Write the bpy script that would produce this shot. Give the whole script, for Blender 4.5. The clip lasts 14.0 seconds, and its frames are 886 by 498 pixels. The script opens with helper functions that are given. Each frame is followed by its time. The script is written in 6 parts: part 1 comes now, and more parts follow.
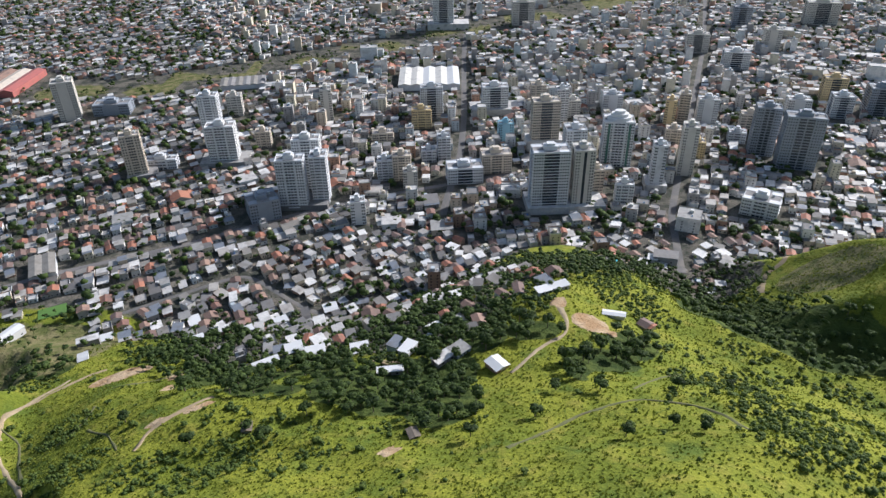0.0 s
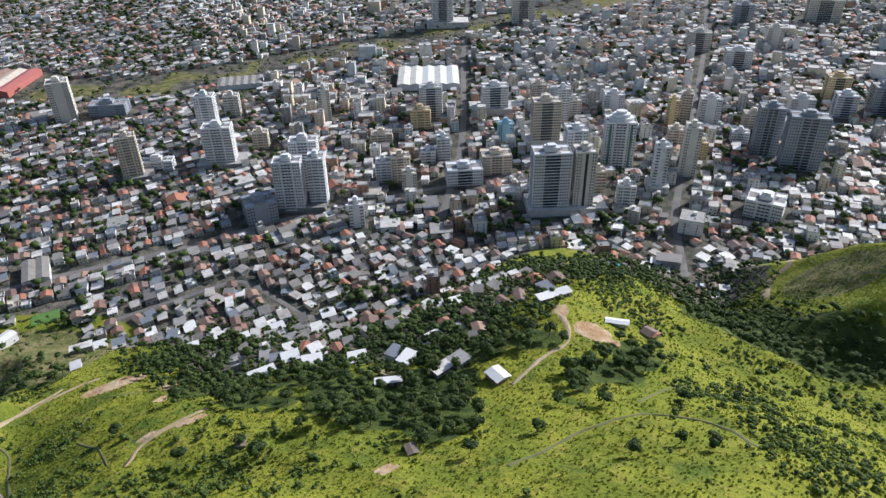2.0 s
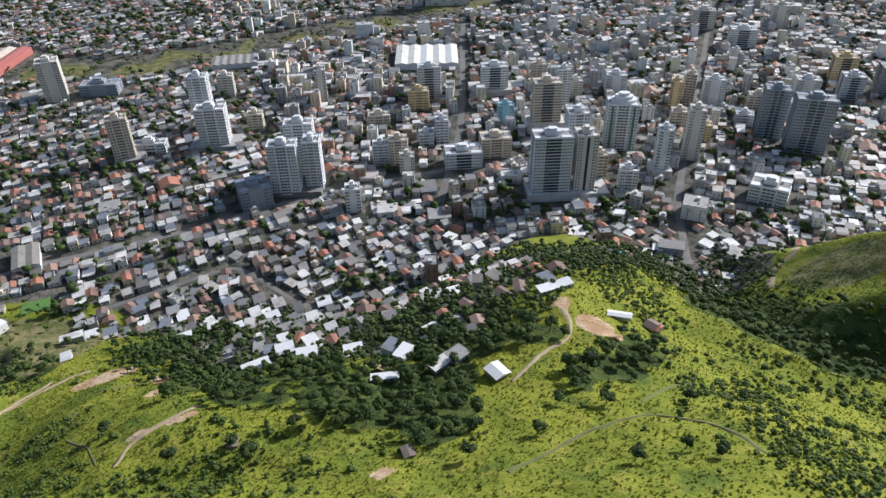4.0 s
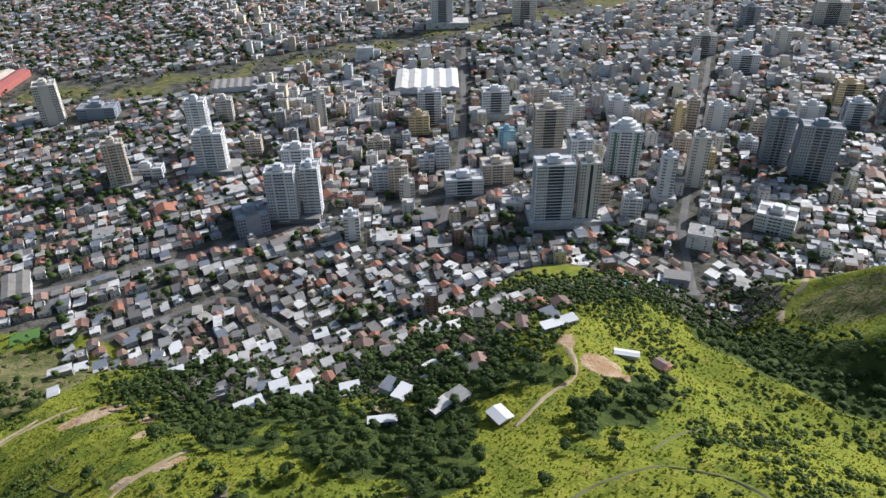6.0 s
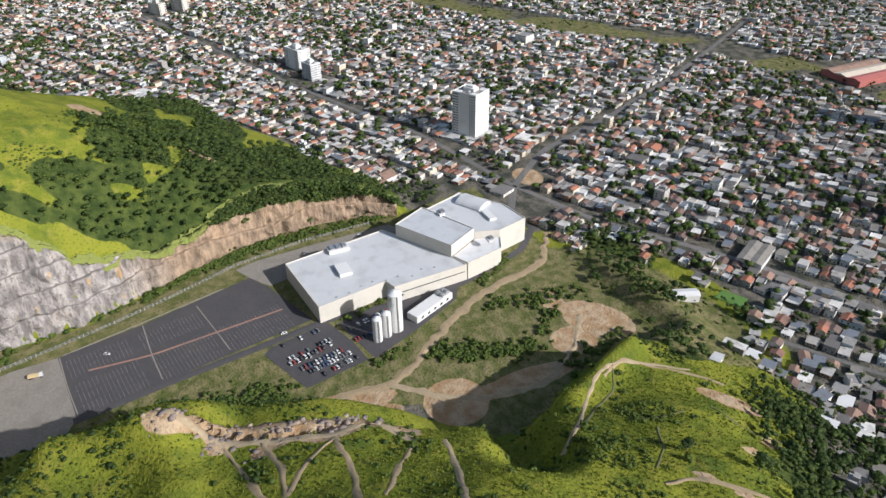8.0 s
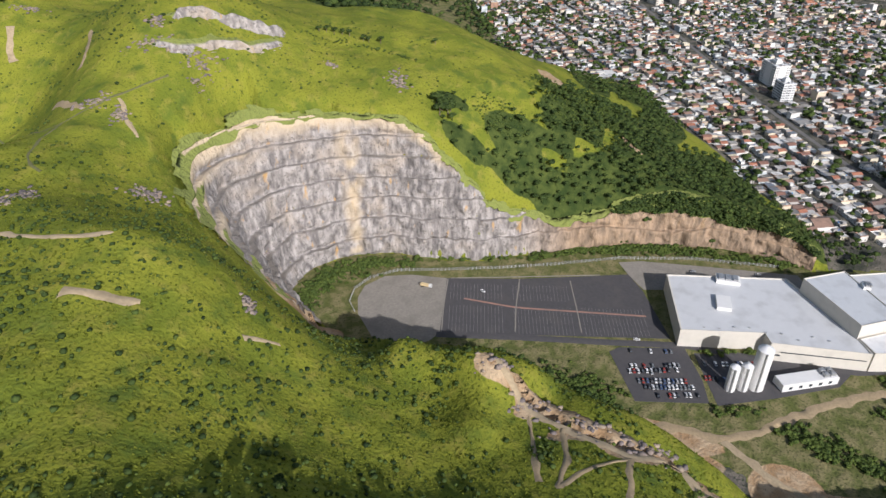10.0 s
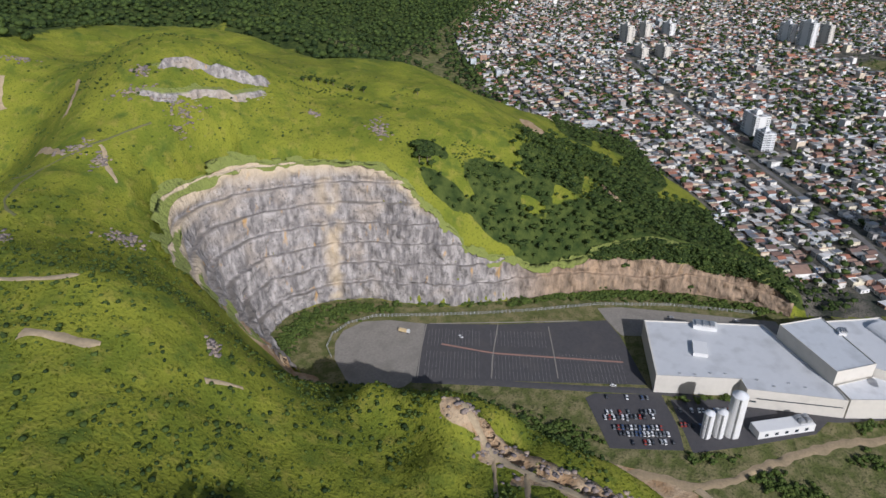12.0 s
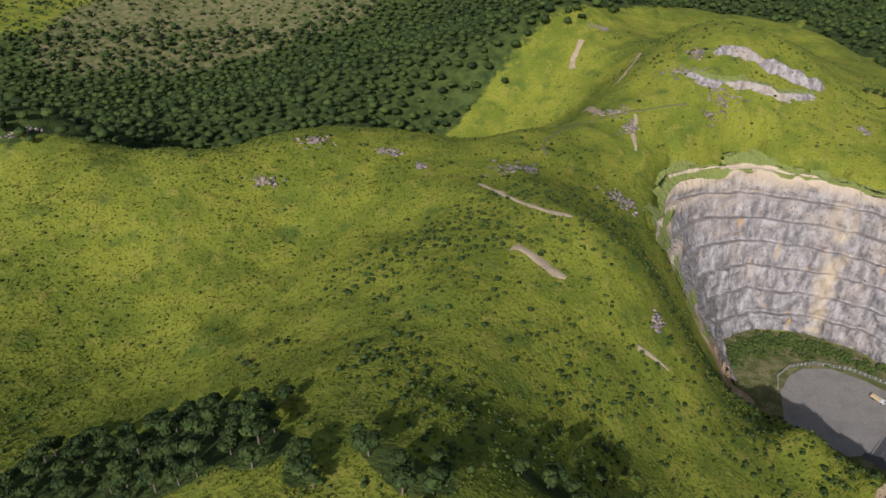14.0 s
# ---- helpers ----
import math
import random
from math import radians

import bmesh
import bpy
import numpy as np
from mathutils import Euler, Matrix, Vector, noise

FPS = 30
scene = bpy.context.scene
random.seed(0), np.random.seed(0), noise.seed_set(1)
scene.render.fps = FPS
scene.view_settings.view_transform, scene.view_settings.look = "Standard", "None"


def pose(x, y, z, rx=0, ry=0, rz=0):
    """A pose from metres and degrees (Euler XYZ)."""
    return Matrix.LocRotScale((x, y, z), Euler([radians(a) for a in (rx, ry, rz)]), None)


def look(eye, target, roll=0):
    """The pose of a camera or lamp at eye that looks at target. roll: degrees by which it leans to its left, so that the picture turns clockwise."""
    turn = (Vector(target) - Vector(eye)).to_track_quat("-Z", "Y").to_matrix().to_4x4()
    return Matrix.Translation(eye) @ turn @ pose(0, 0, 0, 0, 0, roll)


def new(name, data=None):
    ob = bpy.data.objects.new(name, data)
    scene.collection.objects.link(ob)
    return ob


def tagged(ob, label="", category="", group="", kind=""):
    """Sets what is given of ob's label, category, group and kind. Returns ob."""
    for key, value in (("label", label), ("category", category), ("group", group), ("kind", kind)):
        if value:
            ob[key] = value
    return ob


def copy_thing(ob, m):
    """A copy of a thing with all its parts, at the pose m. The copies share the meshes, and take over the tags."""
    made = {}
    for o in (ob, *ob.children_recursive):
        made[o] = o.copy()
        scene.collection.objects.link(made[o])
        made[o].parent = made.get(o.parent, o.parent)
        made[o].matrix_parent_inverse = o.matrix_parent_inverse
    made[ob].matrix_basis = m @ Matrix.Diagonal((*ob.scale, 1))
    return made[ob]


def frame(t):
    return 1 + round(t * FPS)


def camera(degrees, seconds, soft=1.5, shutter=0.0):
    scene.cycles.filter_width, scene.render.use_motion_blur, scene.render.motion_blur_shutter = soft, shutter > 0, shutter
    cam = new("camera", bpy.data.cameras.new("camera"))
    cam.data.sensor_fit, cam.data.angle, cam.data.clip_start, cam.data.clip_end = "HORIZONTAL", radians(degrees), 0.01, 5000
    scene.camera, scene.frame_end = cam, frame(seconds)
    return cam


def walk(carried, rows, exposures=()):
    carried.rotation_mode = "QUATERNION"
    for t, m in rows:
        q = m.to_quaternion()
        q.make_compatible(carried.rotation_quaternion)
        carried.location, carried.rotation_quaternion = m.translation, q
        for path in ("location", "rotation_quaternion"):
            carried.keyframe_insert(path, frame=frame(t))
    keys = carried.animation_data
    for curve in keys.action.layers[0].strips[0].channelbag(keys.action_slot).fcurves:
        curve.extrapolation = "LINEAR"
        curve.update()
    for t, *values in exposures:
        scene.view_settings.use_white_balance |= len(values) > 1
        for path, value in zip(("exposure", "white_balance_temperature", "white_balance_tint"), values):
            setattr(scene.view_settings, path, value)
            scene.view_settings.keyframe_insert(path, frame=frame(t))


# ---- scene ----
cam = camera(64.98, 14.0)
# seconds, place, turn to the left, tilt down and roll in degrees
PATH = [
    (0, -0.66, -0.41, 316.88, -0.068, 32.276, -1.10),
    (0.5, -0.50, 2.01, 316.87, -0.034, 32.276, -1.10),
    (1, -0.36, 4.46, 316.83, -0.034, 32.251, -1.10),
    (1.5, -0.26, 7.00, 316.78, -0.068, 32.212, -1.20),
    (2, -0.17, 9.62, 316.75, -0.068, 32.506, -1.20),
    (2.5, -0.04, 12.52, 316.74, -0.035, 34.818, -1.20),
    (3, 0.13, 15.73, 316.76, -0.035, 35.105, -1.20),
    (5.5, 0.59, 33.90, 316.94, -0.307, 32.855, -1.00),
    (6, 0.13, 37.56, 316.99, -0.205, 32.816, -0.90),
    (6.2, -0.25, 38.98, 317.00, 1.400, 32.903, -0.50),
    (6.5, -1.07, 41.00, 317.00, 9.742, 32.621, -0.80),
    (7, -2.33, 44.54, 316.98, 28.404, 32.546, -0.70),
    (7.5, -3.27, 48.61, 316.92, 47.068, 32.555, -0.70),
    (8, -3.99, 52.97, 316.84, 65.671, 32.616, -0.90),
    (8.5, -4.47, 57.39, 316.77, 84.510, 32.717, -1.00),
    (9, -4.85, 61.79, 316.73, 101.859, 32.922, -0.70),
    (9.2, -4.99, 63.51, 316.70, 103.912, 33.060, -0.50),
    (11.3, -6.41, 81.04, 315.93, 104.149, 30.329, -0.20),
    (11.5, -6.39, 82.67, 315.90, 104.148, 29.374, -0.20),
    (12, -5.98, 86.60, 315.80, 104.202, 28.555, -0.20),
    (12.5, -5.36, 90.35, 315.67, 105.484, 28.554, -0.20),
    (13, -4.71, 93.99, 315.55, 115.967, 28.611, -0.40),
    (13.5, -4.10, 97.66, 315.48, 131.742, 28.713, -0.80),
    (14, -3.57, 101.37, 315.43, 148.767, 28.756, -1.30),
]
# seconds, stops, white balance and tint
EXPOSURES = [(0.0, 0.29, 5950, 13), (7.0, 0.22, 6000, 12), (8.5, 0.13, 6300, 12), (9.2, 0.16, 6350, 14), (11.3, -0.26, 5900, 14), (12.5, -0.32, 5900, 14), (14.0, -0.28, 6050, 16)]

def aim(x, y, z, yaw, down, roll=0):
    d = Vector((-math.sin(radians(yaw)) * math.cos(radians(down)), math.cos(radians(yaw)) * math.cos(radians(down)), -math.sin(radians(down))))
    return look((x, y, z), Vector((x, y, z)) + d, roll)


walk(cam, [(t, aim(x, y, z, yaw, down, roll)) for t, x, y, z, yaw, down, roll in PATH], EXPOSURES)

# ---- daylight ----
SUN_FROM = Vector((0.79, 0.61, 0.0)).normalized()
SUN_UP = radians(30)
world = bpy.data.worlds.new("sky")
scene.world = world
world.use_nodes = True
sky = world.node_tree.nodes.new("ShaderNodeTexSky")
sky.sky_type, sky.sun_disc, sky.sun_elevation = "NISHITA", False, SUN_UP
sky.sun_rotation = math.atan2(SUN_FROM.x, SUN_FROM.y)
sky.air_density, sky.dust_density = 1.3, 2.0
background = world.node_tree.nodes["Background"]
background.inputs["Strength"].default_value = 0.092
world.node_tree.links.new(sky.outputs[0], background.inputs["Color"])
sun_data = bpy.data.lights.new("sun", "SUN")
sun_data.energy, sun_data.angle, sun_data.color = 5.0, radians(0.6), (1.0, 0.96, 0.91)
sun = new("sun", sun_data)
sun.matrix_world = look((0, 0, 900), Vector((0, 0, 900)) - SUN_FROM * math.cos(SUN_UP) - Vector((0, 0, math.sin(SUN_UP))))


# ---- materials ----
def nodes_of(name):
    m = bpy.data.materials.new(name)
    m.use_nodes = True
    return m, m.node_tree.nodes, m.node_tree.links, m.node_tree.nodes["Principled BSDF"]


def palette_mat(name, colours, by="island", rough=0.8, grain=0.35, size=1.5, dirt=(0.12, 0.11, 0.1), dirt_size=6.0, dirt_amount=0.35, bump=0.2, metal=0.0):
    """A surface whose pieces each take one of the colours, with grain and stains at two sizes."""
    m, nodes, links, bsdf = nodes_of(name)
    geo = nodes.new("ShaderNodeNewGeometry")
    ramp_node = nodes.new("ShaderNodeValToRGB")
    ramp_node.color_ramp.interpolation = "CONSTANT"
    els = ramp_node.color_ramp.elements
    while len(els) < len(colours):
        els.new(0.5)
    for k, c in enumerate(colours):
        els[k].position, els[k].color = k / len(colours), (*c, 1)
    if by == "island":
        links.new(geo.outputs["Random Per Island"], ramp_node.inputs[0])
    else:
        info = nodes.new("ShaderNodeObjectInfo")
        links.new(info.outputs["Random"], ramp_node.inputs[0])
    fine, broad = nodes.new("ShaderNodeTexNoise"), nodes.new("ShaderNodeTexNoise")
    fine.inputs["Scale"].default_value, broad.inputs["Scale"].default_value = 1 / size, 1 / dirt_size
    fine.inputs["Detail"].default_value, broad.inputs["Detail"].default_value = 3, 4
    for n in (fine, broad):
        links.new(geo.outputs["Position"], n.inputs["Vector"])
    span = nodes.new("ShaderNodeMapRange")
    span.inputs["To Min"].default_value, span.inputs["To Max"].default_value = 1 - grain, 1 + grain
    links.new(fine.outputs[0], span.inputs["Value"])
    tint = nodes.new("ShaderNodeMix")
    tint.data_type, tint.blend_type = "RGBA", "MULTIPLY"
    tint.inputs[0].default_value = 1
    links.new(ramp_node.outputs[0], tint.inputs[6])
    links.new(span.outputs[0], tint.inputs[7])
    stain = nodes.new("ShaderNodeMapRange")
    stain.inputs["From Min"].default_value, stain.inputs["From Max"].default_value = 0.5, 0.75
    stain.inputs["To Max"].default_value = dirt_amount
    links.new(broad.outputs[0], stain.inputs["Value"])
    mix = nodes.new("ShaderNodeMix")
    mix.data_type = "RGBA"
    links.new(stain.outputs[0], mix.inputs[0])
    links.new(tint.outputs[2], mix.inputs[6])
    mix.inputs[7].default_value = (*dirt, 1)
    links.new(mix.outputs[2], bsdf.inputs["Base Color"])
    bsdf.inputs["Roughness"].default_value, bsdf.inputs["Metallic"].default_value = rough, metal
    if bump:
        b = nodes.new("ShaderNodeBump")
        b.inputs["Strength"].default_value, b.inputs["Distance"].default_value = bump, 0.1
        links.new(fine.outputs[0], b.inputs["Height"])
        links.new(b.outputs[0], bsdf.inputs["Normal"])
    return m


def leaf_mat(name, dark, light, size=14.0, through_light=0.35):
    m, nodes, links, bsdf = nodes_of(name)
    geo, noise_node, mix, half = nodes.new("ShaderNodeNewGeometry"), nodes.new("ShaderNodeTexNoise"), nodes.new("ShaderNodeMix"), nodes.new("ShaderNodeMath")
    noise_node.inputs["Scale"].default_value, noise_node.inputs["Detail"].default_value = 1 / size, 3
    links.new(geo.outputs["Position"], noise_node.inputs["Vector"])
    half.operation = "ADD"
    half.inputs[1].default_value = 0
    links.new(noise_node.outputs[0], half.inputs[0])
    spread = nodes.new("ShaderNodeMath")
    spread.operation = "MULTIPLY_ADD"
    links.new(geo.outputs["Random Per Island"], spread.inputs[0])
    spread.inputs[1].default_value, spread.inputs[2].default_value = 0.7, -0.35
    links.new(spread.outputs[0], half.inputs[1])
    mix.data_type = "RGBA"
    links.new(half.outputs[0], mix.inputs[0])
    mix.inputs[6].default_value, mix.inputs[7].default_value = (*dark, 1), (*light, 1)
    links.new(mix.outputs[2], bsdf.inputs["Base Color"])
    bsdf.inputs["Roughness"].default_value = 0.75
    bsdf.inputs["Specular IOR Level"].default_value = 0.25
    thin_leaf, both = nodes.new("ShaderNodeBsdfTranslucent"), nodes.new("ShaderNodeMixShader")
    both.inputs[0].default_value = through_light
    links.new(mix.outputs[2], thin_leaf.inputs["Color"])
    links.new(bsdf.outputs[0], both.inputs[1])
    links.new(thin_leaf.outputs[0], both.inputs[2])
    links.new(both.outputs[0], nodes["Material Output"].inputs["Surface"])
    return m


def ground_mat():
    """Grass, darker ground under the woods, town ground and bare earth, mixed by the shares kept on the mesh."""
    m, nodes, links, bsdf = nodes_of("land")
    geo = nodes.new("ShaderNodeNewGeometry")

    def tex(size, detail=4, kind="ShaderNodeTexNoise"):
        n = nodes.new(kind)
        n.inputs["Scale"].default_value = 1 / size
        if kind == "ShaderNodeTexNoise":
            n.inputs["Detail"].default_value = detail
        links.new(geo.outputs["Position"], n.inputs["Vector"])
        return n.outputs[0]

    def mixed(fac, a, b, lo=None, hi=None):
        if lo is not None:
            r = nodes.new("ShaderNodeMapRange")
            r.interpolation_type = "SMOOTHSTEP"
            r.inputs["From Min"].default_value, r.inputs["From Max"].default_value = lo, hi
            links.new(fac, r.inputs["Value"])
            fac = r.outputs[0]
        n = nodes.new("ShaderNodeMix")
        n.data_type = "RGBA"
        links.new(fac, n.inputs[0])
        for slot, c in ((6, a), (7, b)):
            if isinstance(c, tuple):
                n.inputs[slot].default_value = (*c, 1)
            else:
                links.new(c, n.inputs[slot])
        return n.outputs[2]

    def share(name, wobble=0.35):
        a = nodes.new("ShaderNodeAttribute")
        a.attribute_name = name
        n = nodes.new("ShaderNodeMath")
        n.operation = "MULTIPLY_ADD"
        links.new(tex(7.0, 5), n.inputs[0])
        n.inputs[1].default_value = wobble * 2
        add = nodes.new("ShaderNodeMath")
        add.operation = "SUBTRACT"
        links.new(a.outputs["Fac"], add.inputs[0])
        add.inputs[1].default_value = wobble
        links.new(add.outputs[0], n.inputs[2])
        return n.outputs[0]

    broad, mid, fine = tex(55), tex(9, 6), tex(1.6, 5)
    grass = mixed(tex(32, 5), GRASS_DEEP, GRASS_LIGHT, 0.38, 0.6)
    grass = mixed(tex(17, 7), grass, (0.085, 0.125, 0.022), 0.52, 0.74)
    grass = mixed(mid, grass, GRASS_YELLOW, 0.5, 0.78)
    grass = mixed(fine, grass, GRASS_DARK, 0.51, 0.72)
    # ground under the woods, a much darker green than open grass
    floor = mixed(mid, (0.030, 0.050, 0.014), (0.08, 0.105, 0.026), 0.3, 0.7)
    # town ground colour with the shade and greenery between houses painted in
    town = mixed(tex(14, 6), (0.055, 0.058, 0.048), (0.17, 0.15, 0.125), 0.35, 0.65)
    town = mixed(fine, town, (0.035, 0.05, 0.025), 0.5, 0.68)
    earth = mixed(mid, (0.34, 0.22, 0.12), (0.46, 0.35, 0.23), 0.35, 0.65)
    earth = mixed(fine, earth, (0.22, 0.17, 0.11), 0.55, 0.75)
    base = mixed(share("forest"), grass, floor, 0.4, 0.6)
    dry = mixed(mid, (0.10, 0.115, 0.035), (0.21, 0.185, 0.09), 0.35, 0.65)
    dry = mixed(fine, dry, (0.06, 0.07, 0.025), 0.5, 0.72)
    base = mixed(share("dry"), base, dry, 0.4, 0.6)
    base = mixed(share("town", 0.2), base, town, 0.42, 0.58)
    base = mixed(share("earth", 0.16), base, earth, 0.42, 0.58)
    links.new(base, bsdf.inputs["Base Color"])
    bsdf.inputs["Roughness"].default_value = 0.95
    bsdf.inputs["Specular IOR Level"].default_value = 0.1
    b1, b2 = nodes.new("ShaderNodeBump"), nodes.new("ShaderNodeBump")
    b1.inputs["Strength"].default_value, b1.inputs["Distance"].default_value = 0.8, 0.9
    b2.inputs["Strength"].default_value, b2.inputs["Distance"].default_value = 0.7, 2.5
    links.new(fine, b1.inputs["Height"])
    links.new(mid, b2.inputs["Height"])
    links.new(b2.outputs[0], b1.inputs["Normal"])
    links.new(b1.outputs[0], bsdf.inputs["Normal"])
    return m


def rock_mat():
    m, nodes, links, bsdf = nodes_of("quarry_rock")
    geo = nodes.new("ShaderNodeNewGeometry")
    mapping = nodes.new("ShaderNodeMapping")
    mapping.inputs["Scale"].default_value = (1, 1, 0.3)
    links.new(geo.outputs["Position"], mapping.inputs["Vector"])

    def tex(size, source, detail=6):
        n = nodes.new("ShaderNodeTexNoise")
        n.inputs["Scale"].default_value, n.inputs["Detail"].default_value = 1 / size, detail
        links.new(source, n.inputs["Vector"])
        return n.outputs[0]

    def mixed(fac, a, b, lo, hi):
        r = nodes.new("ShaderNodeMapRange")
        r.inputs["From Min"].default_value, r.inputs["From Max"].default_value = lo, hi
        links.new(fac, r.inputs["Value"])
        n = nodes.new("ShaderNodeMix")
        n.data_type = "RGBA"
        links.new(r.outputs[0], n.inputs[0])
        for slot, c in ((6, a), (7, b)):
            if isinstance(c, tuple):
                n.inputs[slot].default_value = (*c, 1)
            else:
                links.new(c, n.inputs[slot])
        return n.outputs[2]

    streak, broad, fine = tex(4.2, mapping.outputs[0]), tex(38, geo.outputs["Position"], 3), tex(2.2, geo.outputs["Position"])
    colour = mixed(streak, (0.165, 0.152, 0.148), (0.40, 0.37, 0.35), 0.36, 0.64)
    colour = mixed(broad, colour, (0.40, 0.335, 0.27), 0.56, 0.74)
    colour = mixed(tex(7, mapping.outputs[0], 3), colour, (0.46, 0.29, 0.12), 0.64, 0.74)
    colour = mixed(fine, colour, (0.11, 0.10, 0.095), 0.55, 0.75)
    # bench dirt with the ledges' dark shade lines painted in, and the weathered brown crust under the turf
    ledge = nodes.new("ShaderNodeAttribute")
    ledge.attribute_name = "ledge"
    colour = mixed(ledge.outputs["Fac"], colour, (0.165, 0.148, 0.13), 0.3, 0.9)
    brown = nodes.new("ShaderNodeAttribute")
    brown.attribute_name = "brown"
    colour = mixed(brown.outputs["Fac"], colour, mixed(streak, (0.16, 0.115, 0.075), (0.40, 0.27, 0.16), 0.3, 0.7), 0.0, 1.2)
    crust = nodes.new("ShaderNodeAttribute")
    crust.attribute_name = "crust"
    colour = mixed(crust.outputs["Fac"], colour, (0.52, 0.42, 0.29), 0.3, 0.9)
    turf = nodes.new("ShaderNodeAttribute")
    turf.attribute_name = "turf"
    colour = mixed(turf.outputs["Fac"], colour, (0.19, 0.22, 0.05), 0.45, 0.7)
    links.new(colour, bsdf.inputs["Base Color"])
    bsdf.inputs["Roughness"].default_value = 0.9
    b = nodes.new("ShaderNodeBump")
    b.inputs["Strength"].default_value, b.inputs["Distance"].default_value = 1.0, 2.2
    links.new(streak, b.inputs["Height"])
    b3 = nodes.new("ShaderNodeBump")
    b3.inputs["Strength"].default_value, b3.inputs["Distance"].default_value = 0.9, 1.2
    links.new(fine, b3.inputs["Height"])
    links.new(b.outputs[0], b3.inputs["Normal"])
    links.new(b3.outputs[0], bsdf.inputs["Normal"])
    return m


GRASS_DEEP, GRASS_LIGHT, GRASS_YELLOW, GRASS_DARK = (0.138, 0.168, 0.021), (0.214, 0.228, 0.028), (0.250, 0.232, 0.044), (0.098, 0.126, 0.019)
LAND, ROCK = ground_mat(), rock_mat()
LEAF = leaf_mat("leaves", (0.018, 0.038, 0.013), (0.105, 0.155, 0.034), 9.0)
BUSH = leaf_mat("bush_leaves", (0.052, 0.090, 0.022), (0.145, 0.195, 0.040), 8.0)
TUFT = leaf_mat("grass_blades", (0.130, 0.170, 0.020), (0.24, 0.265, 0.032), 11.0, 0.5)
BARK = palette_mat("bark", [(0.11, 0.085, 0.06), (0.16, 0.13, 0.10)], rough=0.9)
WALLS = palette_mat("house_walls", [(0.62, 0.60, 0.56), (0.42, 0.40, 0.38), (0.55, 0.47, 0.36), (0.70, 0.69, 0.66), (0.36, 0.22, 0.15), (0.30, 0.29, 0.28), (0.60, 0.55, 0.42), (0.45, 0.50, 0.52)], dirt_amount=0.5)
ROOF_TILE = palette_mat("roof_tiles", [(0.31, 0.13, 0.08), (0.22, 0.115, 0.085), (0.36, 0.15, 0.09), (0.18, 0.12, 0.10), (0.30, 0.19, 0.14), (0.16, 0.10, 0.08), (0.25, 0.16, 0.12)], grain=0.45, size=0.8, dirt=(0.07, 0.06, 0.055), dirt_amount=0.6)
ROOF_SHEET = palette_mat("roof_sheets", [(0.31, 0.30, 0.28), (0.20, 0.19, 0.18), (0.52, 0.50, 0.47), (0.15, 0.14, 0.13), (0.74, 0.72, 0.68), (0.26, 0.24, 0.21), (0.18, 0.20, 0.23), (0.42, 0.39, 0.35), (0.68, 0.66, 0.62)], rough=0.55, dirt=(0.13, 0.11, 0.09), dirt_amount=0.6)
ROOF_SLAB = palette_mat("roof_slabs", [(0.34, 0.33, 0.31), (0.46, 0.45, 0.43), (0.26, 0.25, 0.24), (0.55, 0.53, 0.50), (0.20, 0.195, 0.19)], rough=0.9, dirt_amount=0.6)
WALLS_ONE = palette_mat("house_walls_single", [(0.62, 0.60, 0.56), (0.42, 0.40, 0.38), (0.55, 0.47, 0.36), (0.70, 0.69, 0.66), (0.36, 0.22, 0.15), (0.30, 0.29, 0.28), (0.60, 0.55, 0.42), (0.45, 0.50, 0.52)], dirt_amount=0.5, by="object")
ROOF_TILE_ONE = palette_mat("roof_tiles_single", [(0.31, 0.13, 0.08), (0.22, 0.115, 0.085), (0.36, 0.15, 0.09), (0.18, 0.12, 0.10), (0.30, 0.19, 0.14), (0.16, 0.10, 0.08), (0.25, 0.16, 0.12)], grain=0.45, size=0.8, dirt=(0.07, 0.06, 0.055), dirt_amount=0.6, by="object")
ROOF_SHEET_ONE = palette_mat("roof_sheets_single", [(0.31, 0.30, 0.28), (0.20, 0.19, 0.18), (0.52, 0.50, 0.47), (0.15, 0.14, 0.13), (0.74, 0.72, 0.68), (0.26, 0.24, 0.21), (0.18, 0.20, 0.23), (0.42, 0.39, 0.35), (0.68, 0.66, 0.62)], rough=0.55, dirt=(0.13, 0.11, 0.09), dirt_amount=0.6, by="object")
ROOF_SLAB_ONE = palette_mat("roof_slabs_single", [(0.34, 0.33, 0.31), (0.46, 0.45, 0.43), (0.26, 0.25, 0.24), (0.55, 0.53, 0.50), (0.20, 0.195, 0.19)], rough=0.9, dirt_amount=0.6, by="object")
GLASS = palette_mat("window_glass", [(0.02, 0.025, 0.03), (0.035, 0.045, 0.055), (0.05, 0.06, 0.07)], rough=0.15, grain=0.1, bump=0, dirt_amount=0)
TANK = palette_mat("water_tanks", [(0.08, 0.20, 0.42), (0.55, 0.58, 0.60), (0.10, 0.25, 0.45)], rough=0.5)
ASPHALT = palette_mat("asphalt", [(0.064, 0.061, 0.064), (0.070, 0.067, 0.069)], by="object", rough=0.92, grain=0.25, size=3.0, dirt=(0.085, 0.078, 0.074), dirt_size=14.0, dirt_amount=0.6)
STREET = palette_mat("street", [(0.13, 0.125, 0.12), (0.16, 0.15, 0.145)], by="object", rough=0.95, grain=0.3, size=2.5, dirt=(0.24, 0.21, 0.17), dirt_size=16.0, dirt_amount=0.6)
WORN = palette_mat("worn_grass", [(0.115, 0.12, 0.045)], by="object", rough=0.95, grain=0.4, size=1.2, dirt=(0.16, 0.12, 0.07), dirt_size=5.0, dirt_amount=0.6, bump=0.4)
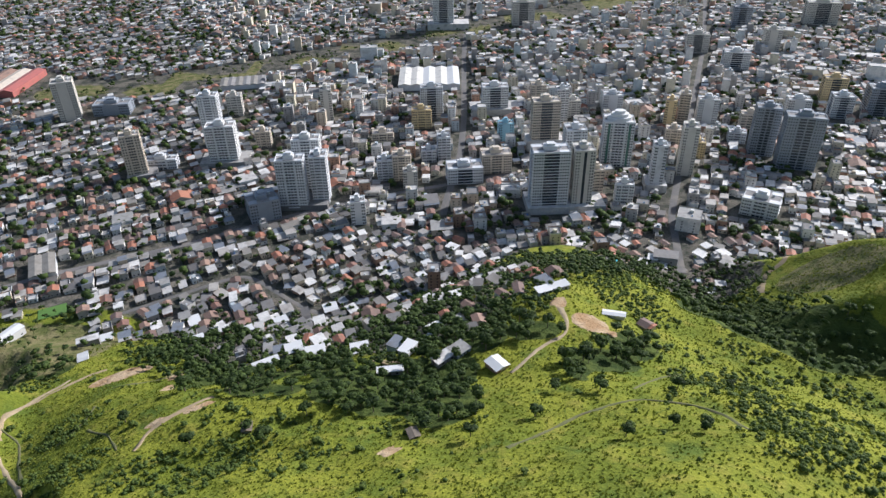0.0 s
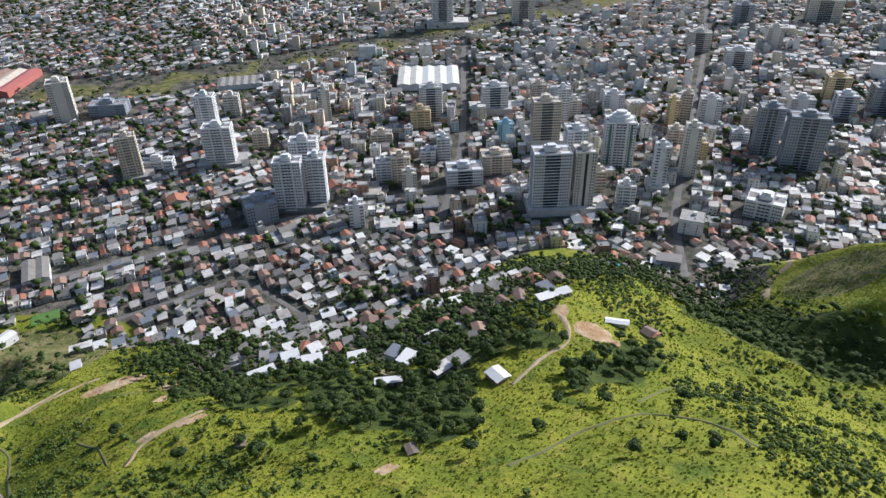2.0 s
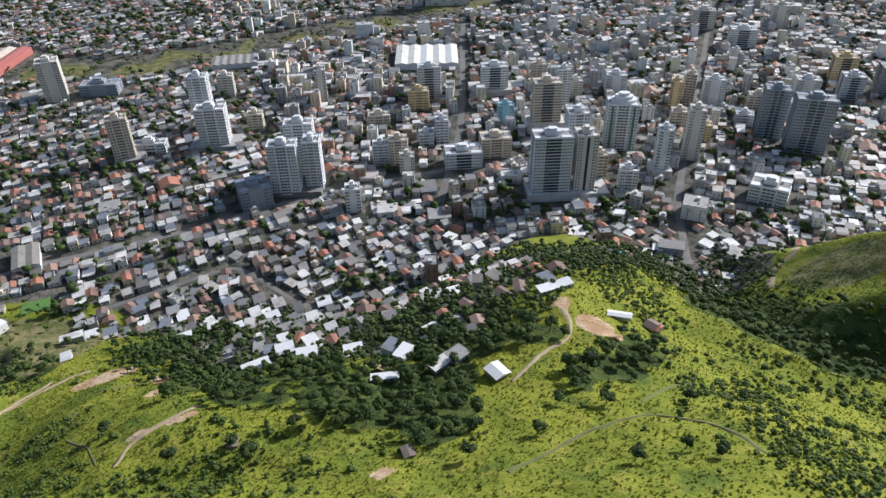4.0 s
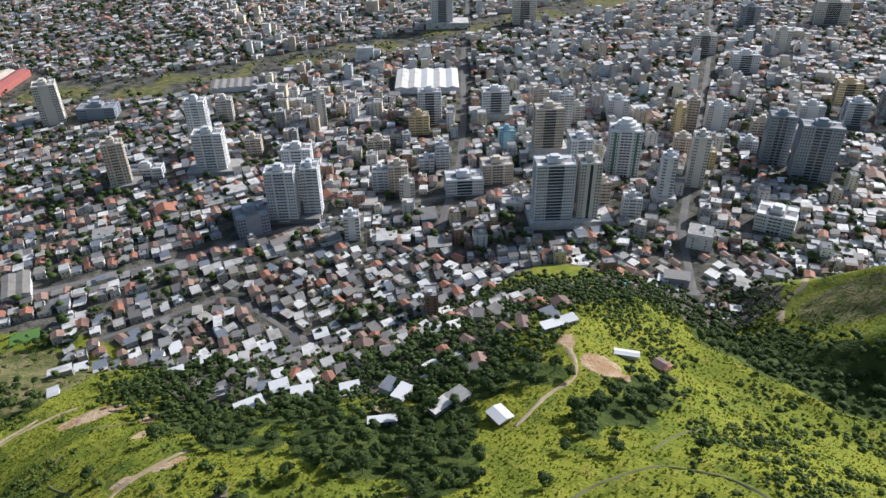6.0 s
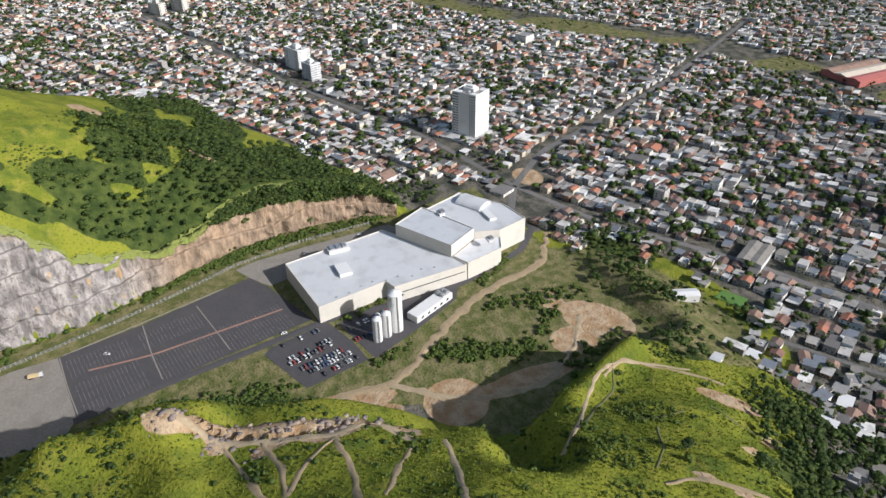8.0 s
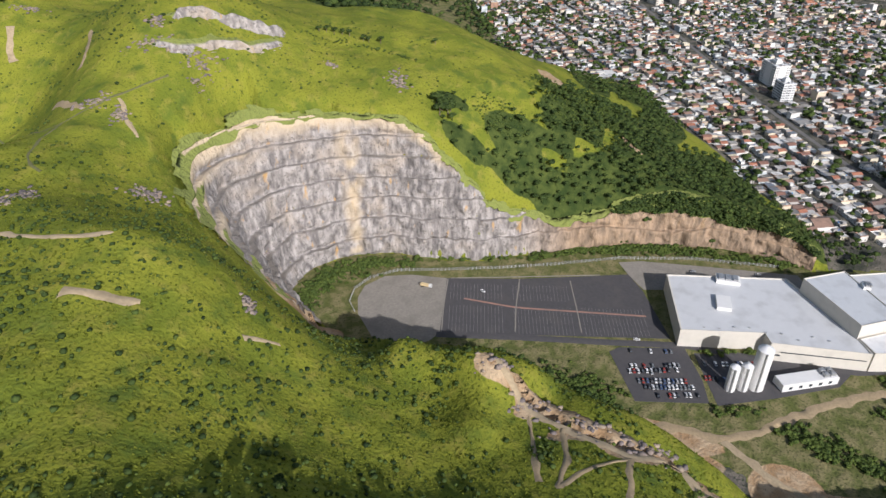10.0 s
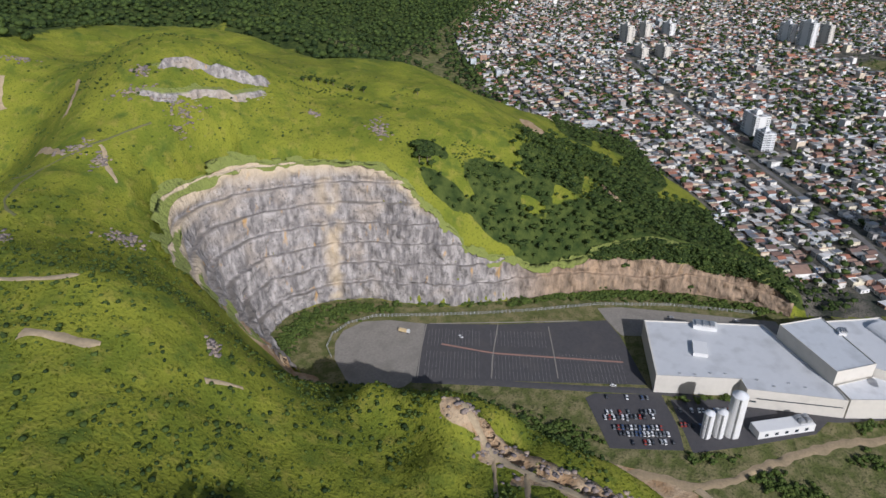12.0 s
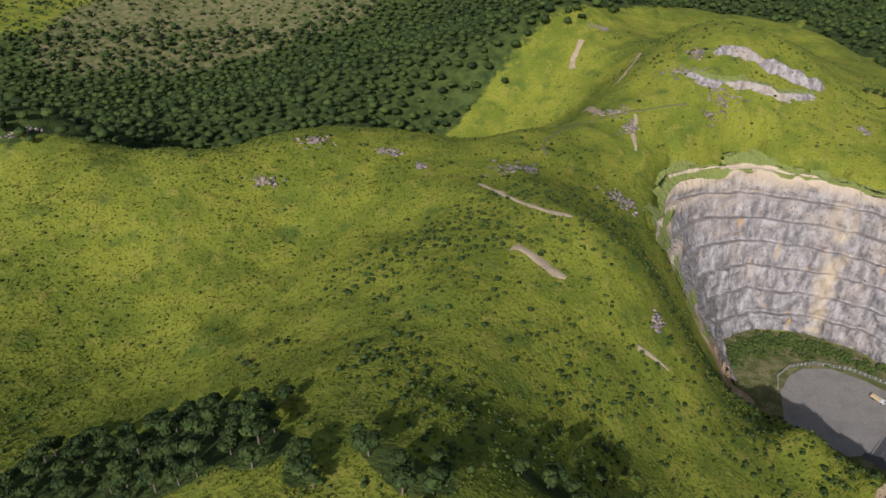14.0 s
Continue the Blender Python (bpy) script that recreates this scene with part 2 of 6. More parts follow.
GRAVEL = palette_mat("gravel", [(0.235, 0.215, 0.185)], by="object", rough=0.95, grain=0.3, size=2.0, dirt=(0.17, 0.155, 0.13), dirt_size=14.0, dirt_amount=0.75, bump=0.5)
EARTH = palette_mat("bare_earth", [(0.33, 0.25, 0.15), (0.37, 0.29, 0.185)], by="object", rough=0.95, grain=0.35, size=1.6, dirt=(0.20, 0.16, 0.09), dirt_size=8.0, dirt_amount=0.7, bump=0.6)
PAINT_WHITE = palette_mat("white_paint", [(0.66, 0.66, 0.65)], by="object", rough=0.6, grain=0.06, size=3, dirt=(0.45, 0.44, 0.42), dirt_size=12, dirt_amount=0.35, bump=0.05)
PAINT_CREAM = palette_mat("cream_paint", [(0.58, 0.55, 0.49)], by="object", rough=0.7, grain=0.06, size=3, dirt=(0.40, 0.38, 0.34), dirt_size=9, dirt_amount=0.4, bump=0.05)
PAINT_GREY = palette_mat("grey_paint", [(0.62, 0.63, 0.64)], by="object", rough=0.7, grain=0.08, size=3, dirt=(0.28, 0.28, 0.28), dirt_size=9, dirt_amount=0.4, bump=0.05)
PAINT_BLUE_GREY = palette_mat("dark_blue_grey_cladding", [(0.27, 0.30, 0.34)], by="object", rough=0.4, grain=0.1, size=3, dirt_amount=0.2, bump=0)
PAINT_OCHRE = palette_mat("ochre_paint", [(0.62, 0.48, 0.26)], by="object", rough=0.7, grain=0.08, size=3, dirt_amount=0.3, bump=0)
PAINT_BEIGE = palette_mat("beige_paint", [(0.60, 0.52, 0.42)], by="object", rough=0.7, grain=0.08, size=3, dirt_amount=0.3, bump=0)
PAINT_SKY = palette_mat("light_blue_paint", [(0.30, 0.52, 0.62)], by="object", rough=0.6, grain=0.08, size=3, dirt_amount=0.2, bump=0)
PAINT_GREEN = palette_mat("green_paint", [(0.07, 0.17, 0.13)], by="object", rough=0.6, grain=0.08, size=3, dirt_amount=0.2, bump=0)
PAINT_RED = palette_mat("dull_red_paint", [(0.42, 0.13, 0.11)], by="object", rough=0.6, grain=0.12, size=3, dirt_amount=0.4, bump=0)
METAL = palette_mat("galvanised_metal", [(0.42, 0.43, 0.44)], by="object", rough=0.45, grain=0.1, metal=0.6, dirt_amount=0.3, bump=0)
LINE_PAINT = palette_mat("road_marking", [(0.60, 0.59, 0.55)], by="object", rough=0.8, grain=0.3, size=0.8, dirt_amount=0.5, bump=0)
LINE_FADED = palette_mat("worn_marking", [(0.26, 0.255, 0.245)], by="object", rough=0.85, grain=0.4, size=1.2, dirt=(0.10, 0.097, 0.097), dirt_size=7.0, dirt_amount=0.8, bump=0)
CAR_PAINT = palette_mat("car_paint", [(0.55, 0.56, 0.57), (0.04, 0.04, 0.045), (0.70, 0.70, 0.70), (0.16, 0.17, 0.18), (0.02, 0.02, 0.025), (0.30, 0.31, 0.32), (0.28, 0.04, 0.03), (0.75, 0.75, 0.74), (0.05, 0.08, 0.16)], by="object", rough=0.3, grain=0.03, bump=0, dirt_amount=0.05)
RUBBER = palette_mat("rubber", [(0.02, 0.02, 0.02)], by="object", rough=0.9, bump=0)

# ---- the lie of the land ----
# heights of soft hills on a lattice, 90 m apart, south to north and west to east
HILLS_SOUTH = [
    -24, -26, 32, 30, 63, 13, 11, 7, -92, 134, -23, 8, -3, 2,
    28, 130, 2, 39, -1, -19, 4, 105, 58, 38, 8, 22, -9, 6,
    18, -6, 9, 107, 56, 82, 40, -2, 31, 29, 47, 9, 7, 1,
    44, 44, 51, -22, 15, -17, 47, 37, 0, 21, 24, 25, 12, -3,
    -9, 49, 7, 45, 86, -78, 47, 67, 48, 15, 46, 29, 9, 4,
    40, -7, 43, 20, -27, -11, 31, -81, 78, 38, 27, 34, 21, 3,
]
HILLS_NORTH = [
    6, 7, 18, 3, -43, -11, 68, 39, 40, 35, 60, 0, 9, 17,
    -14, 12, -21, 45, 57, -23, -52, 19, 20, 2, 30, 58, 19, 22,
    3, 0, 4, -23, -33, 26, 9, 34, 9, 36, 1, -5, -28, -21,
    3, -2, 7, 10, 5, 7, 2, 1, -11, 11, 54, -21, 112, 28,
    -1, 2, -2, -1, 1, -11, -3, -14, 22, -43, 34, -32, -7, -34,
]
HILL_X, HILL_Y, HILL_S = np.arange(-810, 361, 90.0), np.arange(-450, 451, 90.0), 78.0
# further hills: place, half widths and height
FAR_HILLS = [(-80, -560, 330, 120, 55), (-500, -620, 260, 150, 70), (-900, -470, 230, 170, 95), (-860, -260, 90, 90, 30),
             (-1500, -900, 420, 260, 120), (-250, -1250, 700, 260, 110), (-950, -1150, 420, 300, 130), (300, -700, 260, 260, 60),
             (600, 0, 180, 400, 70), (560, 330, 120, 120, 40), (-1900, -1400, 600, 350, 160), (-300, -2300, 1500, 500, 190), (-2700, -900, 500, 300, 150)]
# steps dug into the slopes: a line with its low side to the right, its drop, and how wide the dug floor runs out
TERRACES = [([(108, 173), (107, 188), (101, 199), (90, 207), (80, 212), (68, 208), (52, 201), (37, 189), (22, 178)], 1.3, 7), ([(-222, 158), (-232, 125), (-233, 100), (-239, 75), (-252, 51), (-268, 34)], 24, 65), ([(-60, 190), (-80, 200), (-100, 196), (-120, 190)], 2.2, 12), ([(-30, 215), (-50, 222), (-78, 212)], 1.8, 10)]
# old workings on the hill: a line with its low side to the right, and the height of the rock face
CUTS = [([(-474, -259), (-493, -251), (-506, -232), (-528, -209), (-547, -201)], 11), ([(-442, -263), (-455, -241), (-486, -222), (-496, -208), (-532, -197)], 7)]
# sharp spurs and bluffs: a line, its rise and half width
SPURS = [([(-250, -120), (-290, -142), (-330, -168)], 16, 28), ([(-318, -62), (-306, -40), (-300, -5), (-300, 15), (-292, 30)], 7, 11), ([(-280, -20), (-274, 0), (-270, 16), (-264, 32)], 21, 11), ([(-224, 32), (-246, 24), (-262, 18)], 7, 9), ([(-322, -40), (-318, -8), (-314, 20), (-306, 44)], 14, 13), ([(-258, 290), (-250, 268), (-242, 248), (-230, 228)], 15, 10)]
# gullies: place and floor level along a line, how wide the floor is and how steep the banks
GULLY = [(215, 534, 0), (196, 436, 4), (188, 400, 14), (184, 372, 26), (190, 335, 42), (210, 300, 50), (245, 285, 53)]
RAVINE = [(-275, 202, 4), (-250, 199, 12), (-218, 191, 26), (-192, 184, 42)]
# foot of the quarry wall, from its near end round to the shopping centre
QUARRY_FOOT = [(-366, -112), (-380, -138), (-400, -154), (-430, -152), (-458, -128), (-472, -92), (-470, -55), (-476, -20),
               (-492, 12), (-508, 45), (-522, 80), (-536, 120), (-542, 165), (-538, 210), (-524, 244)]
SITE = QUARRY_FOOT + [(-545, 330), (-292, 348), (-286, 312), (-282, 290), (-276, 268), (-266, 250), (-256, 232), (-250, 214), (-252, 196), (-268, 180), (-298, 168), (-316, 130), (-322, 95), (-340, 70), (-350, 0), (-341, -50), (-348, -90)]
# how far the quarry's face leans back, piece by piece along its foot
LEAN = [0.38, 0.40, 0.45, 0.72] + [1.0] * 10


NOISE_GRIDS = {}


def value_noise(x, y, size, seed):
    if seed not in NOISE_GRIDS:
        NOISE_GRIDS[seed] = np.random.RandomState(seed).rand(256, 256)
    rng = NOISE_GRIDS[seed]
    u, v = np.asarray(x) / size + 1000.0, np.asarray(y) / size + 1000.0
    i, j = np.floor(u).astype(int), np.floor(v).astype(int)
    f, g = u - i, v - j
    f, g = f * f * (3 - 2 * f), g * g * (3 - 2 * g)
    a, b = rng[i % 256, j % 256], rng[(i + 1) % 256, j % 256]
    c, d = rng[i % 256, (j + 1) % 256], rng[(i + 1) % 256, (j + 1) % 256]
    return (a * (1 - f) + b * f) * (1 - g) + (c * (1 - f) + d * f) * g - 0.5


def ramp(v, a, b):
    t = np.clip((np.asarray(v, float) - a) / (b - a), 0, 1)
    return t * t * (3 - 2 * t)


def line_distance(x, y, points, closed=False):
    """Distance to a line of points, and the number of its nearest piece."""
    best, which = np.full(np.shape(x), 1e9), np.zeros(np.shape(x), int)
    ends = list(zip(points, points[1:] + points[:1])) if closed else list(zip(points, points[1:]))
    for k, ((ax, ay), (bx, by)) in enumerate(ends):
        dx, dy = bx - ax, by - ay
        t = np.clip(((x - ax) * dx + (y - ay) * dy) / (dx * dx + dy * dy), 0, 1)
        d = np.hypot(x - ax - t * dx, y - ay - t * dy)
        which, best = np.where(d < best, k, which), np.minimum(d, best)
    return best, which


def inside(x, y, points):
    odd = np.zeros(np.shape(x), bool)
    for (ax, ay), (bx, by) in zip(points, points[1:] + points[:1]):
        cross = (ay > y) != (by > y)
        odd ^= cross & (x < (bx - ax) * (y - ay) / ((by - ay) or 1e-9) + ax)
    return odd


def hill(x, y):
    """The hills before the quarry was cut."""
    x, y = np.asarray(x, float), np.asarray(y, float)
    z = np.zeros(np.shape(x))
    amp = np.array(HILLS_SOUTH + HILLS_NORTH, float).reshape(len(HILL_Y), len(HILL_X))
    for j, cy in enumerate(HILL_Y):
        gy = np.exp(-((y - cy) ** 2) / (2 * HILL_S**2))
        for i, cx in enumerate(HILL_X):
            if amp[j, i]:
                z += amp[j, i] * gy * np.exp(-((x - cx) ** 2) / (2 * HILL_S**2))
    for cx, cy, sx, sy, a in FAR_HILLS:
        z += a * np.exp(-((x - cx) ** 2) / (2 * sx * sx) - ((y - cy) ** 2) / (2 * sy * sy)) * ramp(np.maximum(-y - 330, -x - 760) + 60 * (x > 420), 0, 160)
    z = z * ramp(z, 2, 14)
    for line, drop, wide in TERRACES:
        d, _ = line_distance(x, y, line)
        (ax, ay), (bx, by) = line[0], line[-1]
        side = np.sign((bx - ax) * (y - ay) - (by - ay) * (x - ax)) * d
        ends = ramp(((x - ax) * (bx - ax) + (y - ay) * (by - ay)) / math.hypot(bx - ax, by - ay) ** 2, -0.02, 0.12) * (1 - ramp(((x - ax) * (bx - ax) + (y - ay) * (by - ay)) / math.hypot(bx - ax, by - ay) ** 2, 0.88, 1.02))
        z = z - drop * ends * ramp(-side, -2.5, 2.0) * (1 - ramp(-side, 4, wide))
    for line, rise, wide in SPURS:
        z = z + rise * np.exp(-line_distance(x, y, line)[0] ** 2 / (2 * wide * wide)) * ramp(z, 4, 25)
    floor = np.full(np.shape(x), 999.0)
    for (ax, ay, az), (bx, by, bz), flat, steep in [(*ends, 12, 0.75) for ends in zip(GULLY, GULLY[1:])] + [(*ends, 3, 1.3) for ends in zip(RAVINE, RAVINE[1:])]:
        t = np.clip(((x - ax) * (bx - ax) + (y - ay) * (by - ay)) / ((bx - ax) ** 2 + (by - ay) ** 2), 0, 1)
        floor = np.minimum(floor, az + t * (bz - az) + steep * np.maximum(np.hypot(x - ax - t * (bx - ax), y - ay - t * (by - ay)) - flat, 0))
    z = np.minimum(z, floor)
    high = np.clip(z / 45, 0, 1)
    z += high * (9 * value_noise(x, y, 62, 3) + 3.5 * value_noise(x, y, 23, 4) + 1.1 * value_noise(x, y, 9, 5))
    return np.maximum(z, 0)


BENCH = 3.7


def bench_profile(d):
    """Height of the quarry's face at a distance behind its foot: tall steps, with narrow benches."""
    d = np.maximum(np.asarray(d, float), 0)
    n = np.floor(d / BENCH)
    return n * 16.5 + 16.5 * np.clip((d - n * BENCH) / 1.5, 0, 1)


def ground_height(x, y, cut=3.5):
    x, y = np.asarray(x, float), np.asarray(y, float)
    z = hill(x, y)
    into = inside(x, y, SITE)
    d, which = line_distance(x, y, SITE, True)
    wall = (which < len(QUARRY_FOOT) - 1) & ~into
    z = np.where(into, 0, np.where(wall, np.minimum(z, np.where(d < 130, bench_profile((d - cut) * np.array(LEAN + [1.0] * 40)[which]), 999)), z * ramp(d, 0, 25)))
    return z



# ---- mesh helpers ----
class Shape:
    """Gathers faces, each with a material number, into one mesh."""

    def __init__(self):
        self.v, self.f, self.m = [], [], []

    def face(self, points, mat=0):
        n = len(self.v)
        self.v.extend(points)
        self.f.append(tuple(range(n, n + len(points))))
        self.m.append(mat)

    def solid(self, points, faces, mat=0):
        n = len(self.v)
        self.v.extend(points)
        for k, f in enumerate(faces):
            self.f.append(tuple(i + n for i in f))
            self.m.append(mat[k] if isinstance(mat, (list, tuple)) else mat)

    def box(self, x0, y0, z0, x1, y1, z1, mat=0, bottom=False):
        p = [(x0, y0, z0), (x1, y0, z0), (x1, y1, z0), (x0, y1, z0), (x0, y0, z1), (x1, y0, z1), (x1, y1, z1), (x0, y1, z1)]
        f = [(0, 1, 5, 4), (1, 2, 6, 5), (2, 3, 7, 6), (3, 0, 4, 7), (4, 5, 6, 7)] + ([(3, 2, 1, 0)] if bottom else [])
        self.solid(p, f, mat)

    def prism(self, outline, z0, z1, mat=0, top=None):
        n = len(outline)
        p = [(x, y, z0) for x, y in outline] + [(x, y, z1) for x, y in outline]
        f = [(i, (i + 1) % n, n + (i + 1) % n, n + i) for i in range(n)] + [tuple(range(n, 2 * n))]
        self.solid(p, f, [mat] * n + [mat if top is None else top])

    def tube(self, x, y, z0, z1, r0, r1=None, n=12, mat=0):
        r1 = r0 if r1 is None else r1
        ring = [(math.cos(2 * math.pi * k / n), math.sin(2 * math.pi * k / n)) for k in range(n)]
        p = [(x + r0 * c, y + r0 * s, z0) for c, s in ring] + [(x + r1 * c, y + r1 * s, z1) for c, s in ring]
        self.solid(p, [(i, (i + 1) % n, n + (i + 1) % n, n + i) for i in range(n)] + [tuple(range(n, 2 * n))], mat)

    def mesh(self, name, *materials):
        me = bpy.data.meshes.new(name)
        me.from_pydata([tuple(p) for p in self.v], [], self.f)
        for m in materials:
            me.materials.append(m)
        if len(materials) > 1:
            me.polygons.foreach_set("material_index", self.m)
        me.update()
        return me


def array_mesh(name, verts, faces, *materials, index=None):
    """A mesh from arrays; all faces have the same number of corners."""
    me = bpy.data.meshes.new(name)
    verts, faces = np.asarray(verts, np.float32), np.asarray(faces, np.int32)
    me.vertices.add(len(verts))
    me.vertices.foreach_set("co", verts.ravel())
    me.loops.add(faces.size)
    me.loops.foreach_set("vertex_index", faces.ravel())
    me.polygons.add(len(faces))
    me.polygons.foreach_set("loop_start", np.arange(0, faces.size, faces.shape[1], dtype=np.int32))
    for m in materials:
        me.materials.append(m)
    if index is not None:
        me.polygons.foreach_set("material_index", np.asarray(index, np.int32))
    me.update(calc_edges=True)
    return me


def thing(name, label, category, place=None, group="", kind=""):
    ob = tagged(new(name), label, category, group, kind)
    if place is not None:
        ob.matrix_basis = place
    return ob


def part(name, shape, materials, parent, label="", mesh=None):
    materials = materials if isinstance(materials, (list, tuple)) else [materials]
    ob = new(name, mesh or shape.mesh(name, *materials))
    ob.parent = parent
    return tagged(ob, label)


# ---- ground ----
def steps(lo, hi, step, far_lo, far_hi, growth=1.12):
    mid = list(np.arange(lo, hi + 0.1, step))
    left, right, s = [], [], step
    x = lo
    while x > far_lo:
        s *= growth
        x -= s
        left.append(x)
    x, s = hi, step
    while x < far_hi:
        s *= growth
        x += s
        right.append(x)
    return np.array(left[::-1] + mid + right)


def near_line(x, y, line, width):
    return 1 - ramp(line_distance(x, y, line)[0], width * 0.7, width * 1.3)


def blot(x, y, cx, cy, rx, ry, turn=0.0):
    c, s = math.cos(radians(turn)), math.sin(radians(turn))
    u, v = ((x - cx) * c + (y - cy) * s) / rx, (-(x - cx) * s + (y - cy) * c) / ry
    return 1 - ramp(np.hypot(u, v), 0.75, 1.15)


RIVER = [(-1500, 520), (-1050, 700), (-820, 860), (-560, 922), (-387, 937), (-291, 990), (-203, 1050), (-120, 1090), (-34, 1140), (200, 1290), (700, 1600)]
# woods: centre, half widths, turn, density
WOODS = [
    (211, 331, 46, 19, -33), (234, 314, 31, 9, -37), (202, 362, 20, 24, -29),
    (21, -112, 25, 22, -174), (-13, -87, 26, 34, -183), (-36, -66, 15, 23, -191), (-51, -30, 18, 10, -200), (-65, -15, 11, 7, -208), (-108, -9, 16, 6, -223), (5, -82, 24, 12, -177),
    (-806, 46, 28, 48, -267), (-683, 37, 18, 34, -265), (-827, 106, 32, 50, 89), (-766, 126, 23, 42, 87), (-544, 23, 29, 15, -263), (-522, 3, 28, 13, -260), (-564, 85, 40, 21, -269), (-584, 134, 47, 30, 86),
    (-590, 184, 32, 34, 81), (-598, 40, 10, 17, -265), (-546, -2, 19, 8, -260), (-524, 51, 38, 3, -266), (-633, 102, 22, 28, 89), (-1238, -67, 42, 53, -263), (-1312, -110, 44, 42, -261), (-1150, -141, 29, 38, -259),
    (-248, 362, 16, 5, 0), (-390, 384, 44, 24, -38), (-325, 372, 13, 22, -20), (-300, 336, 10, 16, -20), (-560, 130, 50, 95, -8), (-530, 40, 26, 40, 0), (-522, 48, 16, 40, 0), (-552, 120, 14, 60, 0),
    (-620, 120, 40, 80, 0), (-660, 40, 40, 40, 30), (-330, 40, 18, 50, 0), (-560, 255, 30, 40, 0), (-330, -35, 12, 30, 0), (-548, 15, 28, 50, 0), (-585, 85, 45, 60, 0), (-615, 145, 55, 60, 0),
    (-605, 55, 50, 50, 0), (-640, 120, 50, 60, 0), (-700, 70, 50, 30, 20), (-560, 215, 40, 30, 0), (-660, 180, 40, 36, 0), (-820, 61, 46, 24, 20), (-862, 93, 40, 26, 0), (-730, 125, 60, 26, -10),
    (-513, -40, 12, 22, 0), (-545, -58, 8, 14, 0), (-106, 5, 9, 5, 0),
    (-390, 384, 60, 34, -38), (-322, 376, 20, 24, -10), (-268, 350, 20, 8, 25), (-345, 345, 22, 8, 0), (-246, 330, 14, 12, 0), (-25, 249, 36, 29, 6), (-3, 228, 18, 27, 1), (-52, 252, 17, 22, 12),
    (0, 258, 17, 19, 0), (-25, 364, 34, 54, 4), (-60, 440, 27, 19, 8), (-6, 313, 26, 31, 1), (-142, 350, 23, 37, 22), (-177, 344, 20, 23, 27), (-99, 268, 17, 22, 20), (-134, 304, 16, 34, 24),
    (-53, 348, 15, 19, 9), (21, 285, 12, 15, -4), (45, 287, 17, 10, -9), (76, 250, 21, 22, -17), (97, 276, 14, 15, -19), (176, 368, 24, 33, -26), (187, 329, 30, 26, -30), (208, 311, 41, 26, -34),
    (232, 299, 30, 16, -38), (184, 408, 18, 25, -24), (-70, 284, 19, 20, 14), (-78, 255, 9, 11, 17), (24, 315, 15, 23, -4), (-83, 451, 18, 16, 10), (-270, 417, 14, 9, 33), (39, 544, 31, 12, -4),
    (154, 555, 21, 13, -16), (324, 643, 32, 20, -27), (331, 617, 38, 16, -28), (267, 511, 27, 14, -28),
]
FAR_WOODS = [(-250, -600, 480, 170, 0), (-150, -780, 560, 170, 0), (-600, -820, 320, 150, 0), (100, -900, 400, 200, 0), (-620, -620, 300, 170, 10), (60, -560, 340, 170, 0), (-1000, -330, 200, 150, 0), (-880, -215, 130, 70, -30), (-300, -480, 200, 60, 10), (-1150, -150, 180, 50, 20), (-950, -700, 400, 250, 0), (300, -420, 200, 150, 0), (-1500, -450, 420, 250, 0), (-1850, -350, 300, 160, 0)]


def wood_share(x, y):
    w = np.zeros(np.shape(x))
    for wood in WOODS:
        w = np.maximum(w, blot(x, y, *wood))
    w = w * clearings(x, y)
    for wood in FAR_WOODS:
        w = np.maximum(w, blot(x, y, *wood))
    return w


def clearings(x, y):
    """Gaps in the woods."""
    return ramp(value_noise(x, y, 24, 77), -0.44, -0.26)


def town_share(x, y):
    z = hill(x, y)
    t = 1 - ramp(z, 4, 11)
    t = np.maximum(t, np.maximum(0.62 * blot(x, y, -70, 345, 120, 55, -10), np.maximum(blot(x, y, 40, 395, 70, 45, 0), blot(x, y, 175, 440, 70, 45, 0))))
    t = np.where(line_distance(x, y, RIVER)[0] < 30, 0.25 + 0.9 * value_noise(x, y, 40, 9), t)
    t = np.where(inside(x, y, SITE), 0, t) * (1 - blot(x, y, -325, 350, 130, 78, 15)) * (1 - blot(x, y, -250, 240, 45, 80))
    return np.where((y < -330) & (z > 2), 0, t)


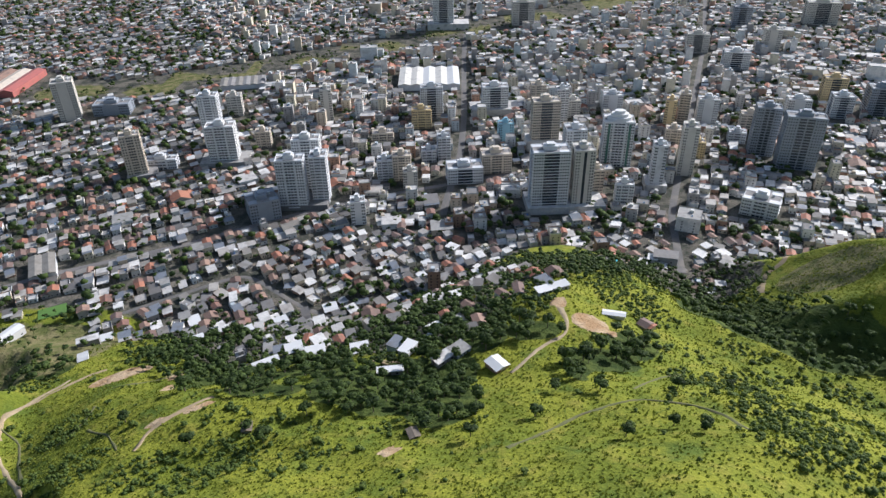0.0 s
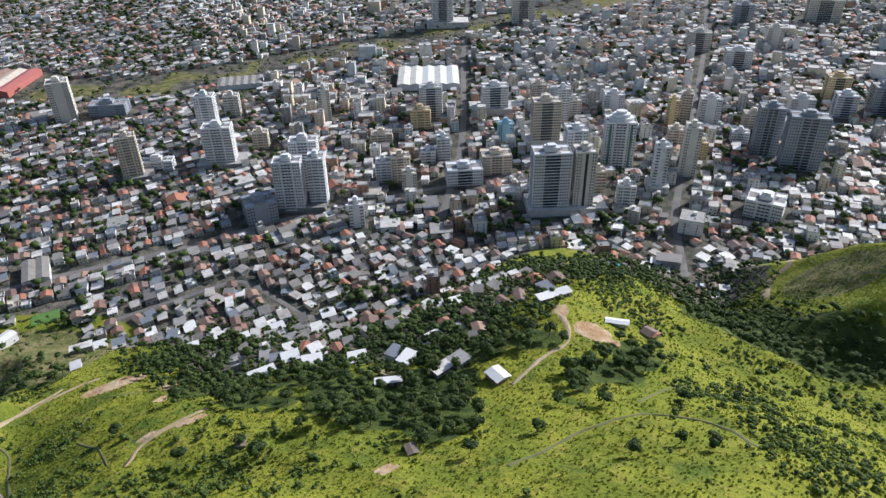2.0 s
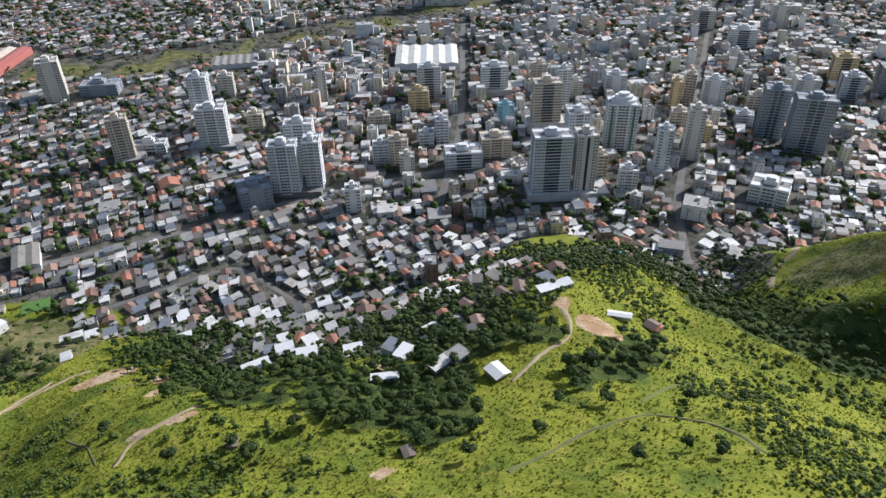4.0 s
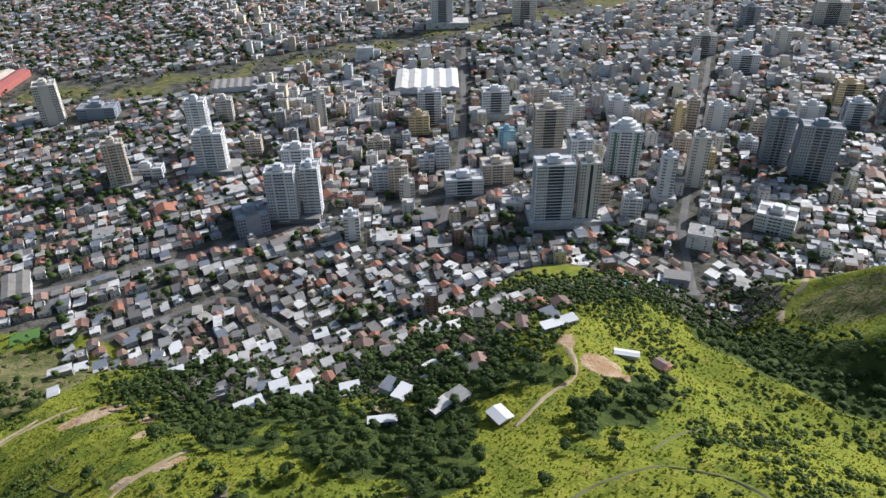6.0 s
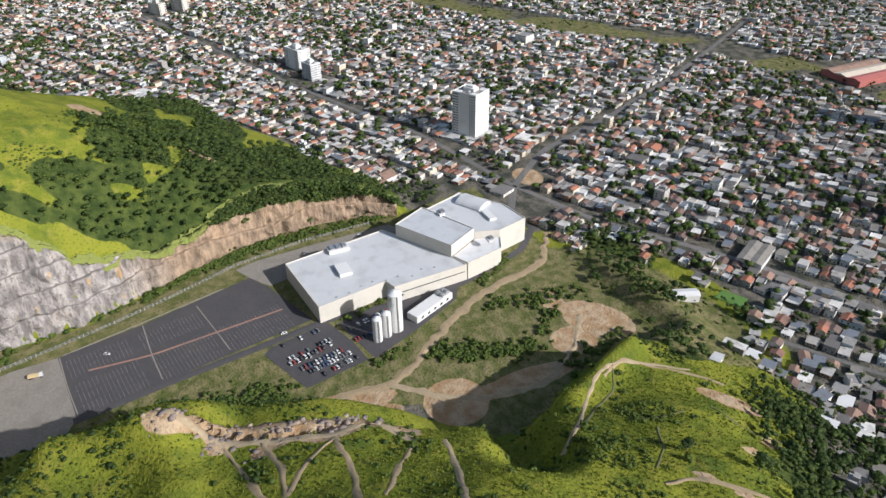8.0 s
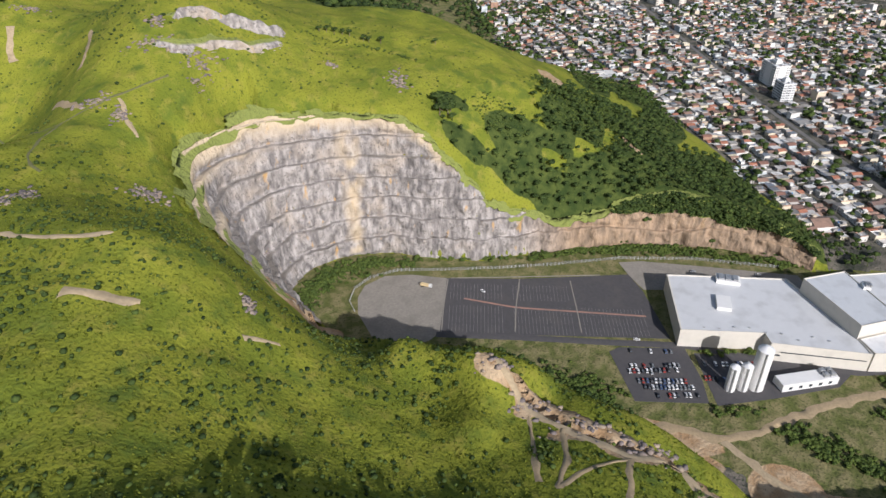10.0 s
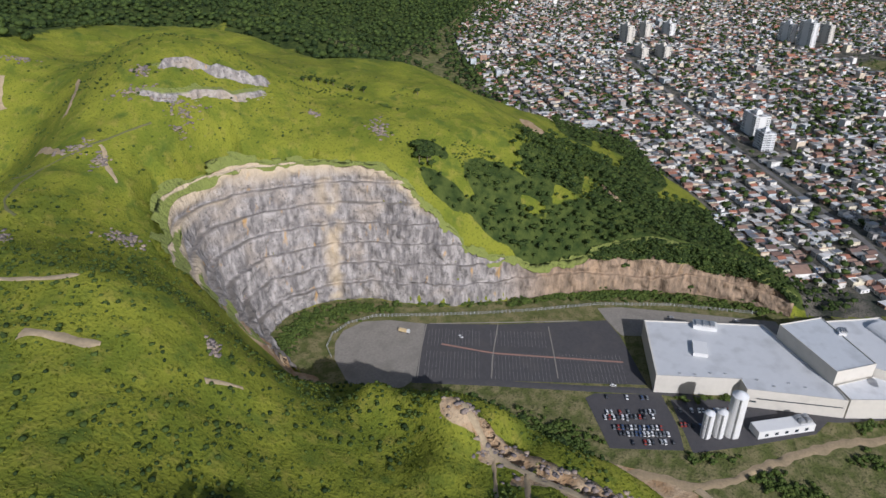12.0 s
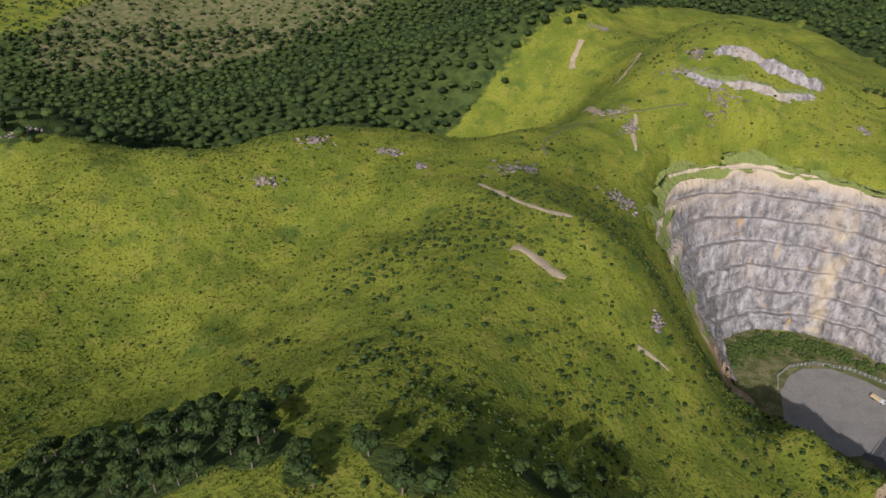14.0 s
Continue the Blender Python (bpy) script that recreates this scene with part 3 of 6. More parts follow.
def build_ground():
    gx = steps(-640, 330, 3.3, -4400, 4400)
    gy = steps(-420, 480, 3.3, -4400, 4400)
    x, y = np.meshgrid(gx, gy)
    z = ground_height(x, y)
    n, k = len(gx), len(gy)
    i, j = np.meshgrid(np.arange(n - 1), np.arange(k - 1))
    a = (j * n + i).ravel()
    me = array_mesh("ground", np.stack([x, y, z], -1).reshape(-1, 3), np.stack([a, a + 1, a + n + 1, a + n], -1), LAND)
    me.polygons.foreach_set("use_smooth", np.ones(len(me.polygons), bool))
    fx, fy = x.ravel(), y.ravel()
    earth = np.zeros(len(fx))
    for b in BARE:
        earth = np.maximum(earth, blot(fx, fy, *b))
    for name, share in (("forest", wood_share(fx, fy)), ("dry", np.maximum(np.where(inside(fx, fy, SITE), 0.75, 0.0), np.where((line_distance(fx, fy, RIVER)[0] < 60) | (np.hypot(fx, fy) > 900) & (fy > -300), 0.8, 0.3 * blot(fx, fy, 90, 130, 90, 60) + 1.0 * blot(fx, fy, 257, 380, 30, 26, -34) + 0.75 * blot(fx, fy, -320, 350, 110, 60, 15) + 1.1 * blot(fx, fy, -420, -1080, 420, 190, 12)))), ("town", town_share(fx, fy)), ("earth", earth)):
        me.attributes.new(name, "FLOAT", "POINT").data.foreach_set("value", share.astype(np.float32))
    return tagged(new("ground", me), "green grassy hills sloping down to a flat dusty town", "ground", kind="structure")


# bare patches: centre, half widths, turn
BARE = [
    (-264, 30, 6, 12, 30), (-248, 52, 6, 12, 45), (-234, 74, 5, 16, 25), (-228, 98, 6, 16, 0), (-232, 120, 6, 14, 0), (-222, 132, 10, 6, 0), (-252, 60, 12, 8, 60), (-244, 84, 10, 14, 10),
    (-240, 112, 9, 14, 0), (-707, 6, 26, 14, 20), (-612, 92, 20, 4, 30), (-318, 112, 12, 50, -5), (-290, 190, 22, 22, 0), (-288, 240, 10, 40, 0), (-320, 318, 30, 20, 30), (-308, 290, 16, 18, 0),
    (-258, 70, 9, 30, 12), (-240, 110, 9, 30, 0), (-262, 45, 8, 22, 20), (-356, 300, 14, 10, 0), (-300, 130, 10, 30, 0), (-350, -120, 12, 30, 20), 
    (-540, 390, 20, 15, 0), (78, 293, 11, 8, -15), (64, 311, 5, 7, -12), (86, 286, 7, 3, -17),
    (-157, 303, 5, 7, 27), (-150, 279, 4, 5, 28), (-135, 232, 6, 3, 30), (-118, 240, 8, 3, 26), (-23, 187, 5, 4, 7), (-193, 311, 19, 8, 32), (141, 458, 5, 6, -17),
    
]
ground = build_ground()


def draped(points, width, lift=0.25, step=2.5, wobble=0.25, seed=0):
    """A strip along a line of points that lies on the land."""
    rng, pts = random.Random(seed), []
    for (ax, ay), (bx, by) in zip(points, points[1:]):
        n = max(1, int(math.hypot(bx - ax, by - ay) / step))
        pts += [(ax + (bx - ax) * k / n, ay + (by - ay) * k / n) for k in range(n)]
    pts.append(points[-1])
    p = np.array(pts)
    for _ in range(6):
        p[1:-1] = 0.5 * p[1:-1] + 0.25 * (p[:-2] + p[2:])
    t = np.gradient(p, axis=0)
    t /= np.linalg.norm(t, axis=1)[:, None] + 1e-9
    side = np.stack([-t[:, 1], t[:, 0]], -1)
    cols = []
    for k, u in enumerate((-0.5, -0.2, 0.2, 0.5)):
        rough = np.array([rng.random() * 2 - 1 for _ in p])
        for _ in range(4):
            rough[1:-1] = 0.5 * rough[1:-1] + 0.25 * (rough[:-2] + rough[2:])
        w = width * u * (1 + 2.2 * wobble * rough)
        q = p + side * w[:, None]
        cols.append(np.c_[q, ground_height(q[:, 0], q[:, 1]) + lift - (0.3 if abs(u) == 0.5 and lift > 0.1 else 0)])
    v = np.stack(cols, 1).reshape(-1, 3)
    a = (np.arange(len(p) - 1)[:, None] * 4 + np.arange(3)[None]).ravel()
    return v, np.stack([a, a + 4, a + 5, a + 1], -1)


def strip(name, points, width, material, label, category, lift=0.25, wobble=0.25, step=2.5, seed=0):
    v, f = draped(points, width, lift, step, wobble, seed)
    return tagged(new(name, array_mesh(name, v, f, material)), label, category, kind="structure")


# ---- quarry ----
def build_quarry():
    line = np.array(QUARRY_FOOT, float)
    seg = np.linalg.norm(np.diff(line, axis=0), axis=1)
    along = np.r_[0, np.cumsum(seg)]
    s = np.arange(0, along[-1], 1.6)
    p = np.stack([np.interp(s, along, line[:, 0]), np.interp(s, along, line[:, 1])], -1)
    for _ in range(30):
        p[1:-1] = 0.5 * p[1:-1] + 0.25 * (p[:-2] + p[2:])
    t = np.gradient(p, axis=0)
    t /= np.linalg.norm(t, axis=1)[:, None]
    out = np.stack([t[:, 1], -t[:, 0]], -1)
    out = np.where(((out * (np.array([-430.0, 60.0]) - p)).sum(1) > 0)[:, None], -out, out)
    for _ in range(40):
        out[1:-1] = 0.5 * out[1:-1] + 0.25 * (out[:-2] + out[2:])
    out /= np.linalg.norm(out, axis=1)[:, None]
    rows = []
    for bench in range(11):
        rows += [bench * BENCH + 1.5 * k / 9 for k in range(9)] + [bench * BENCH + 1.52, bench * BENCH + 2.2, bench * BENCH + 3.0]
    d = np.array(rows)[None, :] * np.ones((len(p), 1))
    level = bench_profile(d)
    along2 = s[:, None] * np.ones_like(d)
    # rough, blocky faces: joints run up and down, and benches sag and break off
    bulge = 5.0 * value_noise(along2, level * 0.4, 11, 11) + 4.2 * value_noise(along2, level * 0.8, 4.2, 12) + 5 * value_noise(along2, level * 0.1, 34, 13)
    face = np.clip((d % BENCH) / 0.25, 0, 1)
    lean = np.interp(s, along, [0.37, 0.38, 0.42, 0.62, 0.92] + [1.0] * (len(along) - 5))[:, None]
    deep = d / lean + np.minimum(bulge * (0.35 + 0.65 * face), 2.2)
    sag = 9.0 * value_noise(along2, level * 0.5, 55, 14) + 1.4 * value_noise(along2, d, 5, 15)
    x, y = p[:, :1] + out[:, :1] * deep, p[:, 1:] + out[:, 1:] * deep
    top = hill(x, y)
    z = np.maximum(level + sag * np.clip(level / 10, 0, 1), 0)
    buried = z > top + 0.4
    z = np.minimum(z, top + 0.4)
    # past the main face the rock stands only at the foot and growth covers the benches above
    limit = np.interp(p[:, 1], [-62, -40, -29, -6, 25, 84, 135, 200, 244], [200, 112, 92, 66, 46, 30, 25, 21, 14])[:, None]
    grown = np.clip((z - limit - 10 * value_noise(along2, level, 16, 19)) / 3, 0, 1)
    crust = np.clip(1 - (top - z) / 13, 0, 1) * ramp(top, 55, 90) * 0.9
    crust = np.maximum(crust, 0.8 * np.exp(-((along2 - along[4] - 10) / 11) ** 2) * np.clip(0.75 + value_noise(along2, level, 6, 20), 0, 1))
    brown = ramp(p[:, 1], 0, 60)[:, None] * np.ones_like(d)
    turf = grown + np.where(buried, 0.75, 0.0) + 0.5 * value_noise(along2, d, 12, 16) * (((d % BENCH) > 1.5) & (p[:, 1:] > 40))
    n, k = z.shape
    i, j = np.meshgrid(np.arange(n - 1), np.arange(k - 1), indexing="ij")
    a = (i * k + j).ravel()
    past = np.cumsum(buried, 1)[:-1, :-1].ravel() > 14
    f = np.stack([a, a + k, a + k + 1, a + 1], -1)[~past]
    me = array_mesh("quarry_wall", np.stack([x, y, z], -1).reshape(-1, 3), f, ROCK)
    # how strongly the benches' dirt and painted shade darken the rock
    ledge = ((d % BENCH) > 1.45) * (0.75 + 0.6 * value_noise(along2, d, 7, 18))
    for name, share in (("crust", crust), ("turf", turf), ("ledge", ledge), ("brown", brown)):
        me.attributes.new(name, "FLOAT", "POINT").data.foreach_set("value", share.ravel().astype(np.float32))
    spots = np.stack([x, y, z], -1)[(grown > 0.6) & ~buried | (turf > 0.6) & (s[:, None] > 150) & ~buried]
    tagged(new("quarry_wall", me), "grey and ochre rock quarry face cut in benches into a grassy hill", "quarry", kind="structure")
    return spots


quarry_ledges = build_quarry()



# ---- shopping centre and its car parks ----
def slab(name, outline, z, material, label, category, thick=0.3):
    s = Shape()
    s.prism(outline, z - thick, z)
    return tagged(new(name, s.mesh(name, material)), label, category, kind="structure")


slab("pavement_gravel", [(-361, -72), (-356, -48), (-368, -33), (-378, -28), (-445, -39), (-443, -68), (-436, -88), (-420, -99), (-404, -99), (-385, -92)], 0.06, GRAVEL, "pale gravel turning area at the end of the car park", "gravel yard")
slab("pavement_car_park", [(-378, -28), (-410, 131), (-465, 111), (-484, 100), (-458, 19), (-445, -39)], 0.12, ASPHALT, "large dark asphalt car park with faded bays", "car park")
slab("pavement_staff_car_park", [(-342, 108), (-386, 90), (-392, 96), (-402, 140), (-372, 150), (-351, 153)], 0.12, ASPHALT, "small asphalt car park with rows of cars", "car park")
slab("pavement_service_yard", [(-350, 158), (-398, 146), (-404, 190), (-408, 250), (-386, 235), (-366, 195)], 0.10, ASPHALT, "dark asphalt service yard beside white silos", "yard")
slab("pavement_loading_road", [(-466, 112), (-484, 100), (-500, 92), (-506, 110), (-510, 160), (-514, 230), (-490, 240), (-484, 205)], 0.16, GRAVEL, "pale concrete service road behind the shopping centre", "road")
strip("road_site", [(-376, -30), (-386, 25), (-396, 90), (-405, 140), (-402, 190), (-403, 248), (-425, 315), (-455, 345)], 8, ASPHALT, "asphalt access road along the shopping centre", "road", lift=0.2, wobble=0.02)
strip("trim_parking_lane", [(-422, -20), (-420, 20), (-432, 114)], 3.0, palette_mat("worn_red_paving", [(0.30, 0.17, 0.13)], by="object", dirt_amount=0.5), "worn reddish strip across the car park", "paving", lift=0.22, wobble=0.05)


def parking_lines():
    """Faded bay lines in double rows across the three parts of the car park."""
    s = Shape()
    ux, uy = -0.197, 0.980
    px, py = -uy, ux
    for ox, oy, first, last in [(-378, -28, 6, 46), (-378, -28, 54, 98), (-378, -28, 104, 150)]:
        for row in (6, 17, 28, 45, 56):
            for k in range(int((last - first) / 2.6) + 1):
                if row > 40 and last > 140:
                    continue
                x, y = ox + ux * (first + 2.6 * k) + px * row, oy + uy * (first + 2.6 * k) + py * row
                w, l = 0.07, 4.6
                s.face([(x - px * l - ux * w, y - py * l - uy * w, 0.135), (x + px * l - ux * w, y + py * l - uy * w, 0.135), (x + px * l + ux * w, y + py * l + uy * w, 0.135), (x - px * l + ux * w, y - py * l + uy * w, 0.135)])
    return tagged(new("trim_bay_lines", s.mesh("trim_bay_lines", LINE_FADED)), "faded white bay lines on the car park", "markings", kind="structure")


parking_lines()


def build_mall():
    mall = thing("shopping_centre", "huge white flat-roofed shopping centre with blank cream walls", "shopping centre", pose(-440, 210, 0))
    ox, oy = -440, 210

    def o(points):
        return [(x - ox, y - oy) for x, y in points]

    low = [(-469, 127), (-403, 135), (-412.5, 190), (-402.5, 193), (-406, 255), (-420, 250), (-471, 222), (-484, 214)]
    tall = [(-470, 221), (-420.5, 248.5), (-436, 276), (-487, 252)]
    back = [(-487.5, 252.5), (-436.5, 276.5), (-430, 297), (-438, 326), (-468, 321), (-504, 296), (-500, 287)]
    wing = [(-419.5, 250), (-406, 256), (-414, 290), (-429, 297), (-435.5, 277)]

    def block(name, outline, h, label, roof):
        s = Shape()
        q = o(outline)
        s.prism(q, 0, h, 0)
        ob = part(name, s, PAINT_CREAM, mall, label)
        cx, cy = sum(p[0] for p in q) / len(q), sum(p[1] for p in q) / len(q)
        r = Shape()
        inner = [(cx + (x - cx) * 0.985, cy + (y - cy) * 0.985) for x, y in q]
        n = len(q)
        for i in range(n):
            j = (i + 1) % n
            r.face([(*q[i], h), (*q[j], h), (*q[j], h + 0.9), (*q[i], h + 0.9)])
            r.face([(*q[i], h + 0.9), (*q[j], h + 0.9), (*inner[j], h + 0.9), (*inner[i], h + 0.9)])
            r.face([(*inner[j], h + 0.05), (*inner[i], h + 0.05), (*inner[i], h + 0.9), (*inner[j], h + 0.9)])
        part("parapet", r, PAINT_CREAM, ob)
        r = Shape()
        r.prism(inner, h - 0.2, h + 0.12)
        part("roof", r, roof, ob, "white sheet roof with grey streaks")
        return ob

    sheet = palette_mat("white_sheet_roof", [(0.54, 0.55, 0.56)], by="object", rough=0.5, grain=0.05, size=4, dirt=(0.40, 0.405, 0.41), dirt_size=13, dirt_amount=0.8, bump=0.03)
    block("west_hall", low, 14, "", sheet)
    block("cinema_block", tall, 25, "", palette_mat("grey_sheet_roof", [(0.50, 0.52, 0.54)], by="object", rough=0.5, grain=0.06, size=3, dirt=(0.34, 0.35, 0.36), dirt_size=10, dirt_amount=0.6, bump=0.03))
    block("rear_block", back, 21, "", sheet)
    block("front_wing", wing, 15, "", PAINT_GREY)
    # vault on the rear block
    s, n = Shape(), 10
    for k in range(n):
        a, b = math.pi * k / n, math.pi * (k + 1) / n
        pts = []
        for ang, end in ((a, 0), (b, 0), (b, 1), (a, 1)):
            u = 10 * math.cos(ang)
            pts.append((-52 + end * 22 + 0.5 * u, 82 + end * 12 - 0.87 * u, 21.2 + 4.5 * math.sin(ang)))
        s.face(pts)
    for end in (0, 1):
        s.face([(-52 + end * 22 + 5 * math.cos(math.pi * k / n), 82 + end * 12 - 8.7 * math.cos(math.pi * k / n), 21.2 + 4.5 * math.sin(math.pi * k / n)) for k in range(n + 1)])
    part("vault", s, sheet, mall, "white barrel-vaulted roof")
    for x, y, w, d, h, lab in [(-471, 171, 9, 17, 3.2, "plant_enclosure"), (-440, 165.5, 15, 10, 3.0, "skylight_box"), (-441, 243, 9, 5, 2.5, "roof_light"), (-470, 262, 8, 5, 2.2, "plant_enclosure"), (-455, 300, 16, 6, 2.0, "roof_light"), (-420, 282, 7, 4, 2.0, "plant_enclosure")]:
        s = Shape()
        z = 14 if y < 220 else 21.3 if y > 277 else 25 if x < -425 and y > 250 else 14
        s.box(x - ox - w / 2, y - oy - d / 2, z, x - ox + w / 2, y - oy + d / 2, z + h)
        unit = part(lab, s, PAINT_WHITE, mall)
        if lab == "plant_enclosure":
            for k in range(3):
                s = Shape()
                s.box(x - ox - w / 2 + 1.2, y - oy - d / 2 + 1.5 + k * d / 3.3, z + h, x - ox + w / 2 - 1.2, y - oy - d / 2 + 1.5 + k * d / 3.3 + d / 5, z + h + 1.3)
                part("cooling_unit", s, METAL, unit, "grey cooling unit")
    for k in range(9):
        s = Shape()
        x, y = -420 + 12 * random.random(), 150 + 90 * k / 9
        s.box(x - ox, y - oy, 14, x - ox + 0.8, y - oy + 1.4, 14.9)
        part("roof_vent", s, METAL, mall)
    s = Shape()
    s.box(-402.6 - ox, 196 - oy, 5, -402.2 - ox, 200 - oy, 6)
    s.solid([(-401.9 - ox, 200 - oy, 8.2), (-405.7 - ox, 253 - oy, 8.2), (-405.7 - ox, 253 - oy, 9), (-401.9 - ox, 200 - oy, 9)], [(0, 1, 2, 3)])
    part("wall_groove", s, GLASS, mall, "dark horizontal band on the wall")
    return mall


build_mall()


def build_silo(x, y, r, h):
    silo = thing("silo", "tall white cylindrical silo with a domed top" if h > 20 else "white cylindrical silo beside a taller one", "silo", pose(x, y, 0), group="silos")
    s = Shape()
    s.tube(0, 0, 0, h, r, n=24)
    part("shell", s, PAINT_WHITE, silo)
    s = Shape()
    s.tube(0, 0, h, h + r * 0.35, r, r * 0.5, n=24)
    s.tube(0, 0, h + r * 0.35, h + r * 0.5, r * 0.5, r * 0.2, n=12)
    part("cap", s, PAINT_GREY, silo)
    for k in range(1, 6):
        s = Shape()
        s.tube(0, 0, h * k / 6, h * k / 6 + 0.35, r + 0.12, n=24)
        part("band", s, PAINT_GREY, silo)
    s = Shape()
    s.box(r - 0.1, -0.4, 0.5, r + 0.5, 0.4, h)
    part("ladder", s, METAL, silo)
    return silo


build_silo(-367.3, 166.2, 3.3, 19.1)
build_silo(-369.7, 173.9, 3.4, 19.6)
build_silo(-373.2, 182.3, 5.0, 31.8)


def build_annex():
    annex = thing("plant_building", "low white plant building with chillers on its roof", "building", pose(-385.4, 215.1, 0, 0, 0, 24.9))
    s = Shape()
    s.box(-5, -21.0, 0, 5, 18.7, 5.5)
    part("wall", s, PAINT_WHITE, annex)
    s = Shape()
    s.box(-4.7, -20.7, 5.5, 4.7, 18.4, 5.75)
    part("roof", s, PAINT_WHITE, annex)
    for k in range(4):
        s = Shape()
        s.box(-3.6 + (k % 2) * 4, 8.7 + (k // 2) * 4.6, 5.75, -0.6 + (k % 2) * 4, 12.3 + (k // 2) * 4.6, 8.0)
        s.tube(-2.1 + (k % 2) * 4, 10.5 + (k // 2) * 4.6, 8.0, 8.5, 1.2, n=10)
        part("chiller", s, METAL, annex, "grey rooftop chiller")
    for k in range(5):
        s = Shape()
        s.box(5, -16.4 + k * 7.0, 1.5, 5.06, -14.0 + k * 7.0, 3.6)
        part("window", s, GLASS, annex)


build_annex()


def build_car():
    car = thing("car", "parked car on the asphalt", "car", group="parked cars")
    s = Shape()
    s.solid([(-2.15, -0.85, 0.35), (2.15, -0.85, 0.35), (2.15, 0.85, 0.35), (-2.15, 0.85, 0.35), (-2.1, -0.82, 0.9), (2.1, -0.82, 0.82), (2.1, 0.82, 0.82), (-2.1, 0.82, 0.9)], [(0, 1, 5, 4), (1, 2, 6, 5), (2, 3, 7, 6), (3, 0, 4, 7), (4, 5, 6, 7)])
    s.solid([(-1.35, -0.66, 1.45), (0.45, -0.66, 1.45), (0.45, 0.66, 1.45), (-1.35, 0.66, 1.45), (-1.3, -0.6, 1.5), (0.4, -0.6, 1.5), (0.4, 0.6, 1.5), (-1.3, 0.6, 1.5)], [(0, 1, 5, 4), (1, 2, 6, 5), (2, 3, 7, 6), (3, 0, 4, 7), (4, 5, 6, 7)])
    part("body", s, CAR_PAINT, car)
    s = Shape()
    s.solid([(-1.9, -0.78, 0.88), (1.1, -0.78, 0.86), (1.1, 0.78, 0.86), (-1.9, 0.78, 0.88), (-1.35, -0.66, 1.45), (0.45, -0.66, 1.45), (0.45, 0.66, 1.45), (-1.35, 0.66, 1.45)], [(0, 1, 5, 4), (1, 2, 6, 5), (2, 3, 7, 6), (3, 0, 4, 7)])
    part("windows", s, GLASS, car)
    for x in (-1.35, 1.35):
        for y in (-0.8, 0.8):
            n = 8
            s = Shape()
            ring = [(x + 0.33 * math.cos(2 * math.pi * k / n), 0.33 + 0.33 * math.sin(2 * math.pi * k / n)) for k in range(n)]
            p = [(a, y - 0.12, b) for a, b in ring] + [(a, y + 0.12, b) for a, b in ring]
            s.solid(p, [(i, (i + 1) % n, n + (i + 1) % n, n + i) for i in range(n)] + [tuple(range(n))[::-1], tuple(range(n, 2 * n))])
            part("wheel", s, RUBBER, car)
    return car


first_car = build_car()
first_car.matrix_basis = pose(-371, 118, 0.12, 0, 0, 12)
rng = random.Random(4)
for (ax, ay), (bx, by), n, fill in [((-374, 105), (-383, 138), 12, 0.75), ((-369, 104), (-378, 137), 12, 0.7), ((-361, 110), (-368, 142), 12, 0.85), ((-356, 114), (-363, 146), 13, 0.95), ((-350, 122), (-357, 149), 11, 0.6), ((-390, 104), (-396, 134), 9, 0.35),
                             ((-374, 152), (-378, 186), 14, 0.8), ((-388, 152), (-396, 186), 14, 0.7)]:
    for k in range(n):
        if rng.random() < fill:
            x, y = ax + (bx - ax) * k / n, ay + (by - ay) * k / n
            copy_thing(first_car, pose(x + rng.uniform(-0.3, 0.3), y, 0.12, 0, 0, 12 + rng.choice((0, 180)) + rng.uniform(-3, 3)))
for x, y, turn in [(-403, 108, 95), (-434, -8, 60), (-500, 150, 98), (-507, 200, 98)]:
    copy_thing(first_car, pose(x, y, 0.16, 0, 0, turn))


def build_truck():
    truck = thing("truck", "orange and white truck parked on pale gravel", "truck", pose(-430, -52, 0.06, 0, 0, 84))
    s = Shape()
    s.box(-4.5, -1.25, 1.0, 2.2, 1.25, 2.6)
    part("cargo_bed", s, PAINT_OCHRE, truck, "orange cargo bed")
    s = Shape()
    s.box(2.4, -1.2, 0.7, 4.6, 1.2, 2.9)
    cab = part("cab", s, PAINT_WHITE, truck, "white cab")
    s = Shape()
    s.box(4.6, -1.05, 1.7, 4.65, 1.05, 2.6)
    part("windscreen", s, GLASS, cab)
    for x in (-3.4, -2.2, 3.4):
        for y in (-1.1, 1.1):
            s = Shape()
            s.box(x - 0.5, y - 0.2, 0, x + 0.5, y + 0.2, 1.0)
            part("wheel", s, RUBBER, truck)


build_truck()


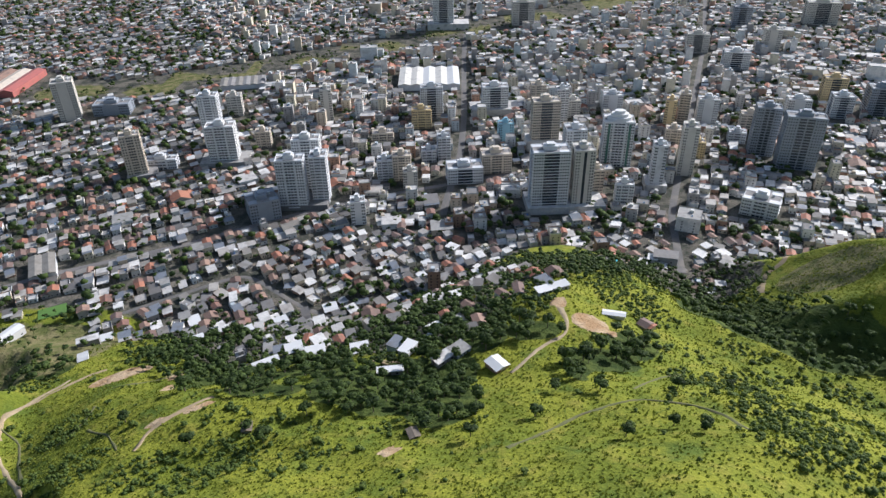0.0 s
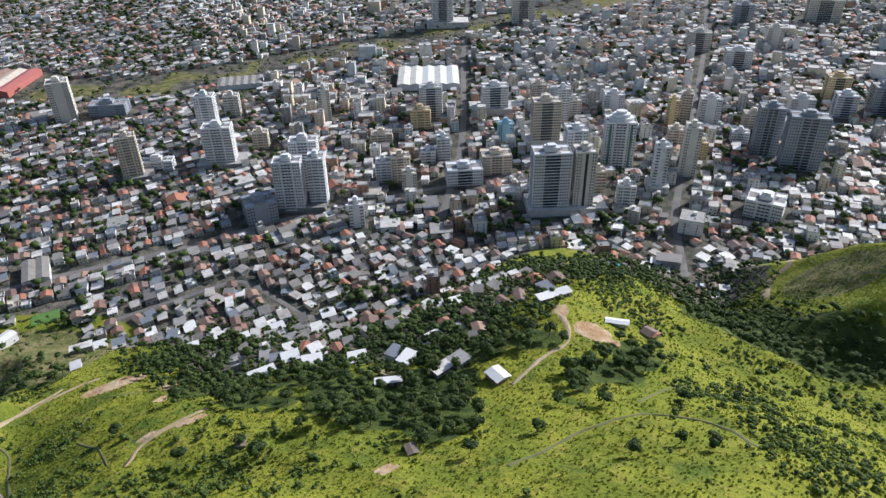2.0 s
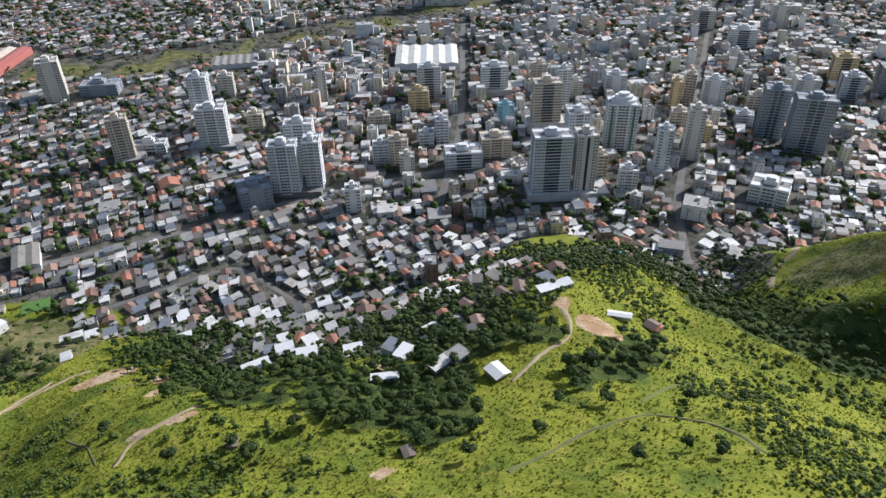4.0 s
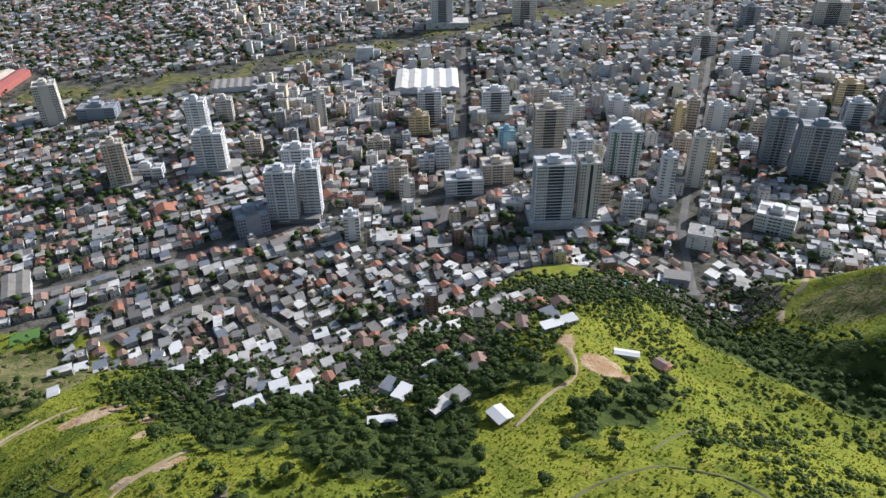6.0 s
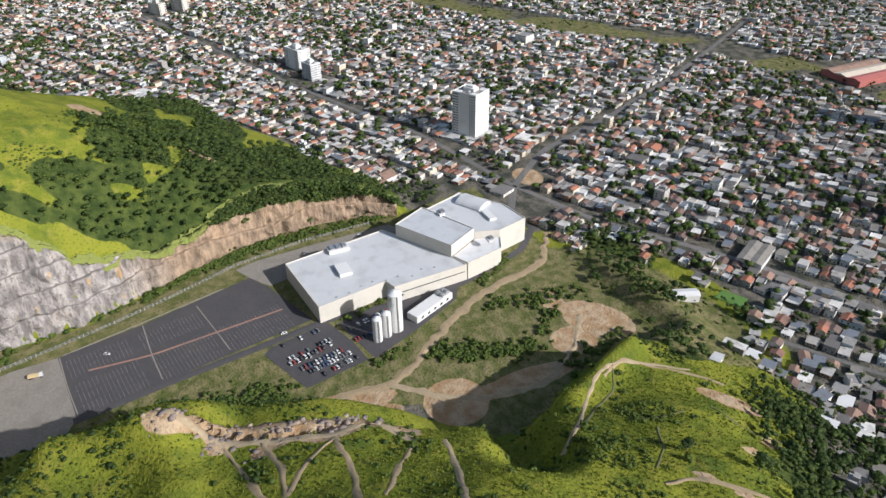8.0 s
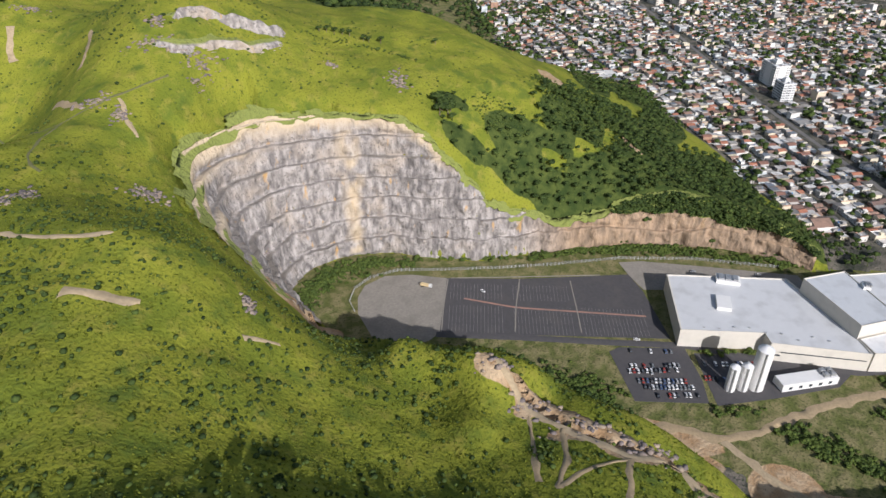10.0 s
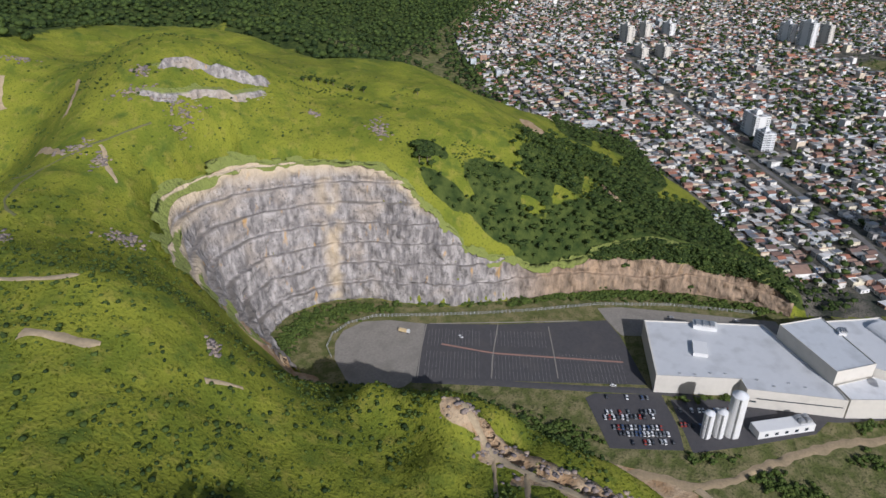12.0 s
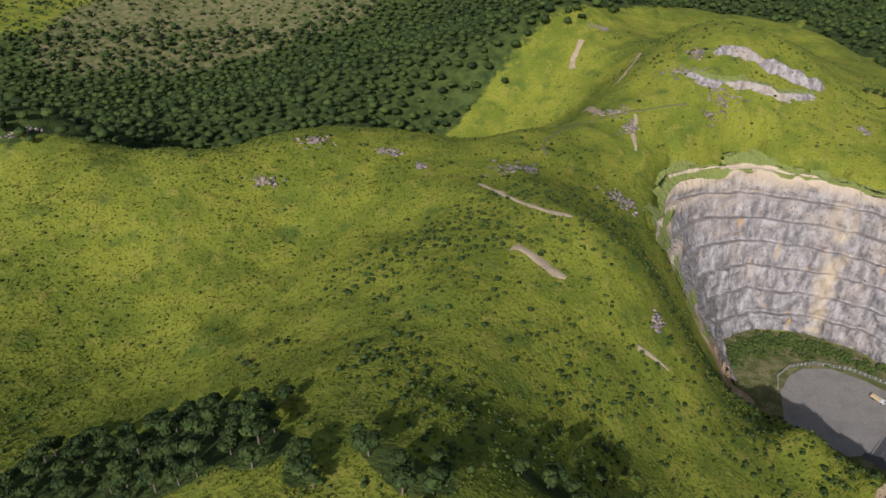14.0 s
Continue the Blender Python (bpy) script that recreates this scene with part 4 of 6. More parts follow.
def build_fence():
    line = [(-386, -95), (-397, -103), (-413, -105), (-430, -98), (-445, -80), (-455, -43), (-470, 5), (-485, 45), (-505, 92), (-518, 150), (-522, 220)]
    fence = thing("fence", "long dark mesh fence with concrete posts round the car park", "fence", pose(0, 0, 0))
    pts, post = [], Shape()
    post.box(-0.12, -0.12, 0, 0.12, 0.12, 2.8)
    mesh = post.mesh("post", PAINT_GREY)
    for (ax, ay), (bx, by) in zip(line, line[1:]):
        n = max(1, round(math.hypot(bx - ax, by - ay) / 3.2))
        pts += [(ax + (bx - ax) * k / n, ay + (by - ay) * k / n) for k in range(n)]
    for k, (x, y) in enumerate(pts):
        part("post", None, None, fence, mesh=mesh).location = (x, y, 0)
    for k in range(0, len(pts) - 1):
        (ax, ay), (bx, by) = pts[k], pts[k + 1]
        s = Shape()
        for h in (0.35, 0.8, 1.25, 1.7, 2.15, 2.6):
            s.solid([(ax, ay, h), (bx, by, h), (bx, by, h + 0.14), (ax, ay, h + 0.14)], [(0, 1, 2, 3)])
        part("rail_panel", s, METAL, fence)


build_fence()

slab("pavement_pitch", [(-303, 413), (-285, 422), (-291, 434), (-309, 425)], 0.25, palette_mat("artificial_turf", [(0.09, 0.19, 0.035)], by="object", grain=0.15, dirt_amount=0.1), "small bright green football pitch among houses", "sports pitch")
for line in ([(-392, 24), (-420, 20), (-457, 17)], [(-402, 70), (-430, 64), (-464, 56)], [(-379, -27), (-410, -33), (-444, -38)], [(-446, -36), (-462, 22), (-478, 78)]):
    strip("trim_kerb", line, 1.3, GRAVEL, "pale concrete kerb between parking areas", "kerb", lift=0.24, wobble=0.03)



# ---- tall buildings ----
def build_tower(x, y, w, d, h, turn, paint, label, floors=None, style="balcony", podium=None, fine=False, crown=True):
    """A block of flats: body, storey bands, balconies, windows, roof plant and, where it has one, a podium."""
    tower = thing("apartment_tower" if h > 30 else "apartment_block", label, "tower block" if h > 30 else "apartment building", pose(x, y, 0, 0, 0, turn), group="tower blocks" if h > 30 else "apartment buildings")
    floors = floors or max(3, round(h / 3))
    fh = h / floors
    s = Shape()
    s.box(-w / 2, -d / 2, 0, w / 2, d / 2, h)
    part("wall", s, paint, tower)
    # bays that stand proud at the corners
    for sx in (-1, 1):
        for sy in (-1, 1):
            s = Shape()
            cx, cy = sx * (w / 2 - w * 0.14), sy * (d / 2 - d * 0.14)
            s.box(cx - w * 0.15, cy - d * 0.15, 0.2, cx + w * 0.15, cy + d * 0.15, h + 0.6)
            part("corner_bay", s, paint, tower)
    sides = [(0, w, -d / 2 - d * 0.01), (1, d, w / 2 + w * 0.01), (2, w, d / 2 + d * 0.01), (3, d, -w / 2 - w * 0.01)]

    def on_side(k, u, off, z):
        n = sides[k][2]
        n = n + off if n > 0 else n - off
        return (u, n, z) if k in (0, 2) else (n, u, z)

    loose = Shape()
    glass_mesh = {}
    for k, length, _ in sides:
        if k == 2 and not fine:
            continue
        cols = max(2, round(length * 0.3 / 2.4))
        spots = [side * (length / 2 - length * 0.28 * (c + 0.6) / (cols + 0.2)) for side in (-1, 1) for c in range(cols)]
        for f in range(floors):
            for u in spots:
                z0 = f * fh + 0.9
                quad = [on_side(k, u - 0.65, 0.03, z0), on_side(k, u + 0.65, 0.03, z0), on_side(k, u + 0.65, 0.03, z0 + 1.4), on_side(k, u - 0.65, 0.03, z0 + 1.4)]
                if fine and k in (0, 1, 3):
                    key = k
                    if key not in glass_mesh:
                        ws = Shape()
                        c0 = on_side(k, 0, 0.0, 0)
                        a = [(-0.65, 0, 0), (0.65, 0, 0), (0.65, 0, 1.4), (-0.65, 0, 1.4)] if k in (0, 2) else [(0, -0.65, 0), (0, 0.65, 0), (0, 0.65, 1.4), (0, -0.65, 1.4)]
                        b = [(p[0] + (0 if k in (0, 2) else (0.05 if k == 1 else -0.05)), p[1] + (-0.05 if k == 0 else 0.05 if k == 2 else 0), p[2]) for p in a]
                        ws.solid(a + b, [(0, 1, 5, 4), (1, 2, 6, 5), (2, 3, 7, 6), (3, 0, 4, 7), (4, 5, 6, 7)])
                        glass_mesh[key] = ws.mesh("window", GLASS)
                    part("window", None, None, tower, mesh=glass_mesh[key]).location = on_side(k, u, 0.0, z0)
                else:
                    loose.face(quad)
    if loose.f:
        tagged(part("window_grid", loose, GLASS, tower), kind="stuff")
    # what stands between the bays: balconies, a dark strip of glass, or ribs, over a flat panel; in the slab style its
    # dark glass stands in for the shade of recessed balconies
    for k, length, _ in sides:
        if k == 2 or style == "blank":
            continue
        span = length * (0.07 if style == "strip" else 0.21)
        deep = d if k in (0, 2) else w
        off = -max(0.12, deep * 0.006)
        s = Shape()
        s.face([on_side(k, -span, off, 1), on_side(k, span, off, 1), on_side(k, span, off, h - 0.5), on_side(k, -span, off, h - 0.5)])
        part("recess", s, GLASS if style in ("slab", "strip", "ribbed") else paint, tower)
        if style in ("balcony", "curved"):
            s = Shape()
            for f in range(floors):
                for u in (-0.55, 0.0, 0.55):
                    c, z0 = u * span, f * fh + 0.35
                    s.face([on_side(k, c - span * 0.22, off + 0.03, z0), on_side(k, c + span * 0.22, off + 0.03, z0), on_side(k, c + span * 0.22, off + 0.03, z0 + 2.0), on_side(k, c - span * 0.22, off + 0.03, z0 + 2.0)])
            tagged(part("balcony_doors", s, GLASS, tower, "dark glass balcony doors"), kind="stuff")
        if style == "ribbed":
            for c in (-span, 0, span):
                s = Shape()
                a, b = on_side(k, c - 0.5, 0.5, 1), on_side(k, c + 0.5, -0.3, h + 0.4)
                s.box(min(a[0], b[0]), min(a[1], b[1]), 1, max(a[0], b[0]), max(a[1], b[1]), h + 0.4)
                part("rib", s, paint, tower)
        if style == "strip":
            continue
        for f in range(1, floors):
            s = Shape()
            a, b = on_side(k, -span, 0.7 if style != "ribbed" else 0.2, f * fh), on_side(k, span, -0.3, f * fh + {"slab": 0.5, "ribbed": 0.9}.get(style, 1.0))
            s.box(min(a[0], b[0]), min(a[1], b[1]), a[2], max(a[0], b[0]), max(a[1], b[1]), b[2], bottom=True)
            part("balcony", s, paint, tower)
    if style == "curved":
        for tier, (share, rise) in enumerate(((0.82, 3.4), (0.6, 6.6), (0.36, 9.4))):
            s = Shape()
            n = 14
            s.prism([(w / 2 * share * math.cos(2 * math.pi * q / n), d / 2 * share * math.sin(2 * math.pi * q / n)) for q in range(n)], h + 0.25 + (0, 3.4, 6.6)[tier], h + 0.25 + rise)
            part("crown_tier", s, paint, tower)
        for u in (-0.34, 0.34):
            s = Shape()
            s.box(w * u - 1.1, -d / 2 - 0.75, 1, w * u + 1.1, -d / 2 - 0.3, h - 1)
            part("stripe", s, PAINT_GREEN, tower, "green painted stripe")
    # roof
    s = Shape()
    s.box(-w / 2 + 0.6, -d / 2 + 0.6, h, w / 2 - 0.6, d / 2 - 0.6, h + 0.25)
    part("roof", s, ROOF_SLAB, tower)
    if crown and style != "curved":
        s = Shape()
        s.box(-w * 0.2, -d * 0.22, h + 0.25, w * 0.16, d * 0.22, h + 4.2)
        s.box(-w * 0.12, -d * 0.14, h + 4.2, w * 0.1, d * 0.14, h + 6.2)
        part("machine_room", s, paint, tower)
        s = Shape()
        s.tube(w * 0.28, d * 0.1, h + 0.25, h + 2.4, 1.3, n=10)
        part("water_tank", s, TANK, tower)
    for x0, y0, x1, y1 in [(-w / 2, -d / 2, w / 2, -d / 2 + 0.25), (-w / 2, d / 2 - 0.25, w / 2, d / 2), (-w / 2, -d / 2 + 0.25, -w / 2 + 0.25, d / 2 - 0.25), (w / 2 - 0.25, -d / 2 + 0.25, w / 2, d / 2 - 0.25)]:
        s = Shape()
        s.box(x0, y0, h, x1, y1, h + 1.2)
        part("parapet", s, paint, tower)
    if podium:
        pw, pd, ph, dx, dy = podium
        s = Shape()
        s.box(dx - pw / 2, dy - pd / 2, 0, dx + pw / 2, dy + pd / 2, ph)
        part("podium", s, ROOF_SLAB_ONE, tower, "grey podium with parking decks")
    return tower


TALL = [
    (-458, 825, 24, 24, 47, 22, PAINT_CREAM, "slender cream tower block on the edge of open ground", "blank", None),
    (-313, 654, 19, 16, 47, 20, PAINT_BEIGE, "slim beige tower block with small balconies", "balcony", (30, 26, 6, 4, 0)),
    (-231, 687, 29, 18, 42, 4, PAINT_WHITE, "white tower block with rows of balconies", "balcony", (50, 30, 5, 0, 0)),
    (-253, 731, 20, 16, 59, 4, PAINT_GREY, "tall pale grey tower block behind a lower one", "balcony", None),
    (-139, 583, 25, 17, 50, 2, PAINT_GREY, "pale grey tower block of a group of three", "balcony", (46, 26, 5, 8, 4)),
    (-115, 595, 15, 19, 48, 2, PAINT_GREY, "narrow pale grey tower block of a group of three", "balcony", None),
    (-130, 622, 26, 16, 53, 2, PAINT_WHITE, "white tower block behind two others", "balcony", None),
    (-137, 806, 13, 20, 38, 8, PAINT_CREAM, "narrow cream tower block near open ground", "blank", None),
    (98, 572, 33, 20, 59, 2, PAINT_GREY, "grey tower block with dark recessed balconies above a podium", "slab", (72, 34, 7, 16, 2)),
    (128, 574, 18, 20, 59, 2, PAINT_CREAM, "cream tower block with a dark window strip", "strip", None),
    (113, 709, 29, 18, 54, 2, PAINT_BEIGE, "tall beige tower block with a wide base", "slab", (40, 22, 12, 0, 0)),
    (182, 666, 30, 22, 48, -8, PAINT_WHITE, "white tower block with a curved crown and green stripes", "curved", None),
    (170, 576, 16, 14, 22, -8, PAINT_WHITE, "short white apartment block beside tower blocks", "balcony", None),
    (208, 607, 12, 15, 46, -8, PAINT_GREY, "slim grey tower block with a blank end wall", "blank", (20, 24, 8, 0, 0)),
    (247, 639, 15, 18, 51, -14, PAINT_CREAM, "slim cream tower block beside a road", "blank", None),
    (341, 683, 24, 18, 52, -16, PAINT_BLUE_GREY, "dark blue-grey tower block with ribbed facade", "ribbed", None),
    (363, 649, 36, 20, 55, -16, PAINT_BLUE_GREY, "wide dark blue-grey tower block with ribbed facade", "ribbed", None),
    (132, 636, 20, 18, 52, 2, PAINT_GREY, "pale grey tower block half hidden by others", "balcony", None),
    (141, 773, 14, 14, 44, 2, PAINT_WHITE, "white tower block in the town centre", "balcony", None),
    (67, 818, 31, 18, 33, 2, PAINT_WHITE, "pale grey office tower near the market", "slab", (60, 30, 8, 0, 0)),
    (-10, 802, 26, 14, 39, 2, PAINT_GREY, "tower block under construction with green netting", "slab", None),
    (-22, 774, 22, 14, 22, 2, PAINT_OCHRE, "ochre apartment building near the market", "balcony", None),
    (73, 732, 17, 12, 20, 2, PAINT_SKY, "light blue building in the centre", "blank", None),
    (263, 753, 12, 14, 35, -18, PAINT_OCHRE, "ochre slim tower block near others", "blank", None),
    (284, 769, 11, 14, 37, -18, PAINT_BEIGE, "brownish slim tower block", "balcony", None),
    (312, 771, 23, 14, 29, -10, PAINT_WHITE, "white apartment building near the centre", "blank", None),
    (-660, 386, 27, 30, 52, -60, PAINT_WHITE, "large white slab tower with a low base", "blank", (60, 40, 5, 0, 0)),
    (-987, 274, 34, 20, 28, 20, PAINT_WHITE, "white apartment tower among low houses", "blank", None),
    (-930, 278, 21, 16, 22, 20, PAINT_GREY, "small grey apartment block", "balcony", None),
    (-1537, 94, 33, 14, 34, 30, PAINT_CREAM, "cream slab block far out in the suburbs", "blank", None),
    (-1591, 132, 26, 14, 30, 30, PAINT_CREAM, "cream slab block far out in the suburbs", "blank", None),
    (-1638, 182, 32, 14, 24, 30, PAINT_WHITE, "white slab block far out in the suburbs", "blank", None),
    (-1409, 124, 33, 14, 19, 30, PAINT_CREAM, "cream slab block far out in the suburbs", "blank", None),
    (-1418, 165, 33, 14, 21, 30, PAINT_CREAM, "cream slab block far out in the suburbs", "blank", None),
    (-1624, 419, 35, 14, 35, 30, PAINT_WHITE, "white slab block by the far river bank", "blank", None),
    (-1581, 448, 37, 14, 47, 30, PAINT_WHITE, "white slab block by the far river bank", "blank", None),
    (-1622, 493, 27, 12, 36, 30, PAINT_CREAM, "cream slab block by the far river bank", "blank", None),
    (9, 1214, 34, 20, 56, 0, PAINT_WHITE, "white tower with a wide base far across town", "slab", (70, 34, 10, 8, 0)),
    (146, 1225, 37, 20, 39, 0, PAINT_CREAM, "cream tower block far across town", "slab", None),
    (489, 832, 26, 16, 30, -12, PAINT_OCHRE, "pale ochre apartment building", "slab", None),
    (474, 781, 23, 18, 26, -12, PAINT_GREY, "grey office building with rounded storeys", "slab", None),
    (521, 787, 27, 22, 33, -12, PAINT_BLUE_GREY, "dark glass office building with a white edge", "slab", None),
    (430, 794, 26, 16, 18, -12, PAINT_WHITE, "white blank-walled building behind dark tower blocks", "blank", None),
    (501, 1047, 23, 16, 32, -12, PAINT_CREAM, "cream apartment tower across town", "blank", None),
    (506, 1182, 28, 16, 33, -12, PAINT_BLUE_GREY, "dark office tower far across town", "slab", None),
    (645, 1195, 52, 20, 35, -12, PAINT_CREAM, "wide cream tower far across town", "slab", None),
    (390, 1049, 32, 16, 27, -12, PAINT_CREAM, "cream apartment building across town", "slab", None),
    (418, 967, 35, 18, 24, -12, PAINT_WHITE, "white building with striped storeys across town", "slab", None),
    (-76, 552, 13, 14, 22, 6, PAINT_WHITE, "white apartment building with a blank wall", "blank", None),
    (56, 654, 30, 20, 20, 4, PAINT_BEIGE, "low beige apartment building with a flat roof", "balcony", None),
    (-40, 640, 18, 16, 26, 4, PAINT_BEIGE, "beige apartment building with open balconies", "balcony", None),
    (-57, 640, 15, 14, 21, 4, PAINT_GREY, "grey apartment building with a flat roof", "balcony", None),
    (3, 686, 13, 14, 25, 4, PAINT_GREY, "grey apartment building with a flat roof", "balcony", None),
    (-13, 680, 15, 12, 13, 4, PAINT_GREY, "grey apartment building with a flat roof", "balcony", None),
    (-31, 621, 14, 12, 17, 4, PAINT_CREAM, "cream blank-walled building among low houses", "blank", None),
    (-65, 731, 23, 14, 12, 4, PAINT_BEIGE, "beige apartment building with a flat roof", "balcony", None),
    (23, 633, 35, 22, 16, 4, PAINT_GREY, "wide glass-fronted building with panels on its roof", "slab", None),
    (147, 595, 12, 14, 28, 2, PAINT_BEIGE, "beige apartment building beside tower blocks", "balcony", None),
    (209, 806, 23, 16, 24, -8, PAINT_GREY, "pale blank-walled apartment building", "blank", None),
    (123, 840, 18, 14, 26, 2, PAINT_BEIGE, "beige apartment tower in the town centre", "balcony", None),
    (160, 800, 16, 14, 20, 2, PAINT_CREAM, "cream apartment building in the town centre", "balcony", None),
    (354, 748, 21, 14, 19, -14, PAINT_BEIGE, "beige apartment building among trees", "balcony", None),
    (255, 709, 17, 14, 19, -14, PAINT_BEIGE, "brown apartment building behind a slim tower", "balcony", None),
    (327, 713, 18, 12, 12, -14, PAINT_GREY, "grey apartment building among trees", "balcony", None),
    (271, 679, 17, 14, 17, -14, PAINT_OCHRE, "pale yellow apartment building behind a slim tower", "balcony", None),
    (-411, 841, 43, 24, 13, 6, PAINT_BLUE_GREY, "low building with a dark front and pale roof", "blank", None),
    (-253, 825, 18, 14, 25, 6, PAINT_CREAM, "cream apartment building near the railway", "balcony", None),
    (-296, 676, 32, 14, 10, 6, PAINT_GREY, "grey apartment building with shaded windows", "balcony", None),
    (-198, 727, 16, 14, 18, 6, PAINT_BEIGE, "beige apartment building with a flat roof", "balcony", None),
    (-166, 567, 27, 26, 19, 24, PAINT_BLUE_GREY, "broad grey-blue hall in the shade of tower blocks", "blank", None),
    (291, 555, 31, 26, 16, -30, PAINT_WHITE, "white stepped building with pale blue roofs", "balcony", None),
]
for k, (x, y, w, d, h, turn, paint, label, style, podium) in enumerate(TALL):
    build_tower(x, y, w, d, h, turn, paint, label, style=style, podium=podium, fine=k in (4, 5, 8, 9, 12, 13))


def build_hall(name, label, x, y, w, d, h, turn, bays, wall, roofs, category="warehouse"):
    hall = thing(name, label, category, pose(x, y, 0, 0, 0, turn))
    s = Shape()
    s.box(-w / 2, -d / 2, 0, w / 2, d / 2, h)
    part("wall", s, wall, hall)
    for b in range(bays):
        s = Shape()
        x0, x1 = -w / 2 + w * b / bays, -w / 2 + w * (b + 1) / bays
        xm, rise = (x0 + x1) / 2, (x1 - x0) * 0.12
        s.solid([(x0 - 0.2, -d / 2 - 0.4, h), (xm, -d / 2 - 0.4, h + rise), (x1 + 0.2, -d / 2 - 0.4, h), (x0 - 0.2, d / 2 + 0.4, h), (xm, d / 2 + 0.4, h + rise), (x1 + 0.2, d / 2 + 0.4, h)],
                [(0, 1, 4, 3), (1, 2, 5, 4), (0, 2, 1), (3, 4, 5)])
        part("roof_bay", s, roofs[b % len(roofs)] if b < bays - 1 else roofs[-1], hall)
    return hall


ROOF_CREAM = palette_mat("cream_sheet_roof", [(0.66, 0.63, 0.57)], by="object", rough=0.6, grain=0.1, size=2, dirt_amount=0.4)
build_hall("market_hall", "wide market hall with cream and white sheet roofs", -14, 935, 82, 74, 8, 0, 5, PAINT_GREY, [ROOF_CREAM, ROOF_CREAM, PAINT_WHITE])
build_hall("warehouse", "long red-walled warehouse with brown vaulted roofs", -600, 950, 60, 95, 8, 0, 3, PAINT_RED, [ROOF_TILE, PAINT_BEIGE, PAINT_RED])
build_hall("warehouse", "grey sheds with sawtooth roofs beside the railway", -270, 935, 60, 36, 6, 10, 6, PAINT_GREY, [ROOF_SHEET, ROOF_SLAB])
build_hall("warehouse", "long white shed roof among trees", -330, 480, 20, 34, 6, 26, 2, PAINT_GREY, [ROOF_SHEET, ROOF_SHEET])

# ---- streets ----
MAIN_ROADS = [
    ("road_avenue", [(-470, 330), (-530, 368), (-589, 441), (-640, 570), (-702, 700), (-790, 860), (-900, 1050)], 11),
    ("road_cross", [(-530, 368), (-440, 400), (-331, 470), (-222, 518), (-150, 560), (-60, 600), (60, 640), (220, 690)], 9),
    ("road_centre", [(0, 560), (22, 700), (29, 802), (38, 1050), (60, 1400), (90, 1800)], 11),
    ("road_east", [(190, 454), (209, 551), (262, 690), (338, 885), (420, 1100), (520, 1400)], 10),
    ("road_west", [(-530, 368), (-700, 330), (-880, 260), (-1100, 190), (-1400, 100)], 9),
    ("road_hillfoot", [(-250, 415), (-161, 470), (-104, 419), (-60, 400)], 6),
]
for k, (name, line, width) in enumerate(MAIN_ROADS):
    strip(name, line, width, STREET, "grey town street with worn asphalt", "road", lift=0.12, wobble=0.04, step=6, seed=k)

# ---- houses ----
ROOFS = (ROOF_TILE, ROOF_SHEET, ROOF_SLAB)


